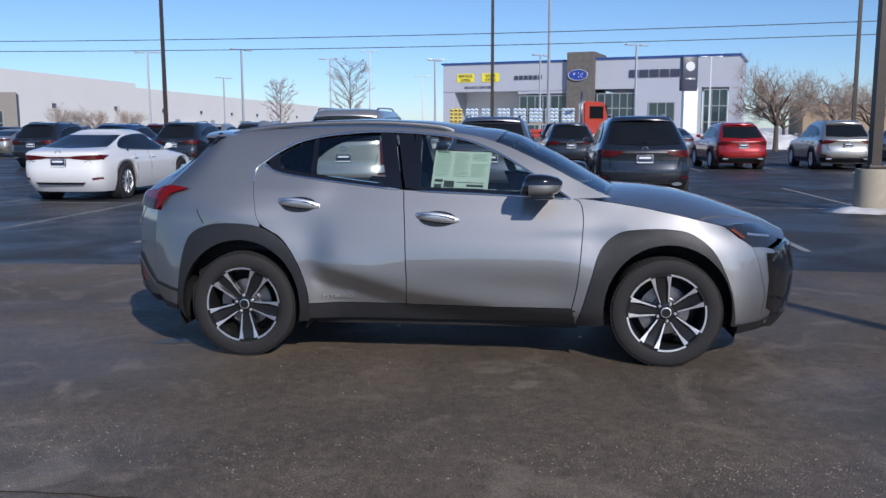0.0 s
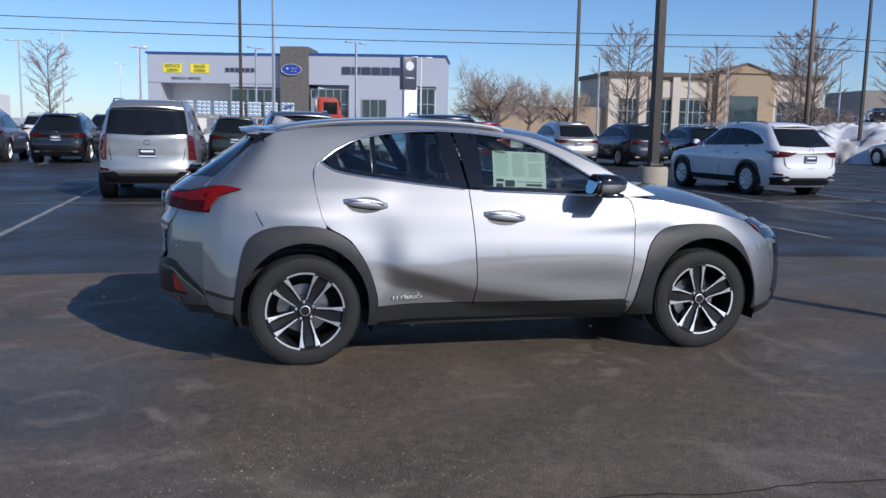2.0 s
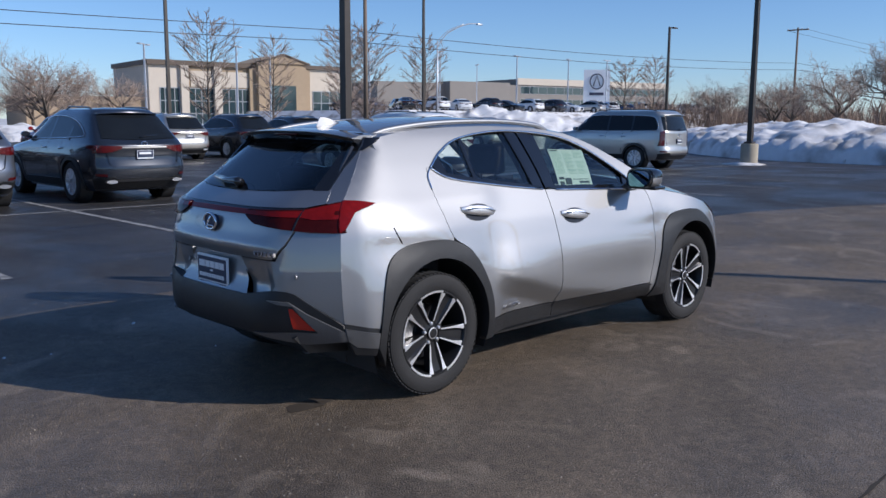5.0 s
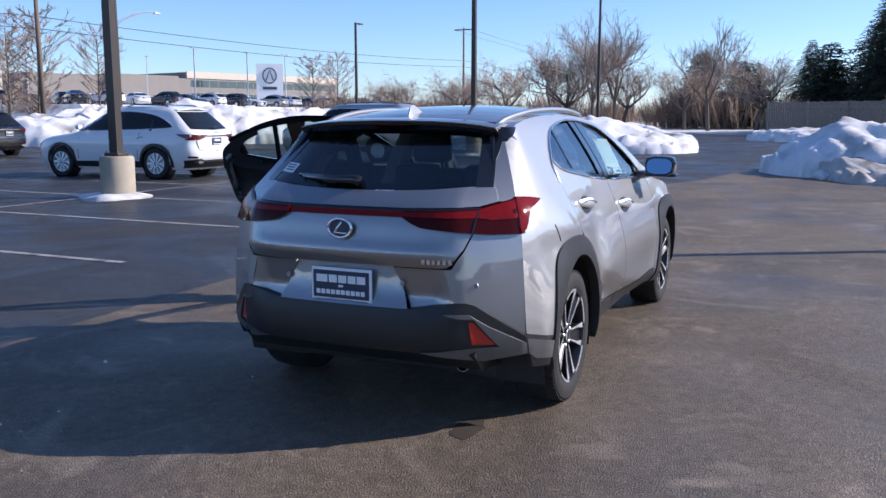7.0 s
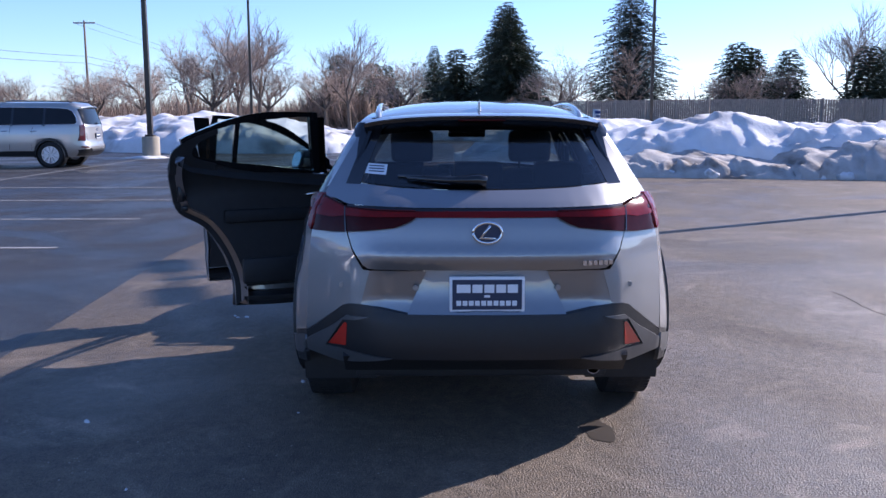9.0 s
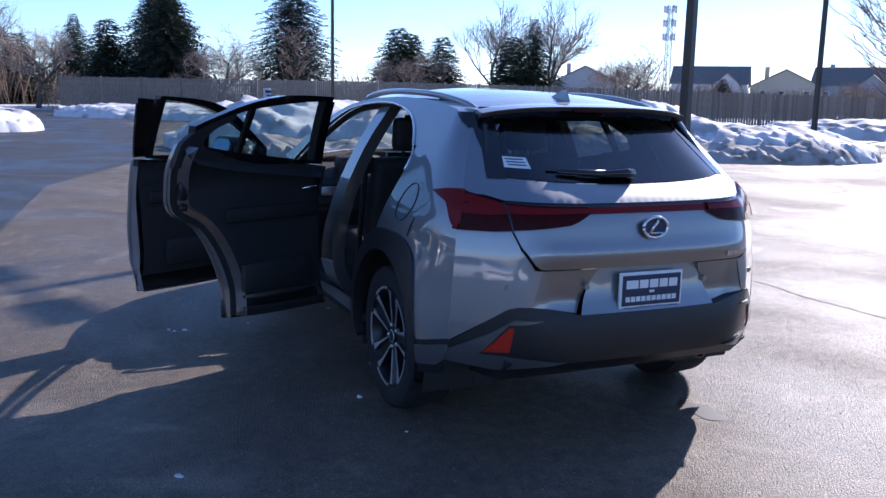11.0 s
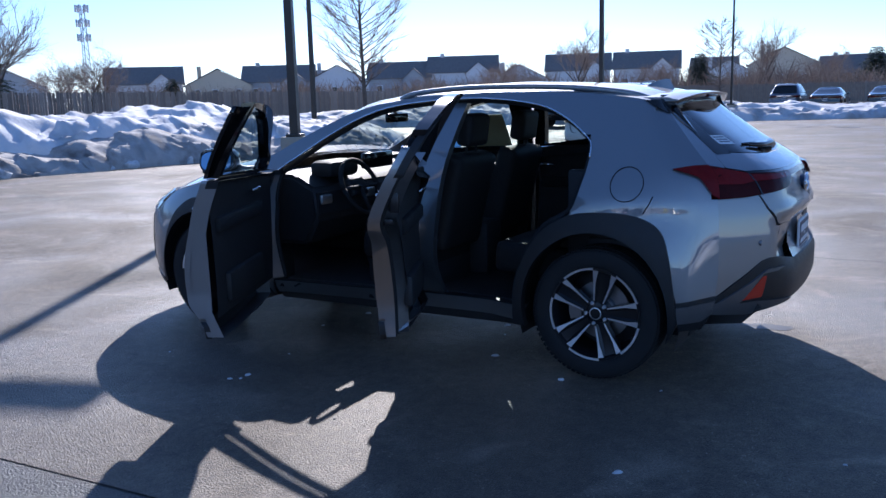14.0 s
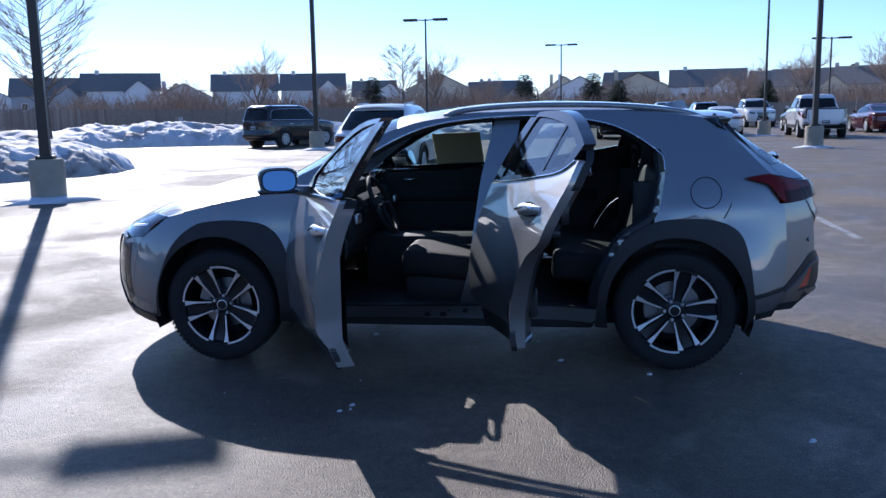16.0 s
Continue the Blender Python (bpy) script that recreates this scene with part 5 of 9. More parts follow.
F.slab("porch_opening", U(818), U(862), 0, 6.0, 1.15, 1.25, M["shop_glass"])
for u0, u1 in ((U(655), U(683)), (U(697), U(735)), (U(747), U(790)), (U(898), U(958))):
    F.window(u0, u1, 0.6, 5.4, 4, 3)
for u in (U(690), U(740), U(795), U(885)):
    F.slab("pier", u - 0.5, u + 0.5, 0, 8.2, 0, 0.5, M["tan_light" if u < U(750) else "brick_tan"])
F.slab("low_wing", -14, 0, 0, 4.2, -12, -1, M["brick_tan"])

# long white warehouse and dark shop on the far left
wh = empty("warehouse")
tagged(wh, "very long white precast warehouse", "building")
F = Facade((-116, 150), (-121, 520), wh)
F.slab("wall", 0, 90, 0, 14.6, -70, 0, M["panel_white"])
F.slab("wall", 90, F.L, 0, 13.4, -70, 0, M["panel_white"])
F = Facade((-120.9, 470), (-50, 540), wh)
for k in range(9):
    F2 = Facade((-116, 150), (-121, 520), wh)
    F2.slab("dock_door", 22 + 32 * k, 26 + 32 * k, 0, 4.5, 0.0, 0.1, M["mullion"])
    F2.slab("wall_lamp", 12 + 32 * k, 13 + 32 * k, 6.5, 7.6, 0.0, 0.5, M["sign_dark"])
shop = empty("dark_shop")
tagged(shop, "dark low shop with large windows", "building")
F = Facade((-96, 110), (-79, 120), shop)
F.slab("wall", 0, F.L, 0, 7.0, -12, 0, M["grey_wall"])
F.window(2, F.L - 2, 0.5, 4.2, 5, 2)

# grey office block and its white pylon
off = empty("office_block")
tagged(off, "long grey office block with a white sign tower", "building")
F = Facade((132, 158), (172, 148), off)
F.slab("wall", 0, F.L, 0, 10.8, -20, 0, M["grey_wall"])
F = Facade((172, 148), (226, 136), off)
F.slab("wall", 0, F.L, 0, 12.4, -20, 0, M["grey_wall"])
F.slab("fascia", -0.2, F.L, 10.9, 12.6, -0.2, 0.3, M["tan_light"])
for j in range(3):
    F.window(1, F.L - 1, 2.0 + 3.3 * j, 3.9 + 3.3 * j, 18, 1)
F = Facade((150, 152), (168, 148), off)
F.slab("wall", 0, F.L, 0, 11.2, -6, 1.0, M["grey_wall"])
F = Facade((180.6, 133.0), (184.6, 127.6), off)
F.slab("sign_tower", 0, F.L, 0, 14.6, -1.2, 0, M["white"])
bm = bmesh.new()
q = F.a + F.d * F.L / 2 + F.n * 0.06 + Vector((0, 0, 11.6))
tube(bm, [q + F.d * 1.7 * math.cos(a) + Vector((0, 0, 1.9 * math.sin(a))) for a in np.linspace(0, 2 * math.pi, 25)], 0.16, 5)
tube(bm, [q + F.d * -0.9 + Vector((0, 0, -1.2)), q + Vector((0, 0, 1.5)), q + F.d * 0.9 + Vector((0, 0, -1.2))], 0.15, 5)
part("sign_mark", bm, M["sign_dark"], off)
F.slab("sign_bar", F.L / 2 - 1.8, F.L / 2 + 1.8, 8.1, 8.8, 0.0, 0.1, M["sign_dark"])

# ---------------------------------------------------------------- houses
M["siding_white"] = material("white_siding", (0.66, 0.66, 0.66), rough=0.7, vary=0.05, scale=1)
M["siding_cream"] = material("cream_siding", (0.58, 0.50, 0.38), rough=0.7, vary=0.05, scale=1)
M["siding_grey"] = material("grey_siding", (0.36, 0.37, 0.38), rough=0.7, vary=0.06, scale=1)
M["siding_tan"] = material("tan_siding", (0.40, 0.32, 0.25), rough=0.7, vary=0.06, scale=1)
M["shingle"] = material("dark_roof_shingle", (0.20, 0.185, 0.175), rough=0.9, vary=0.25, scale=2, stain=0.0)
M["shingle_brown"] = material("brown_roof_shingle", (0.15, 0.12, 0.10), rough=0.9, vary=0.25, scale=2)
M["roof_snow"] = material("roof_snow", (0.75, 0.78, 0.82), rough=0.8, vary=0.06, scale=1)


def house(x, y, w, d, eave, ridge, turn, wall, roof, gable_front=False, snowy=False, label="two-storey house with a dark shingle roof", glazed=True):
    h = empty("house")
    bm = bmesh.new()
    box(bm, -w / 2, w / 2, -d / 2, d / 2, 0, eave)
    part("wall", bm, M[wall], h, smooth=False)
    along = (lambda a, b, z: (b, a, z)) if gable_front else (lambda a, b, z: (a, b, z))
    L, B = (d, w) if gable_front else (w, d)
    for sg in (-1, 1):
        bm = bmesh.new()
        tri = [along(sg * L / 2, -B / 2, eave), along(sg * L / 2, B / 2, eave), along(sg * L / 2, 0, ridge - 0.1)]
        tri2 = [along(sg * (L / 2 - 0.2), -B / 2, eave), along(sg * (L / 2 - 0.2), B / 2, eave), along(sg * (L / 2 - 0.2), 0, ridge - 0.1)]
        loft(bm, [tri, tri2])
        bmesh.ops.recalc_face_normals(bm, faces=bm.faces)
        part("gable", bm, M[wall], h, smooth=False)
        bm = bmesh.new()
        o = 0.4
        k = (ridge - eave) / (B / 2)
        quad = [along(-L / 2 - o, sg * (B / 2 + o), eave - k * o), along(L / 2 + o, sg * (B / 2 + o), eave - k * o), along(L / 2 + o, 0, ridge), along(-L / 2 - o, 0, ridge)]
        loft(bm, [quad, [(a, b, c + 0.14) for a, b, c in quad]])
        bmesh.ops.recalc_face_normals(bm, faces=bm.faces)
        part("roof", bm, M["roof_snow"] if (snowy and sg == 1) else M[roof], h, smooth=False)
    for fx in (-0.3, 0.05, 0.32) if glazed else ():
        for z0 in (0.9, 3.2):
            if z0 + 1.2 < eave and w * abs(fx) < w / 2 - 0.6:
                win = new("window")
                win.parent = h
                for yy in (d / 2, -d / 2):
                    sgn = 1 if yy > 0 else -1
                    bm = bmesh.new()
                    box(bm, w * fx - 0.5, w * fx + 0.5, min(yy, yy + sgn * 0.05), max(yy, yy + sgn * 0.05), z0, z0 + 1.25)
                    part("pane", bm, M["shop_glass"], win, smooth=False)
                    bm = bmesh.new()
                    yo = yy + sgn * 0.08
                    ring = [[bm.verts.new((w * fx + e * cx, yv, z0 + 0.625 + e2 * cz)) for cx, cz in ((-1, -1), (1, -1), (1, 1), (-1, 1))] for e, e2, yv in ((0.58, 0.70, yy), (0.58, 0.70, yo), (0.47, 0.59, yo), (0.47, 0.59, yy))]
                    for r0, r1 in zip(ring, ring[1:]):
                        for i in range(4):
                            bm.faces.new((r0[i], r0[(i + 1) % 4], r1[(i + 1) % 4], r1[i]))
                    bmesh.ops.recalc_face_normals(bm, faces=bm.faces)
                    part("frame", bm, M["white"], win, smooth=False)
    if glazed and not gable_front:
        # a wing with its own gable towards the gardens
        wx, ww = -w * 0.24, w * 0.17
        bm = bmesh.new()
        prism(bm, [(wx - ww, 0), (wx + ww, 0), (wx + ww, eave - 0.3), (wx, eave + 1.7), (wx - ww, eave - 0.3)], "y", d / 2 - 0.5, d / 2 + 1.6)
        part("garden_wing", bm, M[wall], h, smooth=False)
        for sg in (-1, 1):
            bm = bmesh.new()
            prism(bm, [(wx, eave + 1.72), (wx, eave + 1.88), (wx + sg * (ww + 0.35), eave - 0.50), (wx + sg * (ww + 0.35), eave - 0.66)], "y", d / 2 - 1.6, d / 2 + 1.95)
            part("wing_roof", bm, M[roof], h, smooth=False)
    bm = bmesh.new()
    box(bm, w * 0.28, w * 0.28 + 0.8, -0.4, 0.4, eave, ridge + 0.7)
    part("chimney", bm, M[wall], h, smooth=False)
    h.matrix_basis = pose(x, y, -0.3, 0, 0, turn)
    return tagged(h, label, "house", group="houses behind the fence")


for hx, hy, w, eave, ridge, turn, wall, roof, gf, sn in (
        (87.6, -57.2, 9, 4.0, 6.2, 50, "siding_grey", "shingle", True, False), (78.9, -68.5, 10, 4.2, 6.4, 45, "siding_white", "shingle", False, False),
        (73.5, -75.0, 9, 3.8, 6.0, 40, "siding_cream", "shingle", True, False), (68.5, -80.0, 10, 4.0, 6.4, 35, "siding_grey", "shingle", False, False),
        (63.0, -84.5, 9, 4.0, 6.2, 33, "siding_white", "shingle_brown", True, False), (56.5, -88.5, 9, 4.2, 6.5, 28, "siding_grey", "shingle", False, False),
        (49.8, -92.2, 10, 4.8, 7.1, 25, "siding_white", "shingle", False, False), (43.4, -95.0, 9, 3.6, 5.6, 22, "siding_white", "shingle", True, False),
        (37.0, -97.7, 9, 4.4, 6.9, 20, "siding_white", "shingle", False, False), (29.3, -100.1, 9, 4.6, 6.9, 15, "siding_white", "shingle", False, False),
        (20.5, -103.0, 8, 3.6, 5.4, 12, "siding_white", "shingle", True, False), (14.5, -103.5, 9, 4.4, 6.7, 8, "siding_cream", "shingle_brown", True, False),
        (7.0, -105.0, 9, 3.5, 5.4, 5, "siding_grey", "shingle", False, False), (-2.6, -104.3, 9, 3.9, 5.8, 0, "siding_white", "shingle", True, False),
        (-9.5, -104.0, 10, 4.0, 6.1, -4, "siding_cream", "shingle_brown", True, False), (-17.4, -103.0, 10, 4.4, 6.4, -8, "siding_white", "shingle", False, False),
        (-28.6, -100.7, 10, 4.2, 6.1, -14, "siding_cream", "shingle", False, False), (-35.5, -98.0, 12, 4.2, 6.2, -20, "siding_cream", "shingle", False, False),
        (-46, -95, 12, 4.2, 6.2, -24, "siding_white", "shingle_brown", True, False)):
    ridge = 1.75 + 1.5 * (ridge - 1.45)
    eave = ridge - 3.3
    house(hx * 1.75, hy * 1.75, w * 1.45, 9.5, eave, ridge, turn, wall, roof, gf, sn,
          {"siding_white": "white two-storey house with a shingle roof", "siding_cream": "cream house with a shingle roof", "siding_grey": "grey house with a dark shingle roof",
           "siding_tan": "tan brown house with a brown roof"}[wall] + (" and snow on one slope" if sn else ""))
for k in range(16):
    u = k / 15
    house(165 - 250 * u, -150 - 75 * math.sin(math.pi * (0.15 + 0.6 * u)), 9 + 2 * (k % 3), 9, 5.6 + 0.4 * (k % 2), 9.2 + 0.7 * (k % 3), 40 - 70 * u, ("siding_white", "siding_cream", "siding_grey")[k % 3], "shingle", k % 2 == 0, False,
          ("white house with a dark roof in the second row", "cream house with a dark roof in the second row", "grey house with a dark roof in the second row")[k % 3], False)
# lattice mast far off
mast = empty("lattice_mast")
bm = bmesh.new()
for a in (90, 210, 330):
    c, s_ = math.cos(radians(a)), math.sin(radians(a))
    tube(bm, [(1.6 * c, 1.6 * s_, 0), (0.9 * c, 0.9 * s_, 27)], 0.16, 4)
for k in range(12):
    z = 2.2 * k
    r = 1.6 - 0.7 * z / 27
    P3 = [(r * math.cos(radians(a)), r * math.sin(radians(a)), z + (2.2 if i % 2 else 0)) for i, a in enumerate((90, 210, 330, 90, 210, 330, 90))]
    tube(bm, P3, 0.08, 3)
part("lattice", bm, M["pole_light"], mast)
for z in (19, 22.5, 26):
    bm = bmesh.new()
    for a in range(0, 360, 60):
        c, s_ = math.cos(radians(a)), math.sin(radians(a))
        tube(bm, [(0.9 * c, 0.9 * s_, z), (2.0 * c, 2.0 * s_, z)], 0.08, 4)
        box(bm, 2.0 * c - 0.25, 2.0 * c + 0.25, 2.0 * s_ - 0.25, 2.0 * s_ + 0.25, z - 0.9, z + 0.9)
    part("antenna_ring", bm, M["pole_light"], mast)
mast.matrix_basis = pose(296, -231, -2) @ Matrix.Diagonal((1.15, 1.15, 1.6, 1))
tagged(mast, "pale lattice radio mast with antenna rings", "radio mast")

# ---------------------------------------------------------------- wooden fence
M["fence"] = material("weathered_fence_wood", (0.26, 0.225, 0.195), rough=0.9, vary=0.3, scale=5, bump=0.3, bump_scale=30, per_object=0.25)
FENCE = [(61.0, 2.2, 2.4), (59.3, -11.0, 2.5), (52.7, -18.0, 2.5), (44.9, -27.3, 2.35), (29.3, -41.0, 1.95), (21.4, -50.1, 1.8), (12.4, -58.0, 1.8), (-6, -63, 1.7), (-40, -66, 1.6)]
fence = empty("wooden_fence")
tagged(fence, "long weathered wooden plank fence", "fence")
bm = bmesh.new()
box(bm, -0.065, 0.065, -0.012, 0.012, 0, 1.0)
src = part("plank_source", bm, M["fence"], smooth=False)
PLANK = src.data
bpy.data.objects.remove(src)
far = bmesh.new()
count = 0
rf = random.Random(3)
for a, b in zip(FENCE, FENCE[1:]):
    d = Vector((b[0] - a[0], b[1] - a[1], 0))
    n = int(d.length / 0.155)
    ang = math.degrees(math.atan2(d.y, d.x))
    for k in range(n):
        u = k / n
        x, y, top = a[0] + d.x * u, a[1] + d.y * u, a[2] + (b[2] - a[2]) * u
        top += rf.uniform(-0.03, 0.03)
        near = -45 < y < -26 and x > 24
        if near and count < 170:
            o = new("plank", PLANK)
            o.parent = fence
            o.matrix_basis = pose(x, y, -0.1, 0, rf.uniform(-1, 1), ang) @ Matrix.Diagonal((1, 1, top + 0.1, 1))
            count += 1
        else:
            t = d.normalized()
            q = Vector((-t.y, t.x, 0)) * 0.012
            e = t * 0.065
            p = Vector((x, y, -0.1))
            vs = [far.verts.new(p + s1 * e + s2 * q + Vector((0, 0, zz))) for zz in (0, top + 0.1) for s1, s2 in ((-1, -1), (1, -1), (1, 1), (-1, 1))]
            for f in ((4, 5, 6, 7), (0, 1, 5, 4), (1, 2, 6, 5), (2, 3, 7, 6), (3, 0, 4, 7)):
                far.faces.new([vs[i] for i in f])
    m = max(1, int(d.length / 2.4))
    for k in range(m):
        u = k / m
        top = a[2] + (b[2] - a[2]) * u
        bm = bmesh.new()
        box(bm, -0.06, 0.06, -0.06, 0.06, -0.1, top + 0.08)
        o = part("post", bm, M["fence"], fence, smooth=False)
        o.matrix_basis = pose(a[0] + d.x * u, a[1] + d.y * u, 0, 0, 0, ang)
    for zz in (0.35, 0.85):
        bm = bmesh.new()
        t = d.normalized()
        q = Vector((-t.y, t.x, 0))
        A3, B3 = Vector((a[0], a[1], a[2] * zz)), Vector((b[0], b[1], b[2] * zz))
        loft(bm, [[p + q * (0.015 + 0.03 * i) + Vector((0, 0, 0.045 * j)) for i, j in ((0, -1), (1, -1), (1, 1), (0, 1))] for p in (A3, B3)])
        part("rail", bm, M["fence"], fence, smooth=False)
tagged(part("far_planks", far, M["fence"], fence, smooth=False), kind="stuff")


# ---------------------------------------------------------------- trees
M["bark"] = material("grey_brown_bark", (0.13, 0.105, 0.085), rough=0.95, vary=0.3, scale=6, bump=0.5, bump_scale=20)
M["twig"] = material("pale_winter_twigs", (0.33, 0.255, 0.205), rough=0.95, vary=0.25, scale=3)
M["needle"] = material("dark_spruce_needles", (0.050, 0.070, 0.046), rough=0.8, vary=0.4, scale=2, island=0.35)
M["needle_blue"] = material("blue_spruce_needles", (0.068, 0.092, 0.082), rough=0.8, vary=0.4, scale=2, island=0.35)


def bare_tree_mesh(seed, height, spread, trunk_r, levels=5, round_crown=0.5, forks=3):
    """Trunk and limbs grown by forking, as two meshes: the trunk with main limbs, and the fine branches."""
    r = random.Random(seed)
    wood, fine = bmesh.new(), bmesh.new()

    def grow(p, d, length, rad, lv):
        n = 3 if lv < 3 else 2
        pts, q, dd = [p.copy()], p.copy(), d.copy()
        for i in range(n):
            dd = (dd + Vector((r.uniform(-1, 1), r.uniform(-1, 1), r.uniform(-0.3, 0.6))) * 0.13).normalized()
            q = q + dd * length / n
            pts.append(q.copy())
        rr = [rad * (1 - 0.45 * i / n) for i in range(n + 1)]
        tube(wood if lv < 2 else fine, pts, rr, 7 if lv == 0 else (5 if lv < 3 else 3))
        if lv >= levels:
            return
        kids = forks + (1 if r.random() < 0.5 else 0) + (2 if lv == 0 else 0)
        for k in range(kids):
            u = r.uniform(0.45, 1.0) if lv else r.uniform(0.55, 1.0)
            base = pts[min(n, max(1, int(round(u * n))))]
            side = dd.orthogonal().normalized()
            side = Matrix.Rotation(r.uniform(0, 2 * math.pi), 3, dd) @ side
            ang = r.uniform(0.35, 0.8) * (0.6 + round_crown)
            nd = (dd * math.cos(ang) + side * math.sin(ang) * spread).normalized()
            nd = (nd + Vector((0, 0, 0.18))).normalized()
            grow(base, nd, length * r.uniform(0.58, 0.78), rad * r.uniform(0.42, 0.58), lv + 1)

    grow(Vector((0, 0, -0.1)), Vector((0, 0, 1)), height * 0.34, trunk_r, 0)
    return wood, fine


def bare_tree(seed, height, spread, trunk_r, levels=5, round_crown=0.5, forks=3, label="bare leafless tree with fine grey branches"):
    wood, fine = bare_tree_mesh(seed, height, spread, trunk_r, levels, round_crown, forks)
    top = max((v.co.z for v in fine.verts), default=height)
    k = height / top
    for b in (wood, fine):
        bmesh.ops.scale(b, vec=(k, k, k), verts=b.verts)
    t = empty("bare_tree")
    part("trunk", wood, M["bark"], t)
    part("crown", fine, M["twig"], t, smooth=False)
    return tagged(t, label, "tree", group="bare trees")


def put(src, x, y, turn=0, k=1.0, z=0.0):
    c = copy_thing(src, pose(x, y, z, 0, 0, turn) @ Matrix.Scale(k, 4))
    return c


round_tree = bare_tree(4, 6.4, 1.25, 0.16, 5, 0.75, 4, "broad bare tree with a dense round crown of twigs")
round_tree.matrix_basis = pose(15.2, 50.0, 0, 0, 0, 20)
def leader_tree(seed, height, width, trunk_r, label):
    """A young bare tree: one straight leader, rising side branches in an oval, fine twigs."""
    r = random.Random(seed)
    wood, fine = bmesh.new(), bmesh.new()
    line = [Vector((0.06 * height * 0.15 * math.sin(3 * u + seed), 0.01 * height * math.cos(4 * u), height * u - 0.1)) for u in np.linspace(0, 1, 9)]
    tube(wood, line, [trunk_r * (1 - 0.93 * u) for u in np.linspace(0, 1, 9)], 7)
    n = int(height * 8)
    for k in range(n):
        u = 0.20 + 0.77 * (k + r.random()) / n
        p = Vector((interp(u, np.linspace(0, 1, 9), [q.x for q in line]), interp(u, np.linspace(0, 1, 9), [q.y for q in line]), height * u - 0.1))
        L = width * (math.sin(math.pi * min(1.0, (u - 0.12) / 0.95)) ** 0.8) * r.uniform(0.7, 1.15) + 0.2
        a = k * 2.4 + r.uniform(-0.4, 0.4)
        d = Vector((math.cos(a), math.sin(a), r.uniform(0.25, 0.75))).normalized()
        q1, q2 = p + d * L * 0.5 + Vector((0, 0, 0.05 * L)), p + d * L + Vector((0, 0, 0.22 * L))
        tube(wood, [p, q1, q2], [trunk_r * 0.34 * (1 - 0.6 * u), trunk_r * 0.22 * (1 - 0.6 * u), 0.010], 4)
        for j in range(6):
            f = r.uniform(0.25, 0.98)
            b0 = p.lerp(q2, f)
            e = (d + Vector((r.uniform(-1, 1), r.uniform(-1, 1), r.uniform(-0.2, 0.9))) * 0.7).normalized() * L * r.uniform(0.25, 0.5)
            tube(fine, [b0, b0 + e * 0.55 + Vector((0, 0, 0.02)), b0 + e + Vector((0, 0, 0.10 * L))], [0.017, 0.012, 0.006], 3)
            for i in range(3):
                b1 = b0 + e * r.uniform(0.3, 0.9)
                e1 = (e.normalized() + Vector((r.uniform(-1, 1), r.uniform(-1, 1), r.uniform(-0.2, 0.8))) * 0.8).normalized() * L * r.uniform(0.12, 0.24)
                tube(fine, [b1, b1 + e1], [0.010, 0.005], 3)
    t = empty("bare_tree")
    part("trunk", wood, M["bark"], t)
    part("crown", fine, M["twig"], t, smooth=False)
    return tagged(t, label, "tree", group="bare trees")


oval_tree = leader_tree(31, 9.6, 2.9, 0.13, "bare tree with an oval crown of fine twigs")
oval_tree.matrix_basis = pose(22.5, -31.4, 0, 0, 0, 40)
slim_tree = leader_tree(9, 6.6, 1.5, 0.09, "young slim bare tree in the verge")
slim_tree.matrix_basis = pose(18.6, 36.8, 0)
tall_tree = bare_tree(15, 11.0, 0.95, 0.20, 5, 0.45, 4, "tall bare tree with upright limbs")
tall_tree.matrix_basis = pose(72.3, 18.0, 0)
for x, y, turn, k in ((25.7, 63.9, 40, 0.95), (27.5, 79.0, 90, 1.1), (20.0, 66.0, 10, 0.9), (66.9, 19.1, 70, 1.35), (74.2, 3.9, 10, 1.25), (63.6, -9.1, 60, 1.05), (-58.6, 98, 10, 0.8), (-52, 101.8, 50, 0.75), (-55.5, 99, 110, 0.75),
                      (57, 70, 0, 0.8), (62.5, -25.0, 30, 0.95), (58.0, -21.5, 120, 0.9), (82, 30, 30, 1.3), (90, 38, 80, 1.1), (60, 26, 10, 0.9), (100, 52, 60, 1.2), (112, 60, 10, 1.2), (54.0, -40.0, 45, 1.0), (77, -54, 20, 1.1),
                      (40, -83, 0, 1.0), (24, -88, 70, 0.9), (8, -92, 20, 0.95), (-6, -90, 50, 0.9), (-20, -93, 10, 1.1), (95, 20, 45, 1.4), (88, 12, 145, 1.3)):
    put(round_tree, x, y, turn, k)
for x, y, turn, k in ((33.9, 54.0, 40, 1.15), (36.6, 46.0, 80, 1.25), (57.1, 61.4, 10, 1.45), (38.8, 51.4, 150, 1.3), (-16, 70, 0, 1.1), (44.2, 58, 66, 1.2), (64.0, -15.0, 30, 1.0), (10.5, -56, 20, 0.9), (-24, 75, 120, 0.9), (85, 52, 10, 1.3), (70, 46, 60, 1.1)):
    put(slim_tree, x, y, turn, k)
for x, y, turn, k in ((62.1, -31.8, 40, 0.95), (77.3, 16.8, 200, 1.05), (56.5, -34.0, 10, 0.95), (-26, -90, 30, 0.75), (-33, -86, 130, 0.8), (12, -84, 60, 0.75), (29.5, -80, 20, 0.8), (83, 9, 80, 1.0), (92, 28, 10, 1.0)):
    put(tall_tree, x, y, turn, k)


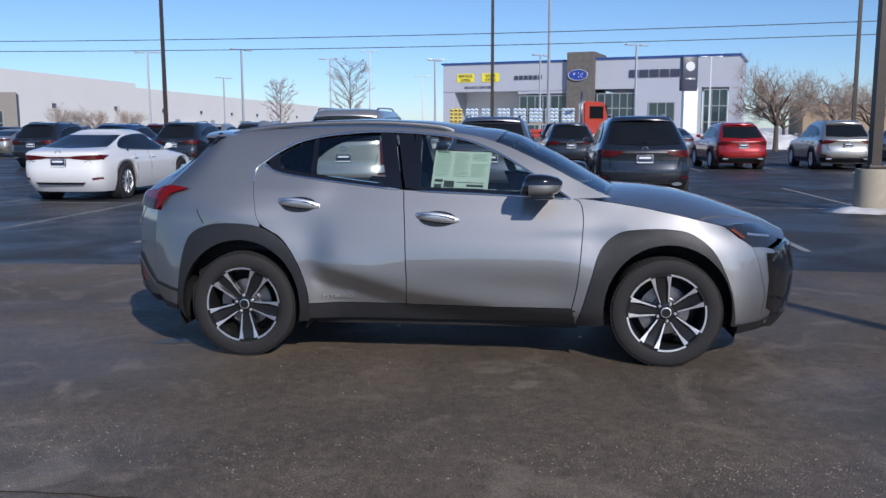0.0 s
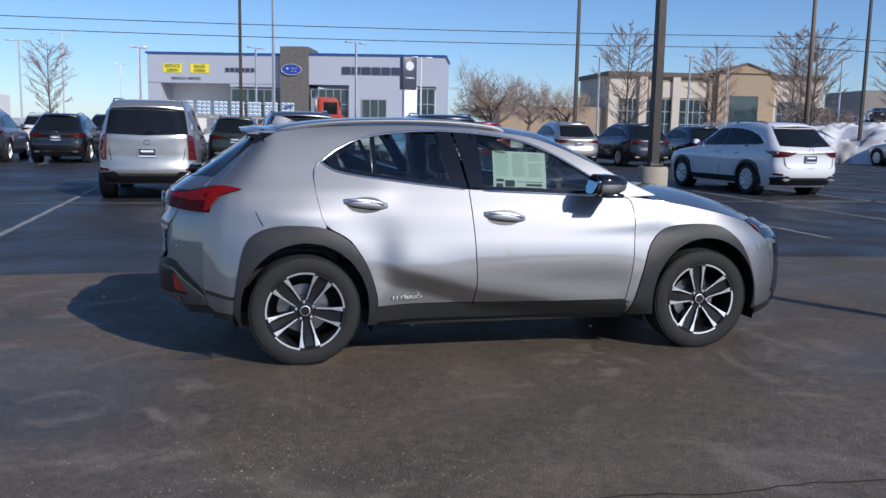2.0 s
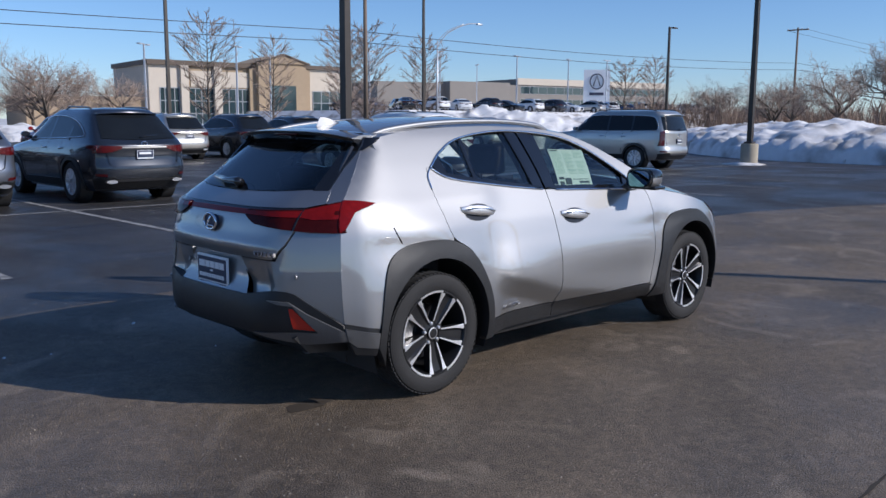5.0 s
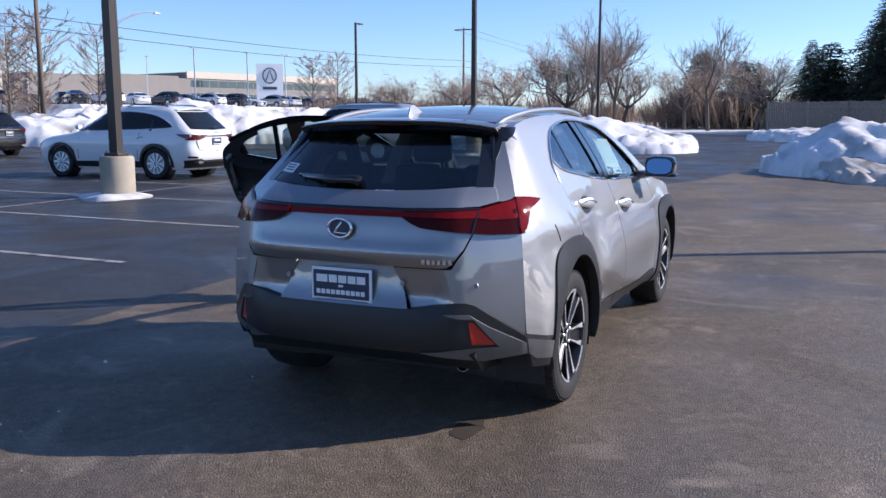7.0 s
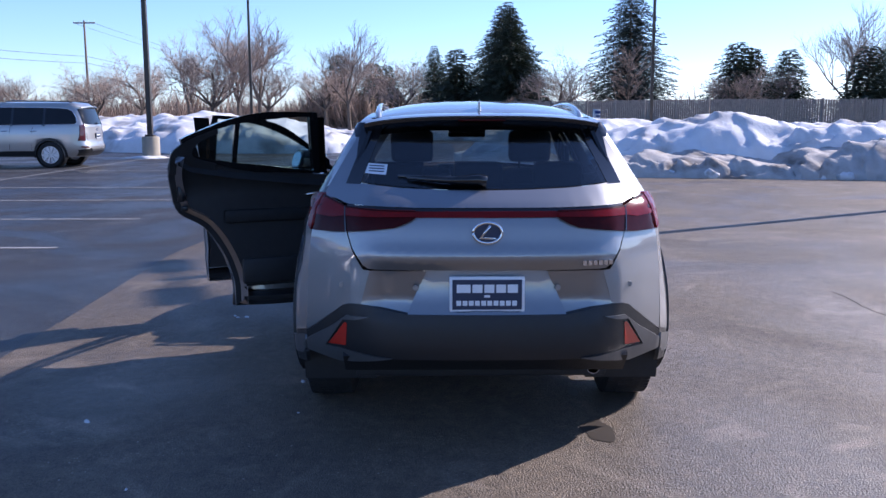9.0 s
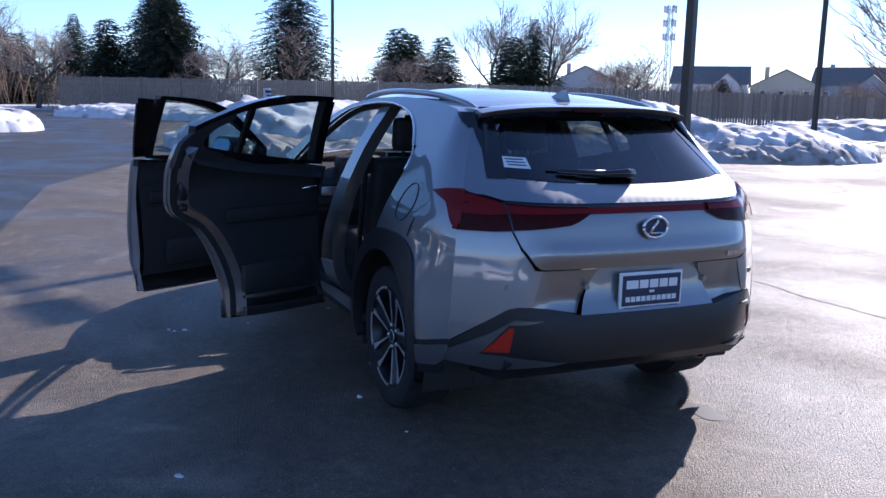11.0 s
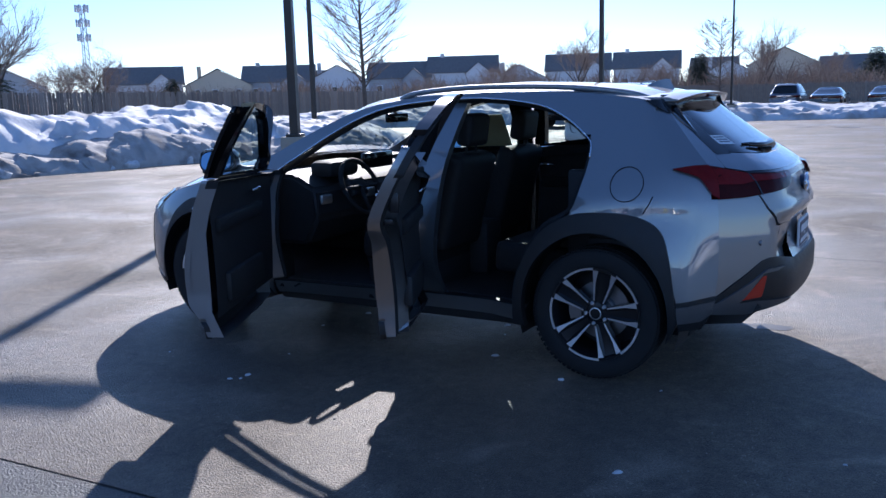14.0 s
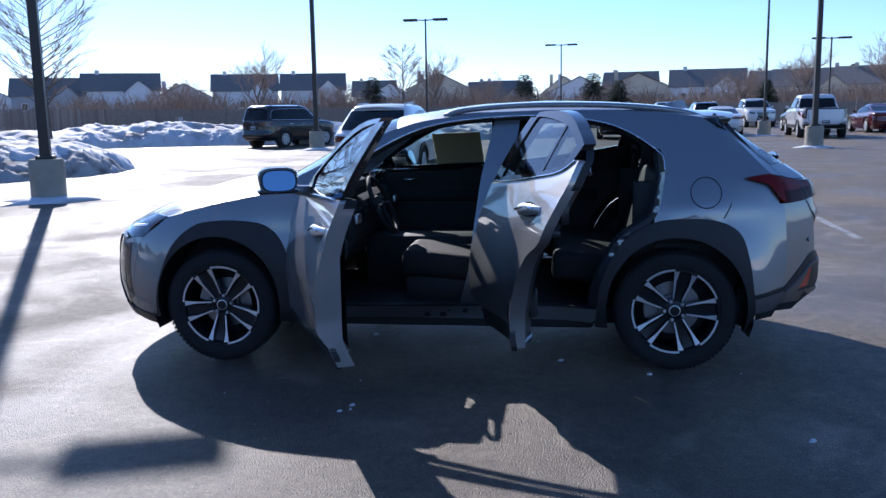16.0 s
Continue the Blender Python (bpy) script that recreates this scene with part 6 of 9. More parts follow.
def spruce(seed, height, radius, mat, label, taper=1.0):
    """A conifer: whorls of drooping boughs, each set with short needle sprays."""
    r = random.Random(seed)
    t = empty("spruce_tree")
    bm = bmesh.new()
    tube(bm, [(0, 0, 0), (0, 0, height * 0.97)], [0.035 * height * 0.6, 0.02], 8)
    part("trunk", bm, M["bark"], t)
    verts, faces = [], []
    lv = int(height * 3.6)
    for i in range(lv):
        u = i / lv
        z = 0.35 + (height - 0.4) * u
        R = radius * (1 - u) ** taper * r.uniform(0.78, 1.12) + 0.12
        nb = max(5, int(13 * (1 - u) + 5))
        for b in range(nb):
            a = 2 * math.pi * (b + r.random() * 0.7) / nb + i
            L = R * r.uniform(0.72, 1.12)
            ns = max(3, int(L / 0.14))
            for s_ in range(ns):
                f = (s_ + 0.6) / ns
                cx, cy = math.cos(a) * L * f, math.sin(a) * L * f
                cz = z - 0.32 * L * f * f + r.uniform(-0.08, 0.08) + 0.12 * L * f ** 3
                for side in (-1, 1):
                    w = 0.46 * (1.15 - 0.6 * f) * r.uniform(0.7, 1.3)
                    aa = a + side * r.uniform(0.5, 1.1)
                    tx, ty = cx + math.cos(aa) * w, cy + math.sin(aa) * w
                    tz = cz - r.uniform(-0.05, 0.16)
                    px, py_ = -math.sin(aa) * 0.085, math.cos(aa) * 0.085
                    k = len(verts)
                    verts += [(cx - px, cy - py_, cz), (cx + px, cy + py_, cz + 0.02), (tx + px * 0.5, ty + py_ * 0.5, tz), (tx - px * 0.4, ty - py_ * 0.4, tz + 0.05)]
                    faces.append((k, k + 1, k + 2, k + 3))
    me = bpy.data.meshes.new("crown")
    me.from_pydata(verts, [], faces)
    me.materials.append(mat)
    o = new("crown", me)
    o.parent = t
    return tagged(t, label, "tree", group="spruces")


big = spruce(2, 12.0, 6.4, M["needle"], "tall dark green spruce with drooping boughs", 0.85)
big.matrix_basis = pose(84.0, -7.0, 1.0)
blue = spruce(5, 12.0, 5.7, M["needle_blue"], "dense tall blue-green spruce tree", 0.62)
blue.matrix_basis = pose(75.0, -17.5, 1.0)
small = spruce(8, 6.0, 3.0, M["needle"], "small bushy dark conifer", 0.6)
small.matrix_basis = pose(63.9, -27.7, 0.8)
for x, y, turn, k in ((70.5, -6.2, 60, 0.85), (104, 0.5, 50, 0.8), (76.0, -5.8, 10, 0.92), (57.8, -33.1, 90, 0.62)):
    put(big, x, y, turn, k, 0.6)
for x, y, turn, k in ((74.5, -1.6, 0, 1.25), (98.6, 11.9, 0, 1.45), (101, 8.0, 50, 1.3), (95, 6.0, 90, 1.2), (60.5, -22.4, 0, 1.15), (56.0, -30.2, 70, 1.05), (61.5, -23.8, 120, 1.1), (3.5, -95, 0, 0.9), (20.5, -92, 40, 0.9), (-4, -88, 10, 0.85), (-18, -72, 60, 0.6), (-5.5, -70, 0, 0.62), (85.5, -2, 10, 1.1), (73, -66, 20, 0.7)):
    put(small, x, y, turn, k, 0.2)

# far woods and brush: thin stems by the thousand
def brush(name, spots, seed, label):
    r = random.Random(seed)
    verts, faces = [], []
    for x, y, rad, h, n in spots:
        for k in range(n):
            a, q = r.uniform(0, 2 * math.pi), rad * math.sqrt(r.random())
            bx, by = x + q * math.cos(a), y + q * math.sin(a)
            hh = h * r.uniform(0.45, 1.0) * (1 - 0.35 * q / rad)
            lx, ly = r.uniform(-0.35, 0.35) * hh, r.uniform(-0.35, 0.35) * hh
            w = 0.010 + 0.012 * r.random()
            px, py_ = -math.sin(a) * w, math.cos(a) * w
            i = len(verts)
            verts += [(bx - px, by - py_, 0), (bx + px, by + py_, 0), (bx + lx * 0.6, by + ly * 0.6, hh * 0.7), (bx + lx, by + ly, hh)]
            faces += [(i, i + 1, i + 2), (i, i + 2, i + 3)]
            for j in range(8):
                f = r.uniform(0.25, 0.95)
                mx, my, mz = bx + lx * f, by + ly * f, hh * f
                e = (mx + r.uniform(-0.25, 0.25) * hh, my + r.uniform(-0.25, 0.25) * hh, mz + r.uniform(0.02, 0.25) * hh)
                i = len(verts)
                verts += [(mx - px * 0.7, my - py_ * 0.7, mz), (mx + px * 0.7, my + py_ * 0.7, mz + 0.03), e]
                faces.append((i, i + 1, i + 2))
    me = bpy.data.meshes.new(name)
    me.from_pydata(verts, [], faces)
    me.materials.append(M["brush"])
    return tagged(new(name, me), label, "bushes", kind="stuff")


M["brush"] = material("brown_winter_brush", (0.30, 0.22, 0.165), rough=0.95, vary=0.3, scale=0.4, island=0.3)
rb = random.Random(21)
spots = [(rb.uniform(92, 125), rb.uniform(2, 72), rb.uniform(2, 5), rb.uniform(3.5, 6.5), 170) for _ in range(46)]
spots += [(rb.uniform(62, 82), rb.uniform(-46, 2), rb.uniform(1.5, 3), rb.uniform(2.5, 4.5), 90) for _ in range(10)]
brush("far_woods", spots, 5, "far belt of brown leafless woods")
spots = []
for k in range(60):
    u = k / 59
    x, y = 88 - 130 * u, -58 - 36 * math.sin(u * math.pi * 0.62)
    spots.append((x + rb.uniform(-4, 4), y + rb.uniform(-4, 8), rb.uniform(1.5, 4), rb.uniform(2.0, 5.2), 120))
for k in range(70):
    u = k / 69
    x, y = 72 - 112 * u, -62 - 22 * math.sin(u * math.pi * 0.62)
    spots.append((x + rb.uniform(-3, 3), y + rb.uniform(-5, 3), rb.uniform(2, 4.5), rb.uniform(2.0, 4.8), 120))
for k in range(110):
    u = k / 109
    x, y = 132 - 205 * u, -92 - 52 * math.sin(u * math.pi * 0.62)
    spots.append((x + rb.uniform(-4, 4), y + rb.uniform(-12, 10), rb.uniform(2, 5.5), rb.uniform(3.5, 7.0), 120))
brush("garden_brush", spots, 8, "brown leafless shrubs in back gardens")


# ---------------------------------------------------------------- loose things in front of the pale showroom
M["bag_white"] = material("white_salt_bags", (0.62, 0.66, 0.70), rough=0.5, vary=0.12, scale=3, island=0.1)
M["bag_blue"] = material("blue_print_on_bags", (0.12, 0.30, 0.52), rough=0.5, vary=0.2, scale=3)
M["bag_yellow"] = material("yellow_bags", (0.70, 0.55, 0.05), rough=0.5, vary=0.12, scale=3)
M["truck_red"] = car_paint("orange_red_truck", (0.42, 0.045, 0.022), rough=0.3)
M["timber"] = material("pallet_timber", (0.28, 0.21, 0.14), rough=0.9, vary=0.25, scale=6)


def bag_pallet(x, y, z, mat, band):
    p = empty("salt_pallet")
    bm = bmesh.new()
    box(bm, -0.6, 0.6, -0.5, 0.5, 0, 0.12)
    part("pallet", bm, M["timber"], p, smooth=False)
    for lv in range(4):
        for i in range(3):
            bm = bmesh.new()
            box(bm, -0.6 + 0.4 * i, -0.21 + 0.4 * i, -0.48, 0.48, 0.12 + 0.33 * lv, 0.43 + 0.33 * lv, 0.09)
            part("bag", bm, mat, p)
            bm = bmesh.new()
            box(bm, -0.53 + 0.4 * i, -0.28 + 0.4 * i, -0.495, -0.478, 0.20 + 0.33 * lv, 0.32 + 0.33 * lv)
            part("bag_print", bm, band, p, smooth=False)
    p.matrix_basis = pose(x, y, z, 0, 0, 4)
    return tagged(p, "shrink-wrapped pallet stacked with salt bags", "pallet", group="salt pallets")


rack = empty("display_rack")
bm = bmesh.new()
for k in range(6):
    box(bm, -6 + 2.3 * k, -5.8 + 2.3 * k, -0.5, 0.5, 0, 1.72)
box(bm, -6.2, 6.0, -0.6, 0.6, 1.72, 1.86)
part("frame", bm, M["mullion"], rack, smooth=False)
rack.matrix_basis = pose(-2.0, 76.5, 0, 0, 0, -3)
tagged(rack, "raised grey rack holding stacked pallets", "rack")
for k in range(8):
    bag_pallet(-7.3 + 1.5 * k, 76.75 - 0.075 * k, 1.86, M["bag_yellow"] if k == 0 else M["bag_white"], M["sign_dark"] if k == 0 else M["bag_blue"])
lorry = empty("lorry")
bm = bmesh.new()
prism(bm, [(-1.1, 0.9), (1.3, 0.9), (1.3, 1.75), (0.35, 1.9), (0.1, 2.95), (-1.1, 3.0)], "y", -1.0, 1.0)
bmesh.ops.bevel(bm, geom=bm.edges[:], offset=0.08, segments=2, affect="EDGES")
part("cab", bm, M["truck_red"], lorry)
for sg in (-1, 1):
    bm = bmesh.new()
    box(bm, -0.75, 0.05, sg * 1.0 - 0.02, sg * 1.0 + 0.02, 2.0, 2.7)
    part("window", bm, M["dark_window"], lorry, smooth=False)
    for wx in (-3.0, 0.75):
        bm = bmesh.new()
        lathe(bm, [(0, -0.14), (0.46, -0.14), (0.5, 0.0), (0.46, 0.14), (0, 0.14)], sides=20, centre=(wx, sg * 0.9, 0.5))
        part("wheel", bm, M["rubber"], lorry)
bm = bmesh.new()
box(bm, 0.15, 0.30, -0.85, 0.85, 1.95, 2.75)
part("windscreen", bm, M["dark_window"], lorry, smooth=False)
bm = bmesh.new()
box(bm, -4.6, -1.2, -1.0, 1.0, 0.85, 1.15, 0.03)
box(bm, -4.6, -1.3, -1.05, 1.05, 1.15, 1.38, 0.03)
part("flat_bed", bm, M["truck_red"], lorry)
bm = bmesh.new()
tube(bm, [(-1.2, -0.9, 1.0), (-1.2, -0.9, 3.5)], 0.07, 8)
part("exhaust_stack", bm, M["steel"], lorry)
lorry.matrix_basis = pose(4.1, 46.5, 0, 0, 0, 6)
tagged(lorry, "orange-red flatbed lorry with a tall exhaust stack", "lorry")

# blue and white notice boards on the fence
for x, y, z, a in ((58.6, -11.8, 1.55, -52), (23.6, -47.4, 1.0, -49)):
    nb = empty("notice_board")
    bm = bmesh.new()
    box(bm, -0.8, 0.8, -0.09, -0.05, -0.35, 0.35)
    part("board", bm, M["white"], nb, smooth=False)
    bm = bmesh.new()
    box(bm, -0.65, 0.65, -0.10, -0.088, 0.02, 0.22)
    box(bm, -0.5, 0.5, -0.10, -0.088, -0.22, -0.10)
    part("print", bm, M["blue_cap"], nb, smooth=False)
    nb.matrix_basis = pose(x, y, z, 0, 0, a)
    tagged(nb, "white notice board with blue print on the fence", "sign")


# ---------------------------------------------------------------- grit, cracks and damp marks on the lane
def grit(name, n, seed, area, size, label, mat):
    r = random.Random(seed)
    verts, faces = [], []
    k = 0
    while k < n:
        x, y = r.uniform(*area[:2]), r.uniform(*area[2:])
        d = noise.noise(Vector((x * 0.8, y * 0.8, seed)))
        if d < r.uniform(-0.1, 0.6):
            continue
        k += 1
        s = size * r.uniform(0.4, 1.3)
        a = r.uniform(0, 3)
        i = len(verts)
        for q in range(4):
            verts.append((x + s * math.cos(a + q * 1.57) * r.uniform(0.6, 1), y + s * math.sin(a + q * 1.57) * r.uniform(0.6, 1), 0.0))
        verts.append((x, y, s * r.uniform(0.5, 0.9)))
        faces += [(i, i + 1, i + 4), (i + 1, i + 2, i + 4), (i + 2, i + 3, i + 4), (i + 3, i, i + 4)]
    me = bpy.data.meshes.new(name)
    me.from_pydata(verts, [], faces)
    me.materials.append(mat)
    return tagged(new(name, me), label, "grit", kind="stuff")


M["grit"] = material("pale_limestone_grit", (0.24, 0.21, 0.175), rough=0.9, vary=0.2, scale=20, island=0.4)
grit("road_grit", 1700, 4, (-6, 6, -5.6, -0.9), 0.0065, "pale loose grit scattered on the asphalt", M["grit"])
grit("road_grit", 900, 6, (-6, 6, 0.9, 6), 0.0065, "pale loose grit scattered on the asphalt", M["grit"])
grit("road_grit", 500, 7, (-5, -2, -3, 3), 0.006, "pale loose grit scattered on the asphalt", M["grit"])
M["pale_grit"] = material("pale_dry_grit", (0.21, 0.185, 0.155), rough=0.9, vary=0.2, scale=20, island=0.4)


def grit_patch(spots, seed):
    """Drifts of dry grit, thick in the middle and thinning out."""
    r = random.Random(seed)
    verts, faces = [], []
    for cx, cy, sx, sy, n in spots:
        for k in range(n // 2):
            x, y, s = cx + r.gauss(0, 1.5 * sx), cy + r.gauss(0, 2.2 * sy), 0.0042 * r.uniform(0.4, 1.5)
            a, i = r.uniform(0, 3), len(verts)
            verts += [(x + s * math.cos(a + q * 1.57), y + s * math.sin(a + q * 1.57), 0.0) for q in range(4)] + [(x, y, s * r.uniform(0.4, 0.8))]
            faces += [(i, i + 1, i + 4), (i + 1, i + 2, i + 4), (i + 2, i + 3, i + 4), (i + 3, i, i + 4)]
    me = bpy.data.meshes.new("grit_drift")
    me.from_pydata(verts, [], faces)
    me.materials.append(M["pale_grit"])
    return tagged(new("grit_drift", me), "pale dry grit drifted on brown asphalt", "grit", kind="stuff")


grit_patch(((-1.5, -2.45, 0.28, 0.06, 420), (-0.7, -2.6, 0.22, 0.05, 260), (0.3, -2.3, 0.25, 0.05, 300), (1.1, -2.5, 0.20, 0.06, 500), (1.6, -2.38, 0.18, 0.05, 420), (2.0, -2.62, 0.22, 0.06, 420),
            (2.7, -2.5, 0.3, 0.06, 380), (-2.4, -2.7, 0.35, 0.08, 300), (0.5, 3.6, 0.5, 0.15, 420), (-1.2, 3.9, 0.5, 0.12, 380), (-3.2, 2.6, 0.4, 0.2, 300), (-4.4, -0.8, 0.3, 0.3, 350), (-4.2, 1.2, 0.3, 0.3, 300)), 12)
M["crack"] = material("dark_open_crack", (0.030, 0.025, 0.020), rough=1.0, vary=0.3, scale=30)
M["ice"] = material("dirty_ice_flake", (0.6, 0.63, 0.66), rough=0.25, vary=0.2, scale=20)


def crack(pts, w):
    bm = bmesh.new()
    line = smoothcurve([(x, y, 0) for x, y in pts], 22)
    rows = []
    for i, p in enumerate(line):
        d = line[min(i + 1, len(line) - 1)] - line[max(i - 1, 0)]
        n = Vector((-d.y, d.x, 0)).normalized()
        o = 0.05 * noise.noise(Vector((p.x * 2.2, p.y * 2.2, 7))) + 0.02 * noise.noise(Vector((p.x * 9, p.y * 9, 3)))
        k = w * (0.45 + 0.8 * abs(noise.noise(Vector((p.x * 4, p.y * 4, 1)))))
        rows.append((bm.verts.new(p + n * (o + k) + Vector((0, 0, 0.002))), bm.verts.new(p + n * (o - k) + Vector((0, 0, 0.002)))))
    for a, b in zip(rows, rows[1:]):
        bm.faces.new((a[0], a[1], b[1], b[0]))
    return tagged(part("asphalt_crack", bm, M["crack"], smooth=False), "dark crack running across the worn asphalt", "crack", kind="structure")


CRACK_LINE = [(-2.9, -3.0), (-1.6, -3.0), (-0.4, -2.98), (0.3, -3.03), (1.2, -3.02)]
crack(CRACK_LINE, 0.011)
M["damp"] = material("oily_damp_mark", (0.058, 0.049, 0.040), rough=0.45, vary=0.3, scale=8)
for x, y, r0, seed in ((-1.94, -0.53, 0.13, 1), (-1.39, -0.50, 0.05, 2)):
    bm = bmesh.new()
    rr = random.Random(seed)
    lob = [1 + 0.16 * math.sin(2 * a + seed) + 0.08 * math.sin(5 * a + 2 * seed) for a in np.linspace(0, 2 * math.pi, 37)[:-1]]
    vs = [bm.verts.new((x + r0 * q * math.cos(a), y + 0.6 * r0 * q * math.sin(a), 0.0025)) for q, a in zip(lob, np.linspace(0, 2 * math.pi, 37)[:-1])]
    bm.faces.new(vs)
    tagged(part("damp_mark", bm, M["damp"], smooth=False), "small dark damp mark on the asphalt", "stain", kind="structure")
rr = random.Random(77)
for k in range(16):
    x, y = rr.uniform(-2.9, 1.5), rr.uniform(-0.2, 2.2)
    s = rr.uniform(0.008, 0.024)
    bm = bmesh.new()
    loft(bm, [[(s * math.cos(a) * rr.uniform(0.7, 1.2), 0.6 * s * math.sin(a), 0) for a in np.linspace(0, 6.28, 8)[:-1]], [(0.6 * s * math.cos(a), 0.36 * s * math.sin(a), s * 0.4) for a in np.linspace(0, 6.28, 8)[:-1]]])
    o = part("ice_flake", bm, M["ice"], smooth=False)
    o.matrix_basis = pose(x, y, 0, 0, 0, rr.uniform(0, 90))
    tagged(o, "small flake of dirty ice on the asphalt", "ice", group="ice flakes")


# ---------------------------------------------------------------- the silver car: shape

S_Z = [0.14, 0.18, 0.25, 0.33, 0.40, 0.46, 0.55, 0.65, 0.75, 0.85, 0.92, 1.00, 1.06, 1.15, 1.25, 1.35, 1.42, 1.48]
S_Y = [0.76, 0.80, 0.838, 0.850, 0.854, 0.855, 0.854, 0.851, 0.846, 0.837, 0.827, 0.807, 0.786, 0.736, 0.678, 0.617, 0.572, 0.522]
R_Z = [0.16, 0.22, 0.30, 0.38, 0.46, 0.58, 0.62, 0.66, 0.78, 0.80, 0.85, 0.90, 1.00, 1.06, 1.10, 1.14, 1.25, 1.38, 1.48]
R_X = [-1.86, -1.97, -2.10, -2.19, -2.215, -2.215, -2.195, -2.17, -2.168, -2.174, -2.205, -2.176, -2.155, -2.12, -2.05, -1.985, -1.82, -1.635, -1.55]
F_Z = [0.16, 0.22, 0.30, 0.42, 0.55, 0.70, 0.76, 0.82, 0.90, 1.0]
F_X = [2.06, 2.13, 2.18, 2.215, 2.22, 2.20, 2.16, 2.06, 1.86, 1.7]


# the tail's corners, without the folds of its middle
C_Z = [0.16, 0.22, 0.30, 0.38, 0.46, 0.58, 0.72, 0.86, 0.96, 1.02, 1.06, 1.10, 1.14, 1.25, 1.38, 1.48]
C_X = [-1.86, -1.97, -2.08, -2.15, -2.185, -2.200, -2.200, -2.185, -2.165, -2.145, -2.115, -2.05, -1.985, -1.82, -1.635, -1.55]


def rear_mid(z):
    return soft(z, R_Z, R_X, 0.012 + 0.022 * min(1.0, max(0.0, (z - 0.94) / 0.06)))


def rear_end(z):
    return soft(z, C_Z, C_X, 0.030)


def front_end(z):
    return soft(z, F_Z, F_X)


# how the tail narrows: along its length, and the share of the half width left there
TAIL_T = [0.0, 0.15, 0.30, 0.45, 0.60, 0.75, 0.90, 0.945, 0.97, 0.985, 0.9925, 0.998, 1.0]
TAIL_R = [1.0, 0.998, 0.992, 0.975, 0.930, 0.800, 0.660, 0.570, 0.470, 0.360, 0.250, 0.120, 0.0]


def crease(x):
    return interp(x, [-0.95, -0.75, -0.55, -0.26, 0.23, 0.72, 0.95], [0.67, 0.585, 0.532, 0.445, 0.368, 0.322, 0.305])


def half(x, z):
    """Half the car's width at a length and height, before its ends are rounded."""
    w = soft(z, S_Z, S_Y, 0.02)
    inside = 1 / (1 + math.exp(-(x + 0.80) / 0.045)) * 1 / (1 + math.exp((x - 0.86) / 0.05))
    d = z - crease(x)
    ridge = 0.020 * math.exp(-(d / 0.13) ** 2) if d > 0 else 0.020 - 0.52 * min(0.11, -d)
    w += inside * ridge
    # the doors bulge below their middle and tuck in under the windows
    w += inside * (0.042 * math.exp(-((z - 0.64) / 0.19) ** 2) - 0.014 * math.exp(-((z - 1.05) / 0.10) ** 2))
    for cx in (-1.32, 1.32):
        r = math.hypot(x - cx, z - 0.36)
        flare = math.exp(-((r - 0.40) / 0.17) ** 2) if r > 0.40 else 1.0
        w += 0.040 * flare * (1 if z < 0.95 else math.exp(-((z - 0.95) / 0.08) ** 2))
    # haunch over the rear wheel, falling away sharply below its fold
    fold = z - (0.925 - 0.03 * (x + 1.45))
    w += 0.020 * math.exp(-((x + 1.45) / 0.30) ** 2) * math.exp(-(fold / (0.11 if fold > 0 else 0.060)) ** 2)
    # shoulder line of the front door and wing
    up = z - (0.845 + 0.05 * (x - 0.8))
    w += 0.010 * math.exp(-((x - 0.95) / 0.42) ** 2) * math.exp(-(up / (0.09 if up > 0 else 0.035)) ** 2)
    return w


def side_y(x, z):
    w = half(x, z)
    if x < -1.5:
        t = min(0.9995, max(0.0, (x + 1.5) / (rear_end(z) + 1.5)))
        w *= interp(t, TAIL_T, TAIL_R)
    if x > 1.2:
        t = min(0.9995, max(0.0, (x - 1.2) / (front_end(z) - 1.2)))
        w *= (1 - t ** 4) ** (1 / 2.2)
    return w


def rear_x(y, z):
    r = min(1.0, abs(y) / half(-1.95, z))
    k = min(1.0, max(0.0, (abs(y) - 0.42) / 0.18))
    k = k * k * (3 - 2 * k)
    return -1.5 + (rear_mid(z) * (1 - k) + rear_end(z) * k + 1.5) * interp(r, TAIL_R[::-1], TAIL_T[::-1])


def front_x(y, z):
    r = min(0.9995, abs(y) / half(1.9, z))
    return 1.2 + (front_end(z) - 1.2) * (1 - r ** 2.2) ** 0.25


def seam(z):
    """The fold where side and rear panels meet, along the car and across it."""
    return -1.5 + (rear_end(z) + 1.5) * 0.60, 0.930 * half(-1.95, z)


def glass_edge(z):
    """Half the width of the black glazed area of the tailgate."""
    return interp(z, [1.10, 1.16, 1.38, 1.44], [0.625, 0.605, 0.530, 0.505])


ROOF_X = [-1.70, -1.62, -1.44, -1.20, -0.96, -0.61, -0.19, 0.15, 0.34, 0.60, 0.80, 1.0]
ROOF_C = [1.405, 1.425, 1.462, 1.49, 1.508, 1.520, 1.505, 1.462, 1.418, 1.285, 1.165, 1.05]
EDGE_X = [-1.70, -1.62, -1.44, -1.20, -0.96, -0.61, -0.19, 0.15, 0.34, 0.60, 0.80, 1.0]
EDGE_Z = [1.345, 1.375, 1.415, 1.442, 1.455, 1.462, 1.450, 1.405, 1.345, 1.225, 1.12, 1.025]


def roof_mid(x):
    return soft(x, ROOF_X, ROOF_C, 0.05)


def roof_edge(x):
    return soft(x, EDGE_X, EDGE_Z, 0.05)


def side_place(s, off=0.0):
    return lambda x, z: Vector((x, s * (side_y(x, z) + off), z))


def rear_place(off=0.0):
    return lambda y, z: Vector((rear_x(y, z) - off, y, z))


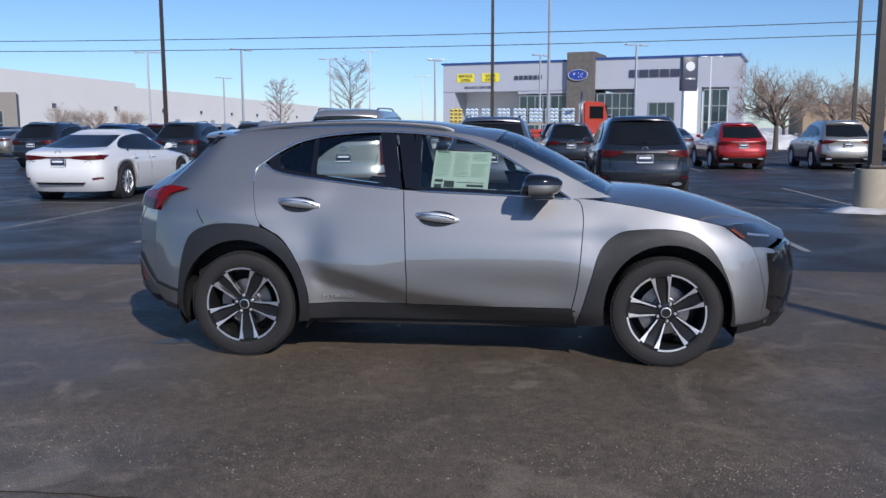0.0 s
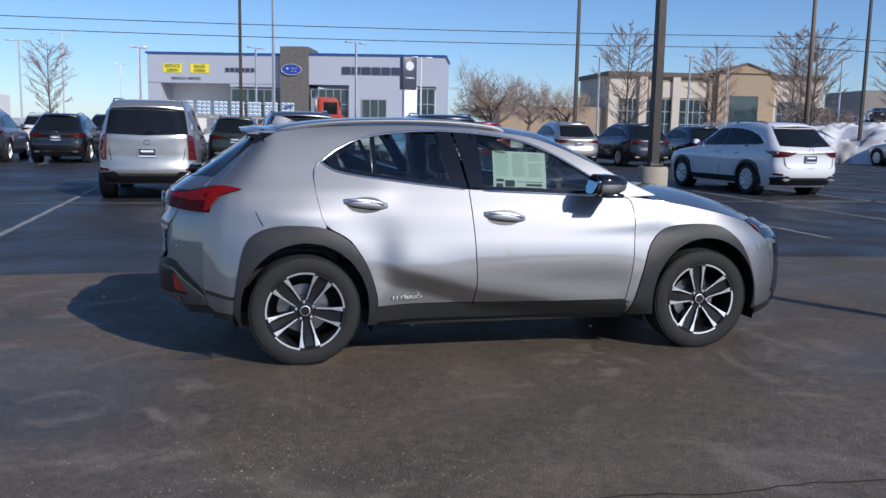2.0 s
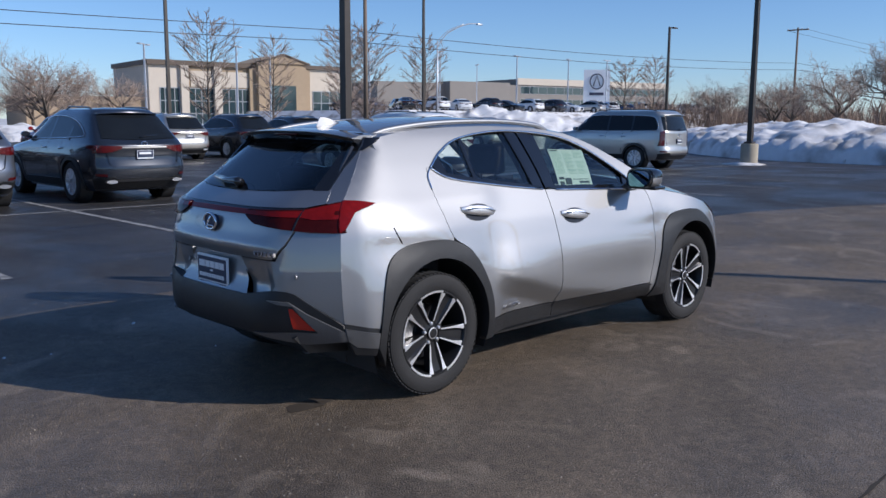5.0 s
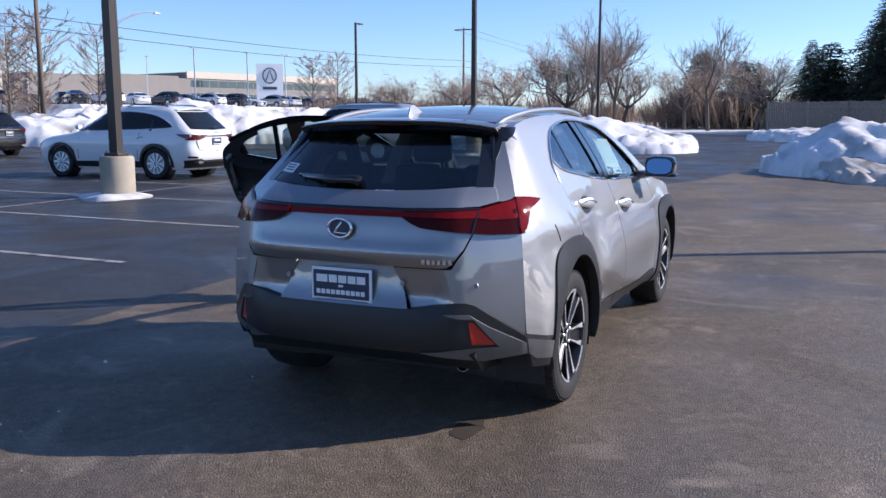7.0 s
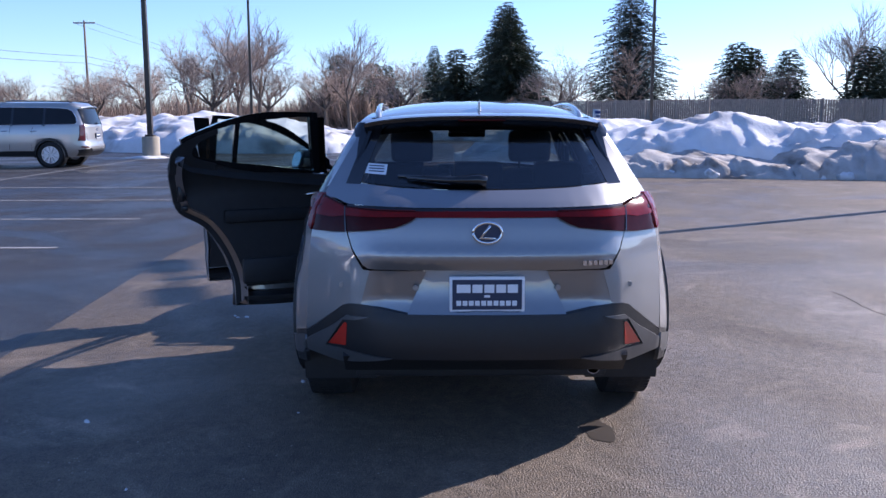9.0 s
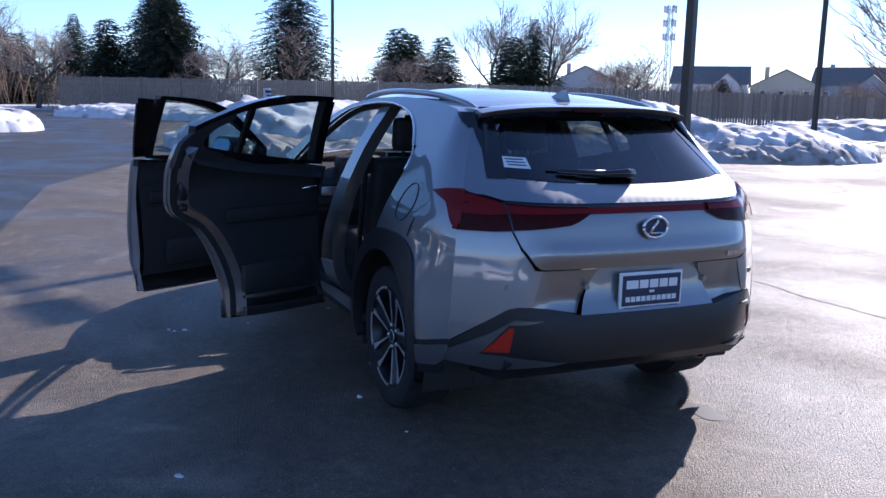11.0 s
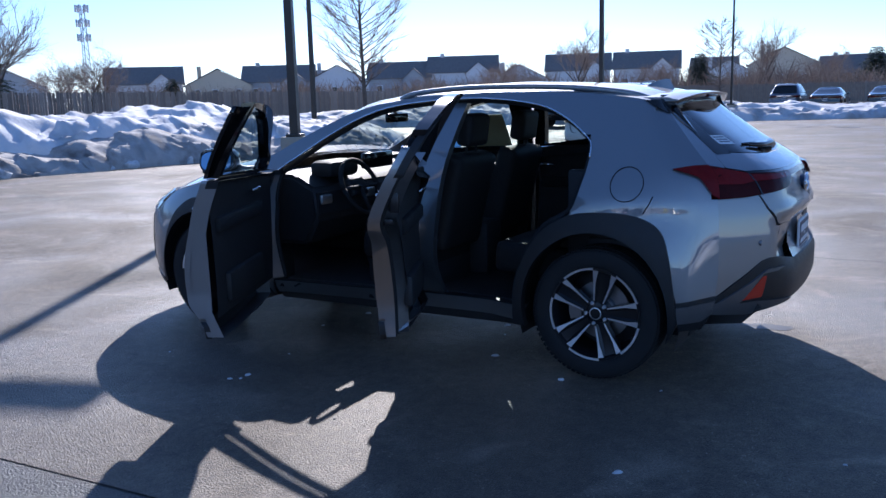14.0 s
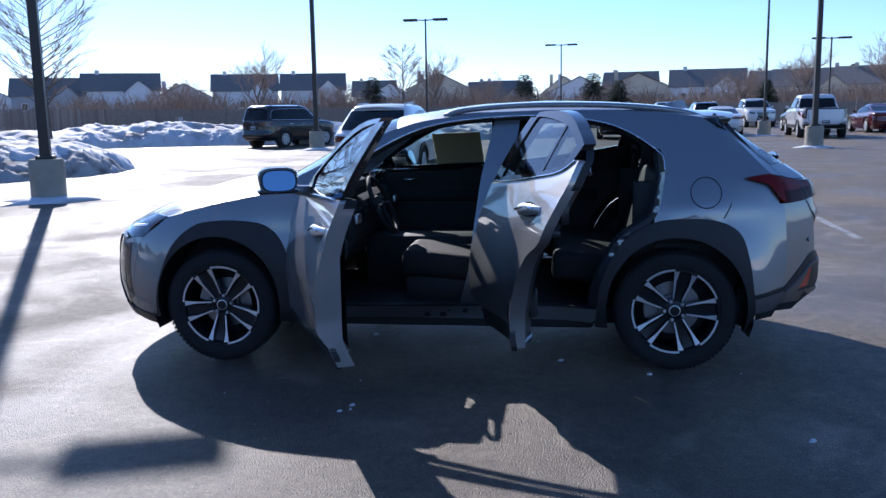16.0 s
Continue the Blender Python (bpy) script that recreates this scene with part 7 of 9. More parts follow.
def front_place(off=0.0):
    return lambda y, z: Vector((front_x(y, z) + off, y, z))


def arc(cx, cz, r, a0, a1, n=14):
    return [(cx + r * math.cos(radians(a0 + (a1 - a0) * k / n)), cz + r * math.sin(radians(a0 + (a1 - a0) * k / n))) for k in range(n + 1)]


def curve2(pts, n=5):
    return [(p.x, p.y) for p in smoothcurve([(x, y, 0) for x, y in pts], n)]


# outlines on the car's side, as (along, up)
DLO_TOP = curve2([(-1.215, 1.235), (-1.10, 1.315), (-0.93, 1.385), (-0.64, 1.425), (-0.35, 1.428), (0.00, 1.395), (0.22, 1.33), (0.42, 1.225), (0.62, 1.10), (0.74, 1.025)])
DLO_LOW = curve2([(0.74, 1.025), (0.30, 1.045), (-0.32, 1.075), (-0.89, 1.140), (-1.12, 1.180), (-1.215, 1.235)])
ARCH_R_OUT = curve2([(-0.885, 0.25), (-0.90, 0.46), (-0.955, 0.61), (-1.05, 0.755), (-1.20, 0.842), (-1.37, 0.862), (-1.54, 0.848), (-1.655, 0.785), (-1.705, 0.66), (-1.735, 0.48), (-1.75, 0.34)], 4)
ARCH_F_OUT = curve2([(1.735, 0.26), (1.70, 0.48), (1.60, 0.70), (1.47, 0.815), (1.34, 0.848), (1.16, 0.848), (1.02, 0.82), (0.92, 0.72), (0.87, 0.56), (0.82, 0.38), (0.775, 0.25)], 4)
REAR_DOOR_BACK = curve2([(-1.245, 1.235), (-1.262, 1.12), (-1.245, 1.0), (-1.20, 0.862), (-1.058, 0.770), (-0.956, 0.618), (-0.900, 0.463), (-0.888, 0.36)], 4)
MID_SHUT = [(-0.272, 0.36), (-0.262, 0.50), (-0.275, 0.80), (-0.295, 1.073)]
FRONT_SHUT = curve2([(0.752, 0.36), (0.785, 0.52), (0.808, 0.76), (0.815, 0.92), (0.795, 1.005), (0.745, 1.028)], 4)

ux = empty("silver_car")
tagged(ux, "silver crossover car with black wheel arches and two open doors", "car")


def hero(name, bm, mat, parent=ux, label="", **kw):
    return part(name, bm, mat, parent, label, **kw)


def spoked_wheel(parent, x, s):
    """Tyre, split five-spoke rim, brake disc and caliper of one wheel; s is the side."""
    w = new("wheel")
    w.parent = parent
    w.matrix_basis = pose(x, s * 0.745, 0.338, 0, {(-1, False): 25, (-1, True): 64, (1, True): 10.4, (1, False): 40}[(s, x > 0)], 0 if s > 0 else 180)
    bm = bmesh.new()
    prof = [(0.238, -0.105), (0.262, -0.112), (0.300, -0.116), (0.324, -0.105), (0.335, -0.085), (0.338, -0.05), (0.338, 0.05), (0.335, 0.085), (0.324, 0.105), (0.300, 0.116), (0.262, 0.112), (0.243, 0.106), (0.236, 0.098)]
    lathe(bm, prof, sides=72)
    # tread blocks on the shoulders and ribs round the middle
    for k in range(72):
        a = 2 * math.pi * k / 72
        for yc, yw in ((-0.082, 0.020), (0.082, 0.020), (-0.035, 0.016), (0.0, 0.014), (0.035, 0.016)):
            da = 0.030
            r0, r1 = 0.330, 0.3405 - (0.004 if abs(yc) > 0.05 else 0)
            v = [bm.verts.new((r * math.cos(a + d), yc + o, r * math.sin(a + d))) for r in (r0, r1) for d in (-da, da) for o in (-yw, yw)]
            for q in ((4, 5, 7, 6), (0, 1, 5, 4), (2, 6, 7, 3), (0, 4, 6, 2), (1, 3, 7, 5)):
                bm.faces.new([v[i] for i in q])
    bmesh.ops.recalc_face_normals(bm, faces=bm.faces)
    part("tyre", bm, M["rubber"], w)
    bm = bmesh.new()
    lathe(bm, [(0.236, -0.09), (0.242, 0.100), (0.240, 0.108), (0.230, 0.108), (0.222, 0.095), (0.212, 0.02), (0.205, -0.08)], sides=64)
    part("rim", bm, M["gunmetal"], w, "dark alloy rim")
    half_a = 0.275
    for k in range(5):
        a = 2 * math.pi * k / 5
        # bright lip over the gap that follows this spoke
        bm = bmesh.new()
        vs = []
        for u in np.linspace(a + half_a - 0.01, a + 2 * math.pi / 5 - half_a + 0.01, 9):
            c, sn = math.cos(u), math.sin(u)
            vs.append([bm.verts.new((r * c, h, r * sn)) for r, h in ((0.2405, 0.107), (0.240, 0.1105), (0.229, 0.1095), (0.228, 0.100))])
        for p, q in zip(vs, vs[1:]):
            for i in range(3):
                bm.faces.new((p[i], p[i + 1], q[i + 1], q[i]))
        bmesh.ops.recalc_face_normals(bm, faces=bm.faces)
        part("rim_lip", bm, M["alu"], w, "bright machined lip")

        def at(r, o, h):
            c, sn = math.cos(a), math.sin(a)
            return (r * c - o * sn, h, r * sn + o * c)

        # the broad dark spoke, hollowed along its middle
        rows = []
        for r, hw_, hb, ht, dip in ((0.055, 0.026, 0.030, 0.080, 0.004), (0.10, 0.032, 0.034, 0.084, 0.010), (0.16, 0.045, 0.042, 0.092, 0.013), (0.215, 0.058, 0.050, 0.100, 0.012), (0.236, 0.062, 0.055, 0.103, 0.008)):
            rows.append([at(r, -hw_, hb), at(r, -hw_, ht), at(r, -hw_ * 0.72, ht), at(r, -hw_ * 0.45, ht - dip), at(r, hw_ * 0.45, ht - dip), at(r, hw_ * 0.72, ht), at(r, hw_, ht), at(r, hw_, hb)])
        bm = bmesh.new()
        loft(bm, rows)
        bmesh.ops.recalc_face_normals(bm, faces=bm.faces)
        sp = part("spoke", bm, M["gunmetal"], w, angle=25)
        for sg in (-1, 1):
            bm = bmesh.new()
            tp = [at(0.062, sg * 0.0215, 0.0835), at(0.16, sg * 0.0365, 0.0942), at(0.234, sg * 0.0345, 0.1052), at(0.2325, sg * 0.0690, 0.1052), at(0.205, sg * 0.0600, 0.1005), at(0.16, sg * 0.0485, 0.0942), at(0.062, sg * 0.0280, 0.0835)]
            loft(bm, [[(p[0], p[1] - 0.004, p[2]) for p in tp], tp])
            bmesh.ops.recalc_face_normals(bm, faces=bm.faces)
            part("spoke_face", bm, M["alu"], sp, "bright machined spoke edge", smooth=False)
    bm = bmesh.new()
    lathe(bm, [(0.070, 0.02), (0.068, 0.066), (0.046, 0.072), (0.034, 0.074), (0.033, 0.084), (0.029, 0.088), (0.0, 0.089)], sides=24)
    hub = part("hub_cap", bm, M["gunmetal"], w)
    bm = bmesh.new()
    lathe(bm, [(0.0325, 0.082), (0.0315, 0.0885), (0.0270, 0.0895), (0.0265, 0.086)], sides=24)
    part("cap_ring", bm, M["alu"], hub, "bright ring round the wheel cap")
    for k in range(5):
        a = 2 * math.pi * (k + 0.5) / 5
        bm = bmesh.new()
        lathe(bm, [(0.0105, 0.05), (0.0105, 0.082), (0.006, 0.087), (0.0, 0.087)], sides=8, centre=(0.055 * math.cos(a), 0, 0.055 * math.sin(a)))
        part("wheel_nut", bm, M["alu"], hub, "bright wheel nut")
    bm = bmesh.new()
    lathe(bm, [(0.0, -0.015), (0.150, -0.015), (0.152, -0.002), (0.085, 0.0), (0.080, 0.02), (0.0, 0.02)], sides=40)
    part("brake_disc", bm, M["steel"], w)
    bm = bmesh.new()
    prism(bm, arc(0, 0, 0.165, 20, 75, 8) + arc(0, 0, 0.10, 75, 20, 8), "y", -0.03, 0.03)
    part("brake_caliper", bm, M["steel"], w)
    bm = bmesh.new()
    lathe(bm, [(0.0, -0.09), (0.23, -0.09)], sides=24)
    part("backing_plate", bm, M["interior"], w)


for wx in (-1.325, 1.325):
    for s in (-1, 1):
        spoked_wheel(ux, wx, s)

# ---------------------------------------------------------------- the silver car: body sides
for s in (-1, 1):
    inw = (0, -s, 0)
    P = side_place(s)
    roofline = [(x, roof_edge(x)) for x in np.linspace(0.98, -1.62, 40)]
    tail = [(seam(z)[0], z) for z in np.linspace(1.36, 0.48, 40)]
    low = [(-1.80, 0.452), (-1.745, 0.442)]
    arch = ARCH_R_OUT[4:-6]
    back = REAR_DOOR_BACK
    k1 = min(range(len(back)), key=lambda i: abs(back[i][1] - 0.872))
    # quarter panel, rear pillar and cant rail in one
    arch_part = [p for p in ARCH_R_OUT if p[1] > 0.44 and p[0] < -1.20]
    quarter = roofline + tail + low + arch_part[::-1] + back[:k1 + 1][::-1] + DLO_TOP + [(0.86, 1.03)]
    hero("quarter_panel", skin(quarter, P, inw, step=0.035, gap=0.0), M["silver"])
    # chrome strip round the windows
    bm = bmesh.new()
    line = [P(x, z) + Vector((0, s * 0.004, 0)) for x, z in DLO_TOP]
    tube(bm, line, 0.0075, 6)
    lowline = [P(x, z) + Vector((0, s * 0.003, 0)) for x, z in curve2([(-1.262, 1.12), (-1.258, 1.19), (-1.215, 1.235)], 4)]
    tube(bm, lowline, 0.005, 6)
    hero("window_chrome", bm, M["chrome"], label="bright chrome window surround")
    # front wing
    wing_top = [(0.82, 1.026), (1.00, 1.005), (1.20, 0.972), (1.40, 0.93), (1.62, 0.876)]
    lamp_edge = [(1.66, 0.862), (1.74, 0.80), (1.83, 0.748)]
    bump = [(1.88, 0.62), (1.92, 0.45), (1.90, 0.30), (1.755, 0.27)]
    archf = [p for p in ARCH_F_OUT]
    wing = wing_top + lamp_edge + bump + archf + [p for p in FRONT_SHUT]
    hero("front_wing", skin(wing, P, inw, step=0.04, gap=0.0025), M["silver"])
    # black arch trims
    for outer, c, a0, a1, nm in ((ARCH_R_OUT, -1.325, 197, -14, "rear"), (ARCH_F_OUT, 1.325, 192, -10, "front")):
        inner = [(c + (0.383 + 0.040 * max(0.0, math.sin(a)) ** 1.5) * math.cos(a), 0.338 + (0.383 + 0.040 * max(0.0, math.sin(a)) ** 1.5) * math.sin(a)) for a in np.radians(np.linspace(a0, a1, 27))]
        bm = skin((outer if nm == "rear" else outer) + inner, side_place(s, 0.010), inw, step=0.03, depth=0.05)
        hero("wheel_arch_trim", bm, M["black_plastic"], label="matt black plastic wheel arch trim")
    # rocker under the doors
    sill = [(-0.885, 0.352), (0.775, 0.352), (0.772, 0.30), (0.765, 0.262), (-0.88, 0.262), (-0.885, 0.29)]
    hero("sill_trim", skin(sill, side_place(s, 0.002 if s < 0 else -0.03), inw, depth=0.05), M["black_plastic"])
    # wheel wells
    for c in (-1.325, 1.325):
        bm = bmesh.new()
        rings = []
        for yy in (0.84, 0.50):
            rings.append([(c + 0.43 * math.cos(a), s * yy, 0.338 + 0.43 * math.sin(a)) for a in np.linspace(-0.35, math.pi + 0.35, 22)])
        loft(bm, rings, closed=False)
        bm.faces.new([bm.verts.new(p) for p in rings[1]])
        hero("wheel_well", bm, M["interior"])
    # headlamp
    lamp = [(1.655, 0.868), (1.83, 0.742), (1.93, 0.735), (2.02, 0.765), (1.98, 0.83), (1.86, 0.865), (1.74, 0.875)]
    hl = hero("headlamp", skin(lamp, side_place(s, 0.006), inw, step=0.03), M["lens"], label="clear headlamp with dark inner bezel")
    bm = skin([(1.69, 0.850), (1.765, 0.795), (1.785, 0.797), (1.715, 0.850)], side_place(s, 0.0095), inw, step=0.03, depth=0.004)
    part("indicator_lens", bm, M["amber"], hl, "amber side marker")
    bm = skin([(1.80, 0.812), (1.96, 0.788), (1.965, 0.798), (1.80, 0.824)], side_place(s, 0.0095), inw, step=0.03, depth=0.004)
    part("lamp_strip", bm, M["alu"], hl)
    # tail lamp: the blade that stands off the wing, and the part on the rear
    blade = curve2([(-1.69, 1.076), (-1.77, 1.090), (-1.84, 1.094)], 4) + [(seam(z)[0] - 0.012, z) for z in (1.085, 1.05, 1.01, 0.97, 0.935)] + curve2([(-1.885, 0.955), (-1.86, 0.985), (-1.835, 1.018), (-1.80, 1.045), (-1.69, 1.076)], 4)[:-1]
    tl = hero("tail_lamp", skin(blade, side_place(s, 0.020), inw, step=0.025, depth=0.04), M["tail_red"], label="red wraparound tail lamp")
    so = lambda z: seam(z)[1] + 0.012
    back_lamp = [(s * y, z) for y, z in ((0.30, 1.040), (0.45, 1.042), (0.60, 1.048), (0.66, 1.068), (so(1.092), 1.092), (so(1.03), 1.03), (so(0.935), 0.935), (0.66, 0.938), (0.60, 0.946), (0.385, 0.970), (0.345, 0.986), (0.30, 1.010))]
    part("lamp_lens", skin(back_lamp, rear_place(0.020), (1, 0, 0), step=0.025, depth=0.035), M["tail_dark"], tl, "smoked red lens")
    core = [(s * y, z) for y, z in ((0.30, 1.034), (0.45, 1.036), (0.60, 1.042), (0.66, 1.062), (so(1.085), 1.085), (so(1.0), 1.005), (0.665, 1.000), (0.615, 1.010), (0.30, 1.016))]
    part("lamp_strip", skin(core, rear_place(0.0235), (1, 0, 0), step=0.025, depth=0.003), M["tail_red"], tl, "bright red upper lens")
    cut = [(s * y, z) for y, z in ((0.606, 1.047), (0.612, 1.049), (0.604, 0.945), (0.598, 0.945))]
    part("lamp_joint", skin(cut, rear_place(0.0245), (1, 0, 0), step=0.03, depth=0.002), M["gloss_black"], tl)
    # black trim beside the rear glass, and the silver pillar edge outside it
    zs = np.linspace(1.135, 1.425, 9)
    strip = [(s * (glass_edge(z) + 0.004), z) for z in zs] + [(s * (glass_edge(z) - 0.065), z) for z in zs[::-1]]
    hero("rear_pillar_trim", skin(strip, rear_place(0.006), (1, 0, 0), step=0.02), M["gloss_black"])
    zs = np.linspace(1.075, 1.405, 18)
    edge = [(s * seam(z)[1], z) for z in zs] + [(s * (glass_edge(z) - 0.004), z) for z in zs[::-1]]
    hero("rear_pillar_edge", skin(edge, rear_place(0.001), (1, 0, 0), step=0.02), M["silver"])
    # black corner under the spoiler, running out downwards
    zs = np.linspace(1.24, 1.405, 12)
    grow = lambda z: glass_edge(z) + (seam(z)[1] + 0.004 - glass_edge(z)) * min(1.0, max(0.0, (z - 1.235) / 0.135)) ** 1.2
    cap = [(s * grow(z), z) for z in zs] + [(s * (glass_edge(z) - 0.004), z) for z in zs[::-1]]
    hero("rear_pillar_cap", skin(cap, rear_place(0.008), (1, 0, 0), step=0.02), M["gloss_black"])
    flank_trim = [(seam(z)[0] - 0.010, z) for z in np.linspace(1.402, 1.335, 8)] + [(seam(z)[0] + 0.004 + 0.075 * ((z - 1.335) / 0.067) ** 1.2, z) for z in np.linspace(1.335, 1.402, 8)]
    hero("pillar_flank_trim", skin(flank_trim, side_place(s, 0.008), inw, step=0.015), M["gloss_black"], label="gloss black rear pillar trim")
    # rear bumper corner in body colour, with the hollowed cheek beside the plate
    corner = [(s * y, z) for y, z in ((0.525, 0.788), (0.573, 0.866), (0.60, 0.945))] + [(s * seam(z)[1], z) for z in np.linspace(0.945, 0.475, 20)] + [(s * 0.618, 0.628), (s * 0.585, 0.640), (s * 0.535, 0.642), (s * 0.495, 0.786)]
    hero("rear_bumper_panel", skin(corner, rear_place(), (1, 0, 0), step=0.025), M["silver"])

    def hollow(y, z):
        lean = min(1.0, max(0.0, (0.786 - z) / 0.17)) * min(1.0, max(0.0, (0.545 - abs(y)) / 0.09))
        return Vector((rear_x(y, z) + 0.045 * lean, y, z))

    cheek = [(s * y, z) for y, z in ((0.255, 0.787), (0.495, 0.786), (0.535, 0.642), (0.535, 0.600), (0.335, 0.600))]
    hero("bumper_cheek", skin(cheek, hollow, (1, 0, 0), step=0.02), M["silver"])
    ref = [(s * y, z) for y, z in ((0.607, 0.448), (0.692, 0.440), (0.612, 0.553), (0.598, 0.553))]
    hero("rear_reflector", skin(ref, rear_place(0.0085), (1, 0, 0), step=0.02, depth=0.004), M["reflector"], label="red corner reflector")
    # silver blade that runs down outside the reflector and along the foot of the bumper
    sy = lambda z: seam(z)[1] + 0.010
    wedge = [(s * y, z) for y, z in ((0.50, 0.592), (0.600, 0.588), (0.665, 0.532), (sy(0.43), 0.432), (sy(0.385), 0.385), (0.64, 0.362), (0.40, 0.416), (0.62, 0.430), (0.706, 0.430), (0.618, 0.566), (0.56, 0.574))]
    hero("bumper_wedge", skin(wedge, rear_place(0.016), (1, 0, 0), step=0.02, depth=0.02), M["blade"], label="satin grey blade beside the corner reflector")
    # lower bumper, round the corner to the arch: black joint, silver blade, black foot
    joint = [(-1.742, 0.442), (-1.80, 0.452)] + [(seam(z)[0], z) for z in (0.480, 0.455)] + [(-1.80, 0.428), (-1.745, 0.418)]
    hero("bumper_joint", skin(joint, side_place(s, -0.002), inw, step=0.025), M["black_plastic"])
    flank = [(-1.745, 0.418), (-1.80, 0.428)] + [(seam(z)[0] - 0.002, z) for z in (0.455, 0.42, 0.385)] + [(-1.85, 0.352), (-1.752, 0.338)]
    hero("rear_bumper_flank", skin(flank, side_place(s, 0.008), inw, step=0.025, depth=0.02), M["blade"])
    sidelow = [(-1.752, 0.338), (-1.85, 0.352)] + [(seam(z)[0] + 0.002, z) for z in (0.385, 0.36)] + [(-1.85, 0.31), (-1.755, 0.30)]
    hero("rear_bumper_corner", skin(sidelow, side_place(s, 0.004), inw, step=0.025), M["black_plastic"])
    # roof rail
    bm = bmesh.new()
    rz = lambda x: roof_edge(x) + 0.36 * (roof_mid(x) - roof_edge(x))
    rail = smoothcurve([(x, s * y, rz(x) + h) for x, y, h in ((0.0, 0.515, -0.012), (-0.12, 0.520, 0.006), (-0.5, 0.525, 0.010), (-1.0, 0.515, 0.008), (-1.36, 0.500, 0.001), (-1.50, 0.488, -0.018))], 6)
    tube(bm, rail, 0.016, 8)
    hero("roof_rail", bm, M["silver"], label="slim silver roof rail")

# ---------------------------------------------------------------- roof, bonnet, screens
def strip_surface(rows, nv, mid, edge_pt, power=2.6):
    """A panel between its left and right edges with a crowned middle."""
    bm = bmesh.new()
    vs = []
    for r in rows:
        e, m = edge_pt(r), mid(r)
        row = []
        for j in range(nv + 1):
            v = j / nv * 2 - 1
            c = 1 - abs(v) ** power
            row.append(bm.verts.new((e[0] + (m[0] - e[0]) * (1 - v * v), e[1] * v, e[2] + (m[1] - e[2]) * c)))
        vs.append(row)
    for a, b in zip(vs, vs[1:]):
        for j in range(nv):
            bm.faces.new((a[j], a[j + 1], b[j + 1], b[j]))
    bmesh.ops.recalc_face_normals(bm, faces=bm.faces)
    if sum(f.normal.z for f in bm.faces) < 0:
        bmesh.ops.reverse_faces(bm, faces=bm.faces)
    return bm


def edge3(x, k=1.0):
    z = roof_edge(x)
    return (x, side_y(x, z) * k, z)


hero("roof_panel", strip_surface(np.linspace(0.27, -1.62, 36), 24, lambda x: (x + (0.06 if x > 0.2 else 0), roof_mid(x)), lambda x: edge3(x)), M["silver"])
hero("headlining", strip_surface(np.linspace(0.25, -1.55, 14), 12, lambda x: (x, roof_mid(x) - 0.045), lambda x: (x, edge3(x)[1] * 0.95, roof_edge(x) - 0.03)), M["headliner"])
bm = strip_surface(np.linspace(0.27, 0.94, 16), 20, lambda x: (x + 0.06 + 0.06 * (x - 0.27), roof_mid(x) - 0.004), lambda x: edge3(x, 0.955))
ws = hero("windscreen", bm, M["clear"], label="clear curved windscreen")
ws.visible_shadow = False
HOOD_X = [0.86, 1.05, 1.2, 1.4, 1.63, 1.85, 2.0, 2.12]
HOOD_Z = [1.026, 0.998, 0.973, 0.932, 0.875, 0.815, 0.775, 0.74]
HOOD_C = [1.085, 1.080, 1.072, 1.045, 0.985, 0.905, 0.845, 0.775]


def hood_edge(x):
    z = soft(x, HOOD_X, HOOD_Z, 0.04)
    return (x, side_y(min(x, 1.98), z) * (1 if x < 1.62 else 1 - 0.35 * ((x - 1.62) / 0.5) ** 1.5), z)


hero("bonnet", strip_surface(np.linspace(0.93, 2.10, 24), 24, lambda x: (x + 0.06, soft(x, HOOD_X, HOOD_C, 0.05)), hood_edge, 2.2), M["silver"])
bm = strip_surface(np.linspace(0.90, 1.02, 5), 14, lambda x: (x + 0.10, 1.055 - 0.1 * (x - 0.9)), lambda x: (x, 0.74, 1.02))
hero("cowl_panel", bm, M["black_plastic"])

# ---------------------------------------------------------------- rear
RX = rear_place()
inx = (1, 0, 0)
hatch_side = [(0.470, 0.787), (0.505, 0.790), (0.528, 0.806), (0.573, 0.872), (0.600, 0.945), (0.60, 0.955), (0.385, 0.980), (0.345, 0.996), (0.30, 1.016)]
hatch = hatch_side + [(-y, z) for y, z in hatch_side[::-1]]
tg = hero("tailgate", skin(hatch, rear_place(0.004), inx, step=0.03, gap=0.005), M["silver"])
upper_side = [(0.30, 1.048), (0.60, 1.055), (0.66, 1.074), (0.655, 1.090), (0.635, 1.125), (0.605, 1.152), (0.54, 1.140), (0.36, 1.126), (0.18, 1.119)]
upper = upper_side[:6] + upper_side[6:] + [(0.0, 1.117)] + [(-y, z) for y, z in upper_side[::-1]]
part("tailgate_top", skin(upper, rear_place(0.004), inx, step=0.02, gap=0.002), M["silver"], tg)
bar = [(0.31, 1.036), (-0.31, 1.036), (-0.31, 1.012), (0.31, 1.012)]
part("light_bar", skin(bar, rear_place(0.010), inx, step=0.03), M["tail_red"], tg, "thin red light bar")
line = [(0.60, 1.054), (-0.60, 1.054), (-0.60, 1.036), (0.60, 1.036)]
part("bar_surround", skin(line, rear_place(0.001), inx, step=0.03), M["gloss_black"], tg)
zs = np.linspace(1.150, 1.425, 9)
glass = [(0.36, 1.128), (0.54, 1.142)] + [(glass_edge(z) - 0.062, z) for z in zs[1:]] + [(-(glass_edge(z) - 0.062), z) for z in zs[:0:-1]] + [(-0.54, 1.142), (-0.36, 1.128), (-0.18, 1.121), (0.0, 1.119), (0.18, 1.121)]
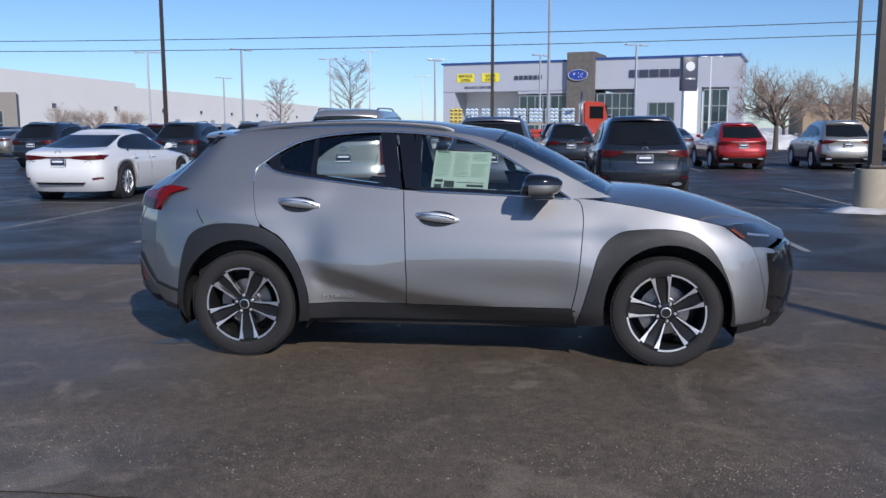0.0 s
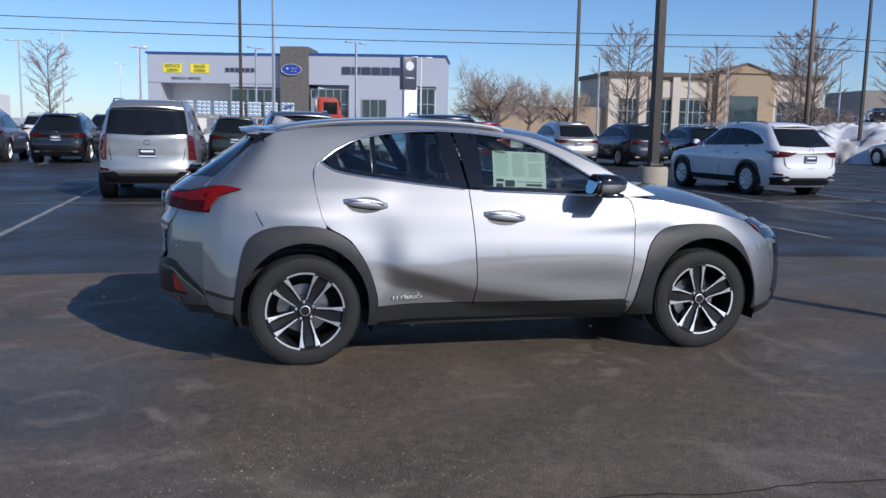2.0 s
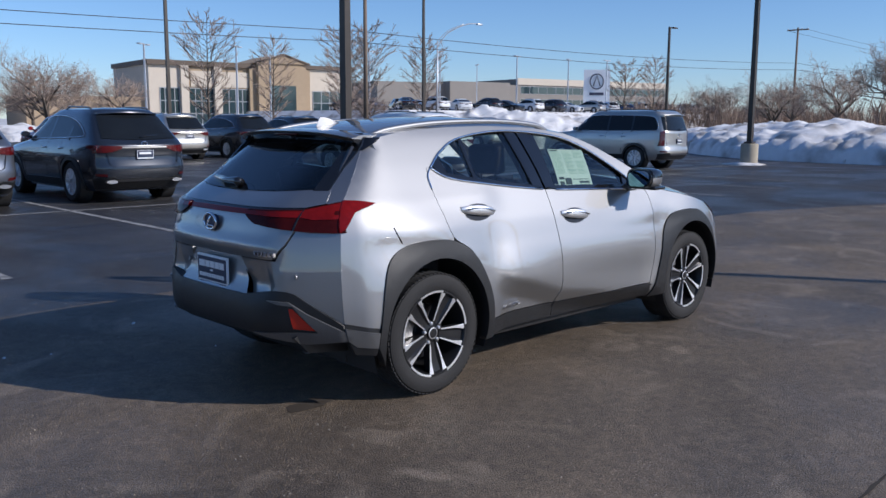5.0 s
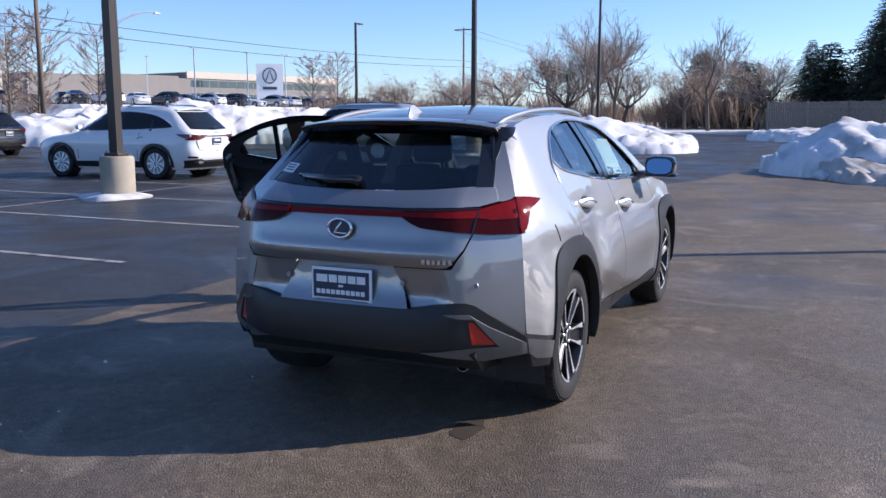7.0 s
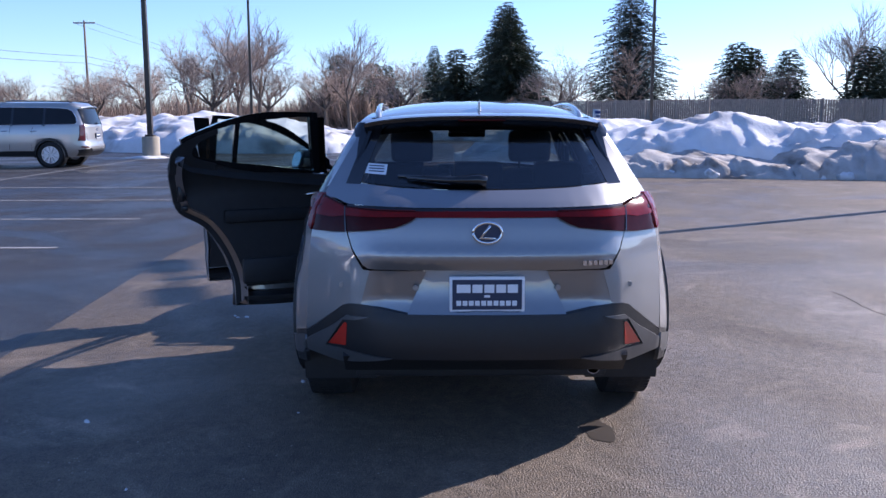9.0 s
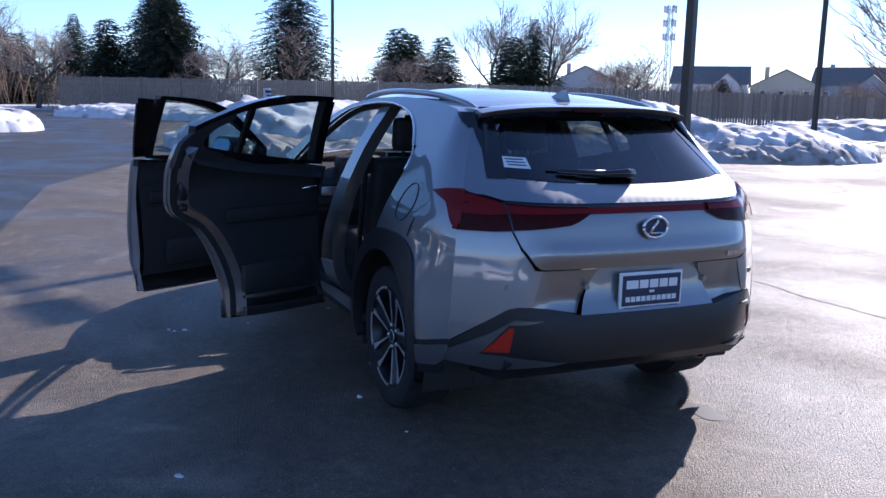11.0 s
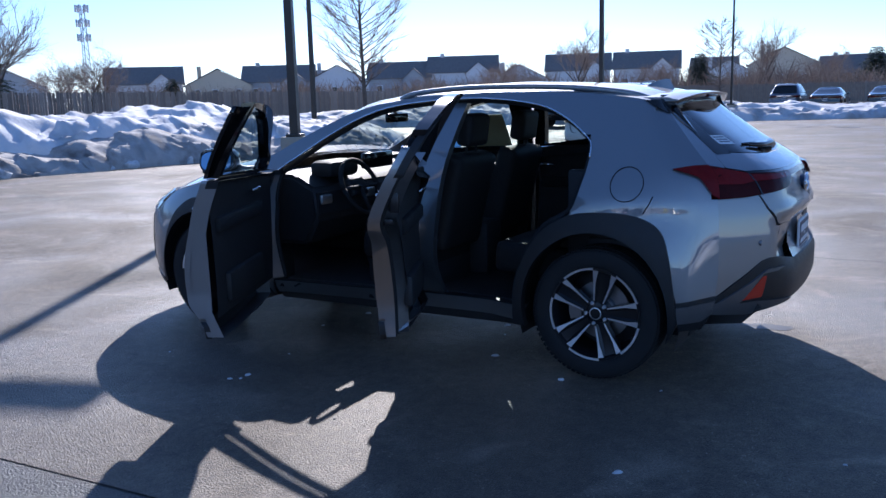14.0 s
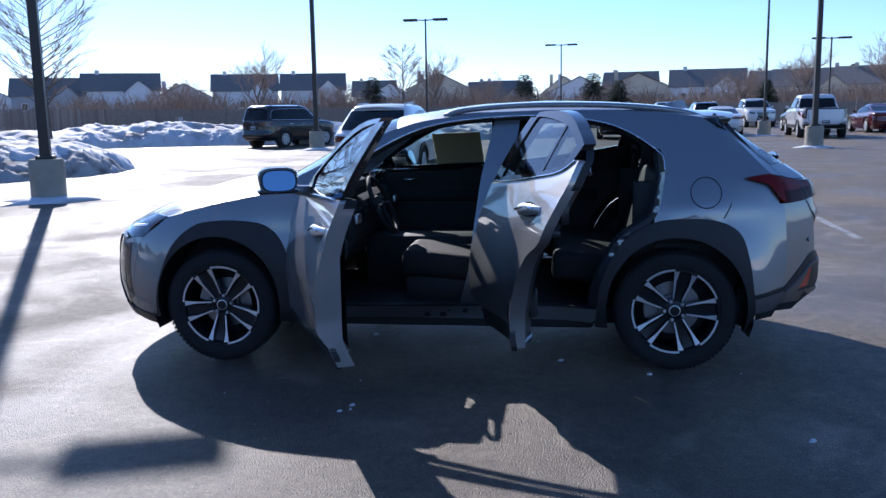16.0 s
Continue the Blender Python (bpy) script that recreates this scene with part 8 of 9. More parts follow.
rg = part("rear_window", skin(glass, rear_place(0.002), inx, depth=0), M["privacy"], tg, "dark tinted rear window")
rg.visible_shadow = False
mid = [(0.258, 0.787), (0.338, 0.600), (-0.338, 0.600), (-0.258, 0.787)]
hero("plate_recess", skin(mid, lambda y, z: Vector((rear_x(y, z) + 0.004 + 0.10 * max(0.0, z - 0.62), y, z)), inx, depth=0.0), M["silver"])
low_side = [(0.335, 0.606), (0.535, 0.640), (0.585, 0.640), (0.618, 0.628)] + [(seam(z)[1], z) for z in (0.470, 0.43, 0.39)] + [(0.64, 0.366), (0.42, 0.412)]
lowb = low_side + [(-y, z) for y, z in low_side[::-1]]
hero("rear_bumper", skin(lowb, rear_place(0.006), inx, depth=0.05), M["black_plastic"], label="matt black rear bumper")
bm = bmesh.new()
prism(bm, [(-2.06, 0.425), (-2.09, 0.40), (-2.00, 0.31), (-1.70, 0.27), (-1.70, 0.425)], "y", -0.62, 0.62)
hero("rear_valance", bm, M["black_plastic"])
# roof spoiler
def spoiler_row(yy):
    e = (abs(yy) / 0.545) ** 4
    return e, roof_mid(-1.46) - 0.012 - 0.030 * (abs(yy) / 0.545) ** 2, 1.436 - 0.012 * (yy / 0.545) ** 2 - 0.022 * e, -1.700 + 0.050 * e


bm = bmesh.new()
rows = []
for yy in np.linspace(-0.545, 0.545, 19):
    e, zr, zt, xt = spoiler_row(yy)
    rows.append([(-1.46, yy, zr), (-1.60, yy, zt + 0.010), (xt + 0.03, yy, zt + 0.002), (xt, yy, zt - 0.003), (xt + 0.004, yy, zt - 0.008), (-1.60, yy, zt - 0.016), (-1.46, yy, zr - 0.03)])
loft(bm, rows)
bmesh.ops.recalc_face_normals(bm, faces=bm.faces)
sp = hero("roof_spoiler", bm, M["silver"], label="silver roof spoiler with a black underside")
bm = bmesh.new()
rows = []
for yy in np.linspace(-0.550, 0.550, 19):
    e, zr, zt, xt = spoiler_row(yy)
    rows.append([(-1.50, yy, zt - 0.012), (xt + 0.006, yy, zt - 0.007), (xt + 0.010, yy, zt - 0.022), (xt + 0.07, yy, zt - 0.052), (-1.60, yy, zt - 0.070), (-1.50, yy, zt - 0.050)])
loft(bm, rows)
bmesh.ops.recalc_face_normals(bm, faces=bm.faces)
part("spoiler_underside", bm, M["gloss_black"], sp)
bm = bmesh.new()
box(bm, -1.699, -1.66, -0.11, 0.11, 1.407, 1.419, 0.003)
for s in (-1, 1):
    fin = bmesh.new()
    rows = []
    for z in np.linspace(1.15, 1.412, 10):
        g = glass_edge(z)
        xr = rear_x(g, z)
        o = 0.004 + 0.035 * min(1.0, max(0.0, (z - 1.18) / 0.22))
        rows.append([(xr + 0.05, s * (g - 0.004), z), (xr - o, s * (g - 0.006), z), (xr - o, s * (g - 0.022), z), (xr + 0.03, s * (g - 0.030), z)])
    loft(fin, rows)
    bmesh.ops.recalc_face_normals(fin, faces=fin.faces)
    part("spoiler_fin", fin, M["gloss_black"], sp)
part("brake_light", bm, M["tail_dark"], sp, "dark red high brake light")
# wiper, sticker, emblem, plate, badges
bm = bmesh.new()
wz = lambda y, z, o: Vector((rear_x(y, z) - o, y, z))
tube(bm, [wz(-0.005, 1.150, 0.03), wz(0.03, 1.160, 0.045), wz(0.16, 1.157, 0.04), wz(0.34, 1.165, 0.022)], [0.028, 0.024, 0.014, 0.008], 8)
tube(bm, [wz(0.05, 1.160, 0.03), wz(0.38, 1.172, 0.012)], [0.012, 0.006], 6)
part("rear_wiper", bm, M["gloss_black"], tg)
bm = skin([(0.435, 1.175), (0.535, 1.180), (0.520, 1.222), (0.430, 1.218)], rear_place(0.0), inx, depth=0)
st = part("window_sticker", bm, M["white"], tg, "small white window sticker")
for v in st.data.vertices:
    v.co.x -= 0.004
for k in range(3):
    bm = skin([(0.445, 1.186 + 0.011 * k), (0.515, 1.188 + 0.011 * k), (0.514, 1.193 + 0.011 * k), (0.445, 1.191 + 0.011 * k)], rear_place(0.006), inx, depth=0)
    part("sticker_print", bm, M["plate_blue"], tg)
bm = bmesh.new()
ring_pts = [(rear_x(0, 0.955) - 0.026, 0.060 * math.cos(a), 0.953 + 0.043 * math.sin(a)) for a in np.linspace(0, 2 * math.pi, 29)]
tube(bm, ring_pts, 0.0075, 6)
em = part("emblem", bm, M["chrome"], tg, "oval chrome emblem")
bm = bmesh.new()
prism(bm, [(0.055 * math.cos(a), 0.953 + 0.038 * math.sin(a)) for a in np.linspace(0, 2 * math.pi, 25)[:-1]], "x", rear_x(0, 0.955) - 0.025, rear_x(0, 0.955) + 0.01)
part("emblem_field", bm, M["plate_blue"], em, "dark blue oval field")
bm = bmesh.new()
tube(bm, [(rear_x(0, 0.955) - 0.027, -0.010, 0.984), (rear_x(0, 0.955) - 0.027, 0.030, 0.931), (rear_x(0, 0.955) - 0.027, -0.036, 0.931)], [0.008, 0.010, 0.006], 6)
part("emblem_stroke", bm, M["chrome"], em)
bm = bmesh.new()
px = rear_x(0, 0.69) + 0.012
box(bm, px - 0.030, px - 0.018, -0.158, 0.158, 0.602, 0.768, 0.004)
fr = hero("plate_frame", bm, M["white"], label="white plate frame")
bm = bmesh.new()
box(bm, px - 0.033, px - 0.028, -0.146, 0.146, 0.628, 0.755)
part("plate", bm, M["plate_blue"], fr, "blue dealer plate", smooth=False)
bm = bmesh.new()
for y0, y1, z0, z1 in ((-0.128, -0.085, 0.700, 0.735), (-0.078, -0.038, 0.700, 0.735), (-0.030, 0.012, 0.700, 0.735), (0.020, 0.062, 0.700, 0.735), (0.070, 0.128, 0.700, 0.735),
                       (-0.012, 0.012, 0.680, 0.690)) + tuple((-0.125 + 0.026 * k, -0.105 + 0.026 * k, 0.645, 0.666) for k in range(10)):
    box(bm, px - 0.0355, px - 0.0325, y0, y1, z0, z1)
part("plate_print", bm, M["plate_ink"], fr, smooth=False)
bm = bmesh.new()
for k in range(12):
    box(bm, px - 0.0325, px - 0.0295, -0.135 + 0.0225 * k, -0.120 + 0.0225 * k, 0.608, 0.620)
part("frame_print", bm, M["plate_blue"], fr, smooth=False)
for k in range(6):
    bm = bmesh.new()
    bx = rear_x(-0.40 - 0.023 * k, 0.825)
    box(bm, bx - 0.010, bx + 0.004, -0.418 - 0.023 * k, -0.402 - 0.023 * k, 0.812, 0.832)
    part("badge_bar", bm, M["chrome"], tg, smooth=False)
for yy in (-0.62, -0.30, 0.30, 0.62):
    bm = bmesh.new()
    zz = 0.715
    lathe(bm, [(0.0, -0.004), (0.012, -0.004), (0.013, 0.004)], axis="x", sides=12, centre=(rear_x(yy, zz), yy, zz))
    hero("parking_sensor", bm, M["silver"])
# antenna fin
bm = bmesh.new()
rows = []
for k, xx in enumerate(np.linspace(-1.30, -1.48, 8)):
    h = [0.004, 0.012, 0.022, 0.034, 0.046, 0.054, 0.056, 0.010][k]
    wv = 0.019 * (1 - 0.6 * k / 7)
    z0 = roof_mid(xx) - 0.006
    rows.append([(xx, -wv, z0), (xx, -wv * 0.2, z0 + h), (xx, wv * 0.2, z0 + h), (xx, wv, z0)])
loft(bm, rows)
bmesh.ops.recalc_face_normals(bm, faces=bm.faces)
hero("antenna_fin", bm, M["silver"])
# exhaust and floor pan
bm = bmesh.new()
lathe(bm, [(0.026, -0.10), (0.030, -0.10), (0.030, 0.12)], axis="x", sides=16, centre=(-1.84, -0.50, 0.30))
hero("exhaust_pipe", bm, M["steel"])
bm = bmesh.new()
box(bm, -1.75, 1.9, -0.60, 0.60, 0.20, 0.30, 0.02)
box(bm, -0.88, 0.80, -0.76, 0.76, 0.21, 0.33, 0.02)
hero("floor_pan", bm, M["interior"])

# ---------------------------------------------------------------- front
FP = front_place
inf = (-1, 0, 0)
fz = lambda zs, sg: [(sg * 0.80 * half(1.9, z), z) for z in zs]
bumper = fz(np.linspace(0.30, 0.72, 8), 1) + [(0.50, 0.74), (-0.50, 0.74)] + fz(np.linspace(0.72, 0.30, 8), -1)
hero("front_bumper", skin(bumper, FP(0.0), inf), M["gloss_black"], label="gloss black front bumper face")
gr = [(0.52, 0.72), (0.46, 0.56), (0.62, 0.30), (-0.62, 0.30), (-0.46, 0.56), (-0.52, 0.72)]
hero("grille", skin(gr, FP(0.012), inf), M["gloss_black"])
lip = [(0.70, 0.30), (0.72, 0.24), (0.5, 0.20), (-0.5, 0.20), (-0.72, 0.24), (-0.70, 0.30)]
hero("front_lip", skin(lip, FP(0.015), inf, depth=0.05), M["black_plastic"])
for s in (-1, 1):
    cr = [(1.755, 0.30), (1.90, 0.31), (1.92, 0.45), (1.88, 0.62), (1.83, 0.745), (1.93, 0.73), (2.02, 0.70), (2.05, 0.55), (2.05, 0.36), (1.98, 0.25), (1.76, 0.235)]
    hero("front_bumper_corner", skin(cr, side_place(s, 0.001), (0, -s, 0), step=0.035), M["silver"])
    duct = [(1.925, 0.70), (1.945, 0.54), (1.935, 0.36), (1.985, 0.325), (2.055, 0.36), (2.05, 0.55), (2.02, 0.69)]
    hero("bumper_duct", skin(duct, side_place(s, 0.004), (0, -s, 0), step=0.03), M["gloss_black"])
    lipc = [(1.745, 0.275), (1.90, 0.285), (2.08, 0.330), (2.08, 0.295), (1.96, 0.232), (1.75, 0.215)]
    hero("front_lip_corner", skin(lipc, side_place(s, 0.010), (0, -s, 0), step=0.03), M["black_plastic"])


# ---------------------------------------------------------------- doors
def glass_poly(front):
    """The pane inside a door's frame, as (along, up)."""
    if front:
        top = [p for p in DLO_TOP if -0.26 < p[0] < 0.62]
        low = [(0.60, 1.06), (0.20, 1.072), (-0.20, 1.09)]
    else:
        top = [p for p in DLO_TOP if -1.14 < p[0] < -0.46]
        low = [(-0.40, 1.102), (-0.86, 1.155), (-1.10, 1.200)]
    return top + low


def inset(poly, d):
    return [(p.x, p.y) for p in shrink([Vector(q) for q in poly], d)]


def door(s, front, swing):
    inw = (0, -s, 0)
    d = new("door")
    d.parent = ux
    if front:
        outer = FRONT_SHUT + [(0.30, 1.047), (-0.295, 1.073)] + MID_SHUT[::-1][1:] + []
        hinge = Vector((0.80, s * 0.80, 0))
    else:
        outer = MID_SHUT + [(-0.89, 1.142), (-1.12, 1.182), (-1.215, 1.238)] + REAR_DOOR_BACK
        hinge = Vector((-0.27, s * 0.80, 0))
    part("door_skin", skin(outer, side_place(s), inw, step=0.02, gap=0.003, depth=0.03), M["silver"], d)
    low = [(-0.888, 0.36), (-0.894, 0.27), (-0.274, 0.27), (-0.272, 0.36)] if not front else [(-0.270, 0.36), (-0.268, 0.27), (0.755, 0.27), (0.755, 0.36)]
    part("door_cladding", skin(low, side_place(s, 0.004), inw, step=0.035, gap=0.002, depth=0.03), M["black_plastic"], d)
    # window frame: an outer ring with the pane let into it
    g = glass_poly(front)
    gl = part("door_window", skin(g, side_place(s, -0.012), inw, step=0.06, depth=0), M["clear"], d, "door window glass")
    fo = side_place(s, -0.004)
    bm = bmesh.new()
    # frame bars follow the pane's outline
    gp = resample(g, 0.05)
    rows = []
    n = len(gp)
    cen = sum(gp, Vector((0, 0))) / n
    wide = [q + (q - cen).normalized() * (0.040 if front or q.x > -1.02 else 0.040 + 0.30 * (-1.02 - q.x)) for q in gp]
    ins = [q - (q - cen).normalized() * 0.006 for q in gp]
    A = [bm.verts.new(fo(q.x, q.y)) for q in ins]
    B = [bm.verts.new(fo(q.x, q.y)) for q in wide]
    C = [bm.verts.new(fo(q.x, q.y) + Vector(inw) * 0.062) for q in wide]
    D = [bm.verts.new(fo(q.x, q.y) + Vector(inw) * 0.062) for q in ins]
    for i in range(n):
        j = (i + 1) % n
        for u, v in ((A, B), (B, C), (C, D), (D, A)):
            bm.faces.new((u[i], u[j], v[j], v[i]))
    bmesh.ops.recalc_face_normals(bm, faces=bm.faces)
    part("window_frame", bm, M["gloss_black"], d, "black window frame")
    if not front:
        bm = bmesh.new()
        p0, p1 = (-0.885, 1.16), (-0.885, 1.40)
        for (xx, zz), (x2, z2) in ((p0, p1),):
            a, b = side_place(s, -0.006)(xx, zz), side_place(s, -0.006)(x2, z2)
            w = Vector((0.014, 0, 0))
            t = Vector(inw) * 0.03
            loft(bm, [[a - w, a + w, a + w + t, a - w + t], [b - w, b + w, b + w + t, b - w + t]])
        part("quarter_bar", bm, M["gloss_black"], d, smooth=False)
        heel = curve2([(-1.258, 1.10), (-1.250, 1.215), (-1.20, 1.272), (-1.12, 1.318), (-1.00, 1.365)], 4) + curve2([(-1.00, 1.335), (-1.09, 1.29), (-1.135, 1.235), (-1.11, 1.195), (-1.00, 1.165)], 4) + [(-1.00, 1.10)]
        part("frame_heel", skin(heel, side_place(s, -0.075), (0, s, 0), step=0.03, depth=0.04), M["interior"], d, "black rear corner of the door frame")
        pil = [(-0.305, 1.08), (-0.375, 1.425), (-0.470, 1.425), (-0.40, 1.10)]
        part("pillar_cover", skin(pil, side_place(s, -0.002), inw, step=0.04, depth=0.02), M["gloss_black"], d)
    else:
        pil = [(-0.285, 1.08), (-0.355, 1.425), (-0.255, 1.420), (-0.19, 1.09)]
        part("pillar_cover", skin(pil, side_place(s, -0.002), inw, step=0.04, depth=0.02), M["gloss_black"], d)
        sail = [(0.55, 1.05), (0.57, 1.13), (0.66, 1.07), (0.73, 1.03)]
        part("sail_panel", skin(sail, side_place(s, -0.002), inw, step=0.03, depth=0.02), M["gloss_black"], d)
    # bright line under the glass
    bm = bmesh.new()
    seg = [p for p in DLO_LOW if (p[0] > -0.29 if front else p[0] < -0.30)]
    tube(bm, [side_place(s, 0.003)(x, z) for x, z in seg], 0.0065, 6)
    part("belt_chrome", bm, M["chrome"], d, "bright strip under the windows")
    # inner card and shut face
    card = inset(outer, 0.02 if front else 0.062)
    bm = skin(card, lambda x, z: Vector((x, s * (min(side_y(x, z), 0.83) - 0.085 + (0.02 if z > 0.98 else 0)), z)), (0, s, 0), step=0.05, depth=0.0)
    part("door_card", bm, M["interior"], d, "black moulded inner door trim")
    bm = bmesh.new()
    oo = [Vector((q[0], q[1] - (0.085 if q[1] < 0.40 else 0.0))) for q in resample(inset(outer, 0.006), 0.04)]
    deep = lambda q, o: Vector((q.x, s * (min(side_y(q.x, q.y), 0.86) - o), q.y))
    if front:
        steps = [(0.0, None, "silver", "door_edge", "door shut face"), (0.0, 0.088, None, "", "")]
    else:
        steps = [(0.0, None, "silver", "door_edge", "door shut face"), (0.0, 0.055, "rubber", "weather_strip", "black rubber door seal"),
                 (0.030, 0.066, "steel", "shut_face", "pale inner shut face of the door"), (0.064, 0.112, None, "", "")]
    rings = []
    for d_in, dep, mt, nm, lb in steps:
        pts = shrink(oo, d_in) if d_in else oo
        rings.append([side_place(s, -0.006)(q.x, q.y) if dep is None else deep(q, dep) for q in pts])
    for k, (d_in, dep, mt, nm, lb) in enumerate(steps[:-1]):
        edge, belt = bmesh.new(), bmesh.new()
        for i, q in enumerate(oo):
            j = (i + 1) % len(oo)
            top = min(q.y, oo[j].y) > 1.02 and max(q.x, oo[j].x) > -1.16
            bm = belt if top else edge
            bm.faces.new([bm.verts.new(p) for p in (rings[k][i], rings[k][j], rings[k + 1][j], rings[k + 1][i])])
        for bm, m2, n2, l2 in ((edge, mt, nm, lb), (belt, "rubber", "belt_seal", "black rubber window seal")):
            bmesh.ops.remove_doubles(bm, verts=bm.verts, dist=1e-5)
            bmesh.ops.recalc_face_normals(bm, faces=bm.faces)
            part(n2, bm, M[m2], d, l2)
    if not front:
        bm = bmesh.new()
        for zz, hh in ((0.985, 0.045), (0.895, 0.014)):
            c = deep(Vector((-1.185 + 0.25 * (0.985 - zz), zz)), 0.085)
            box(bm, c.x - 0.026, c.x + 0.010, c.y - 0.020, c.y + 0.020, c.z - hh, c.z + hh, 0.004)
        part("door_latch", bm, M["gunmetal"], d, "dark steel door latch")
    # armrest and pocket on the card
    bm = bmesh.new()
    xa, xb = (-0.20, 0.55) if front else (-0.95, -0.35)
    yin = s * 0.715
    box(bm, xa, xb, min(yin, yin + s * 0.06), max(yin, yin + s * 0.06), 0.80, 0.88, 0.02)
    part("armrest", bm, M["seat"], d)
    bm = bmesh.new()
    box(bm, xa + 0.1, xb - 0.05, min(yin, yin + s * 0.05), max(yin, yin + s * 0.05), 0.42, 0.58, 0.02)
    part("door_pocket", bm, M["interior"], d)
    bm = bmesh.new()
    hx = xb - 0.12 if front else xb - 0.05
    tube(bm, [(hx - 0.06, s * 0.725, 0.955), (hx, s * 0.70, 0.965), (hx + 0.06, s * 0.725, 0.96)], 0.009, 6)
    part("inner_handle", bm, M["chrome"], d)
    # outer handle: a bowl and a bar
    hc = (-0.075, 0.905) if front else (-0.955, 0.985)
    tilt = -0.10
    bm = bmesh.new()
    rows = []
    for k in range(11):
        u = k / 10 * 2 - 1
        xx = hc[0] + 0.135 * u
        zz = hc[1] + tilt * 0.135 * u * 1.0 + 0.006 * (1 - u * u)
        base = side_place(s)(xx, zz)
        out = 0.030 * (1 - u ** 4) + 0.006
        hh = 0.030 * (1 - 0.45 * u * u)
        o = Vector((0, s, 0))
        rows.append([base + o * (out - 0.012 + 0.012 * math.cos(b)) + Vector((0, 0, hh * math.sin(b))) for b in np.linspace(0, 2 * math.pi, 13)[:-1]])
    loft(bm, rows)
    bmesh.ops.recalc_face_normals(bm, faces=bm.faces)
    part("door_handle", bm, M["alu"], d, "bright silver pull handle with chrome insert")
    bm = bmesh.new()
    bowl = [(hc[0] + 0.115 * math.cos(a), hc[1] - 0.006 + 0.048 * math.sin(a)) for a in np.linspace(0, 2 * math.pi, 17)[:-1]]
    part("handle_bowl", skin(bowl, side_place(s, 0.0015), inw, step=0.03, depth=0.002, bm=bm), M["gunmetal"], d)
    bm = bmesh.new()
    tube(bm, [side_place(s, 0.034)(hc[0] + 0.11 * u, hc[1] + tilt * 0.11 * u + 0.018 - 0.01 * u * u) for u in (-1, -0.5, 0, 0.5, 1)], 0.006, 6)
    part("handle_chrome", bm, M["chrome"], d)
    if front:
        # mirror on its stalk
        root = side_place(s)(0.60, 1.05)
        bm = bmesh.new()
        tube(bm, [root + Vector((0, -s * 0.02, -0.01)), root + Vector((-0.01, s * 0.06, 0.0)), root + Vector((-0.03, s * 0.12, 0.02))], [0.035, 0.028, 0.03], 8)
        part("mirror_stalk", bm, M["silver"], d)
        bm = bmesh.new()
        c = root + Vector((-0.045, s * 0.175, 0.065))
        rings = []
        for xx, k in ((0.125, 0.30), (0.10, 0.66), (0.05, 0.90), (0.0, 1.0), (-0.06, 1.0), (-0.072, 0.97)):
            rings.append([(c.x + xx, c.y + s * 0.104 * k * math.copysign(abs(math.cos(a)) ** 0.6, math.cos(a)), c.z + 0.066 * k * math.copysign(abs(math.sin(a)) ** 0.7, math.sin(a))) for a in np.linspace(0, 2 * math.pi, 21)[:-1]])
        loft(bm, rings)
        bmesh.ops.recalc_face_normals(bm, faces=bm.faces)
        part("mirror_shell", bm, M["silver"], d)
        # black half shell over the silver one stands in for the dark sky's reflection
        bm = bmesh.new()
        rings = []
        for xx, k in ((0.127, 0.32), (0.102, 0.68), (0.05, 0.92), (0.0, 1.02), (-0.06, 1.02), (-0.074, 0.99)):
            rings.append([(c.x + xx, c.y + s * 0.104 * k * math.copysign(abs(math.cos(a)) ** 0.6, math.cos(a)), c.z + 0.008 + 0.060 * k * abs(math.sin(a)) ** 0.7) for a in np.linspace(0, math.pi, 13)])
        loft(bm, rings, closed=False)
        bmesh.ops.recalc_face_normals(bm, faces=bm.faces)
        part("mirror_crown", bm, M["gloss_black"], d, "gloss black upper mirror shell standing for reflected dark sky")
        bm = bmesh.new()
        box(bm, c.x - 0.055, c.x + 0.08, c.y - 0.108, c.y + 0.108, c.z - 0.076, c.z - 0.05, 0.012)
        part("mirror_base", bm, M["gloss_black"], d)
        bm = bmesh.new()
        gpts = [(c.y + 0.086 * math.copysign(abs(math.cos(a)) ** 0.6, math.cos(a)), c.z + 0.052 * math.copysign(abs(math.sin(a)) ** 0.7, math.sin(a))) for a in np.linspace(0, 2 * math.pi, 25)[:-1]]
        prism(bm, gpts, "x", c.x - 0.102, c.x - 0.096)
        for v in bm.verts:
            v.co.x += 0.30 * (v.co.z - c.z) - s * 0.06 * (v.co.y - c.y)
        part("mirror_glass", bm, M["mirror"], d)
        bm = bmesh.new()
        prism(bm, [(c.y + (y - c.y) * 1.14, c.z + (z - c.z) * 1.16) for y, z in gpts], "x", c.x - 0.093, c.x - 0.070)
        for v in bm.verts:
            v.co.x += 0.30 * (v.co.z - c.z) - s * 0.06 * (v.co.y - c.y)
        part("mirror_bezel", bm, M["gloss_black"], d)
    # swing on the hinge
    if swing:
        d.matrix_basis = Matrix.Translation(hinge + Vector((0, s * 0.085, 0))) @ Matrix.Rotation(radians(swing), 4, "Z") @ Matrix.Translation(-hinge)
    return d


door(-1, True, 0)
door(-1, False, 0)
fl = door(1, True, -65)
rl = door(1, False, -66)

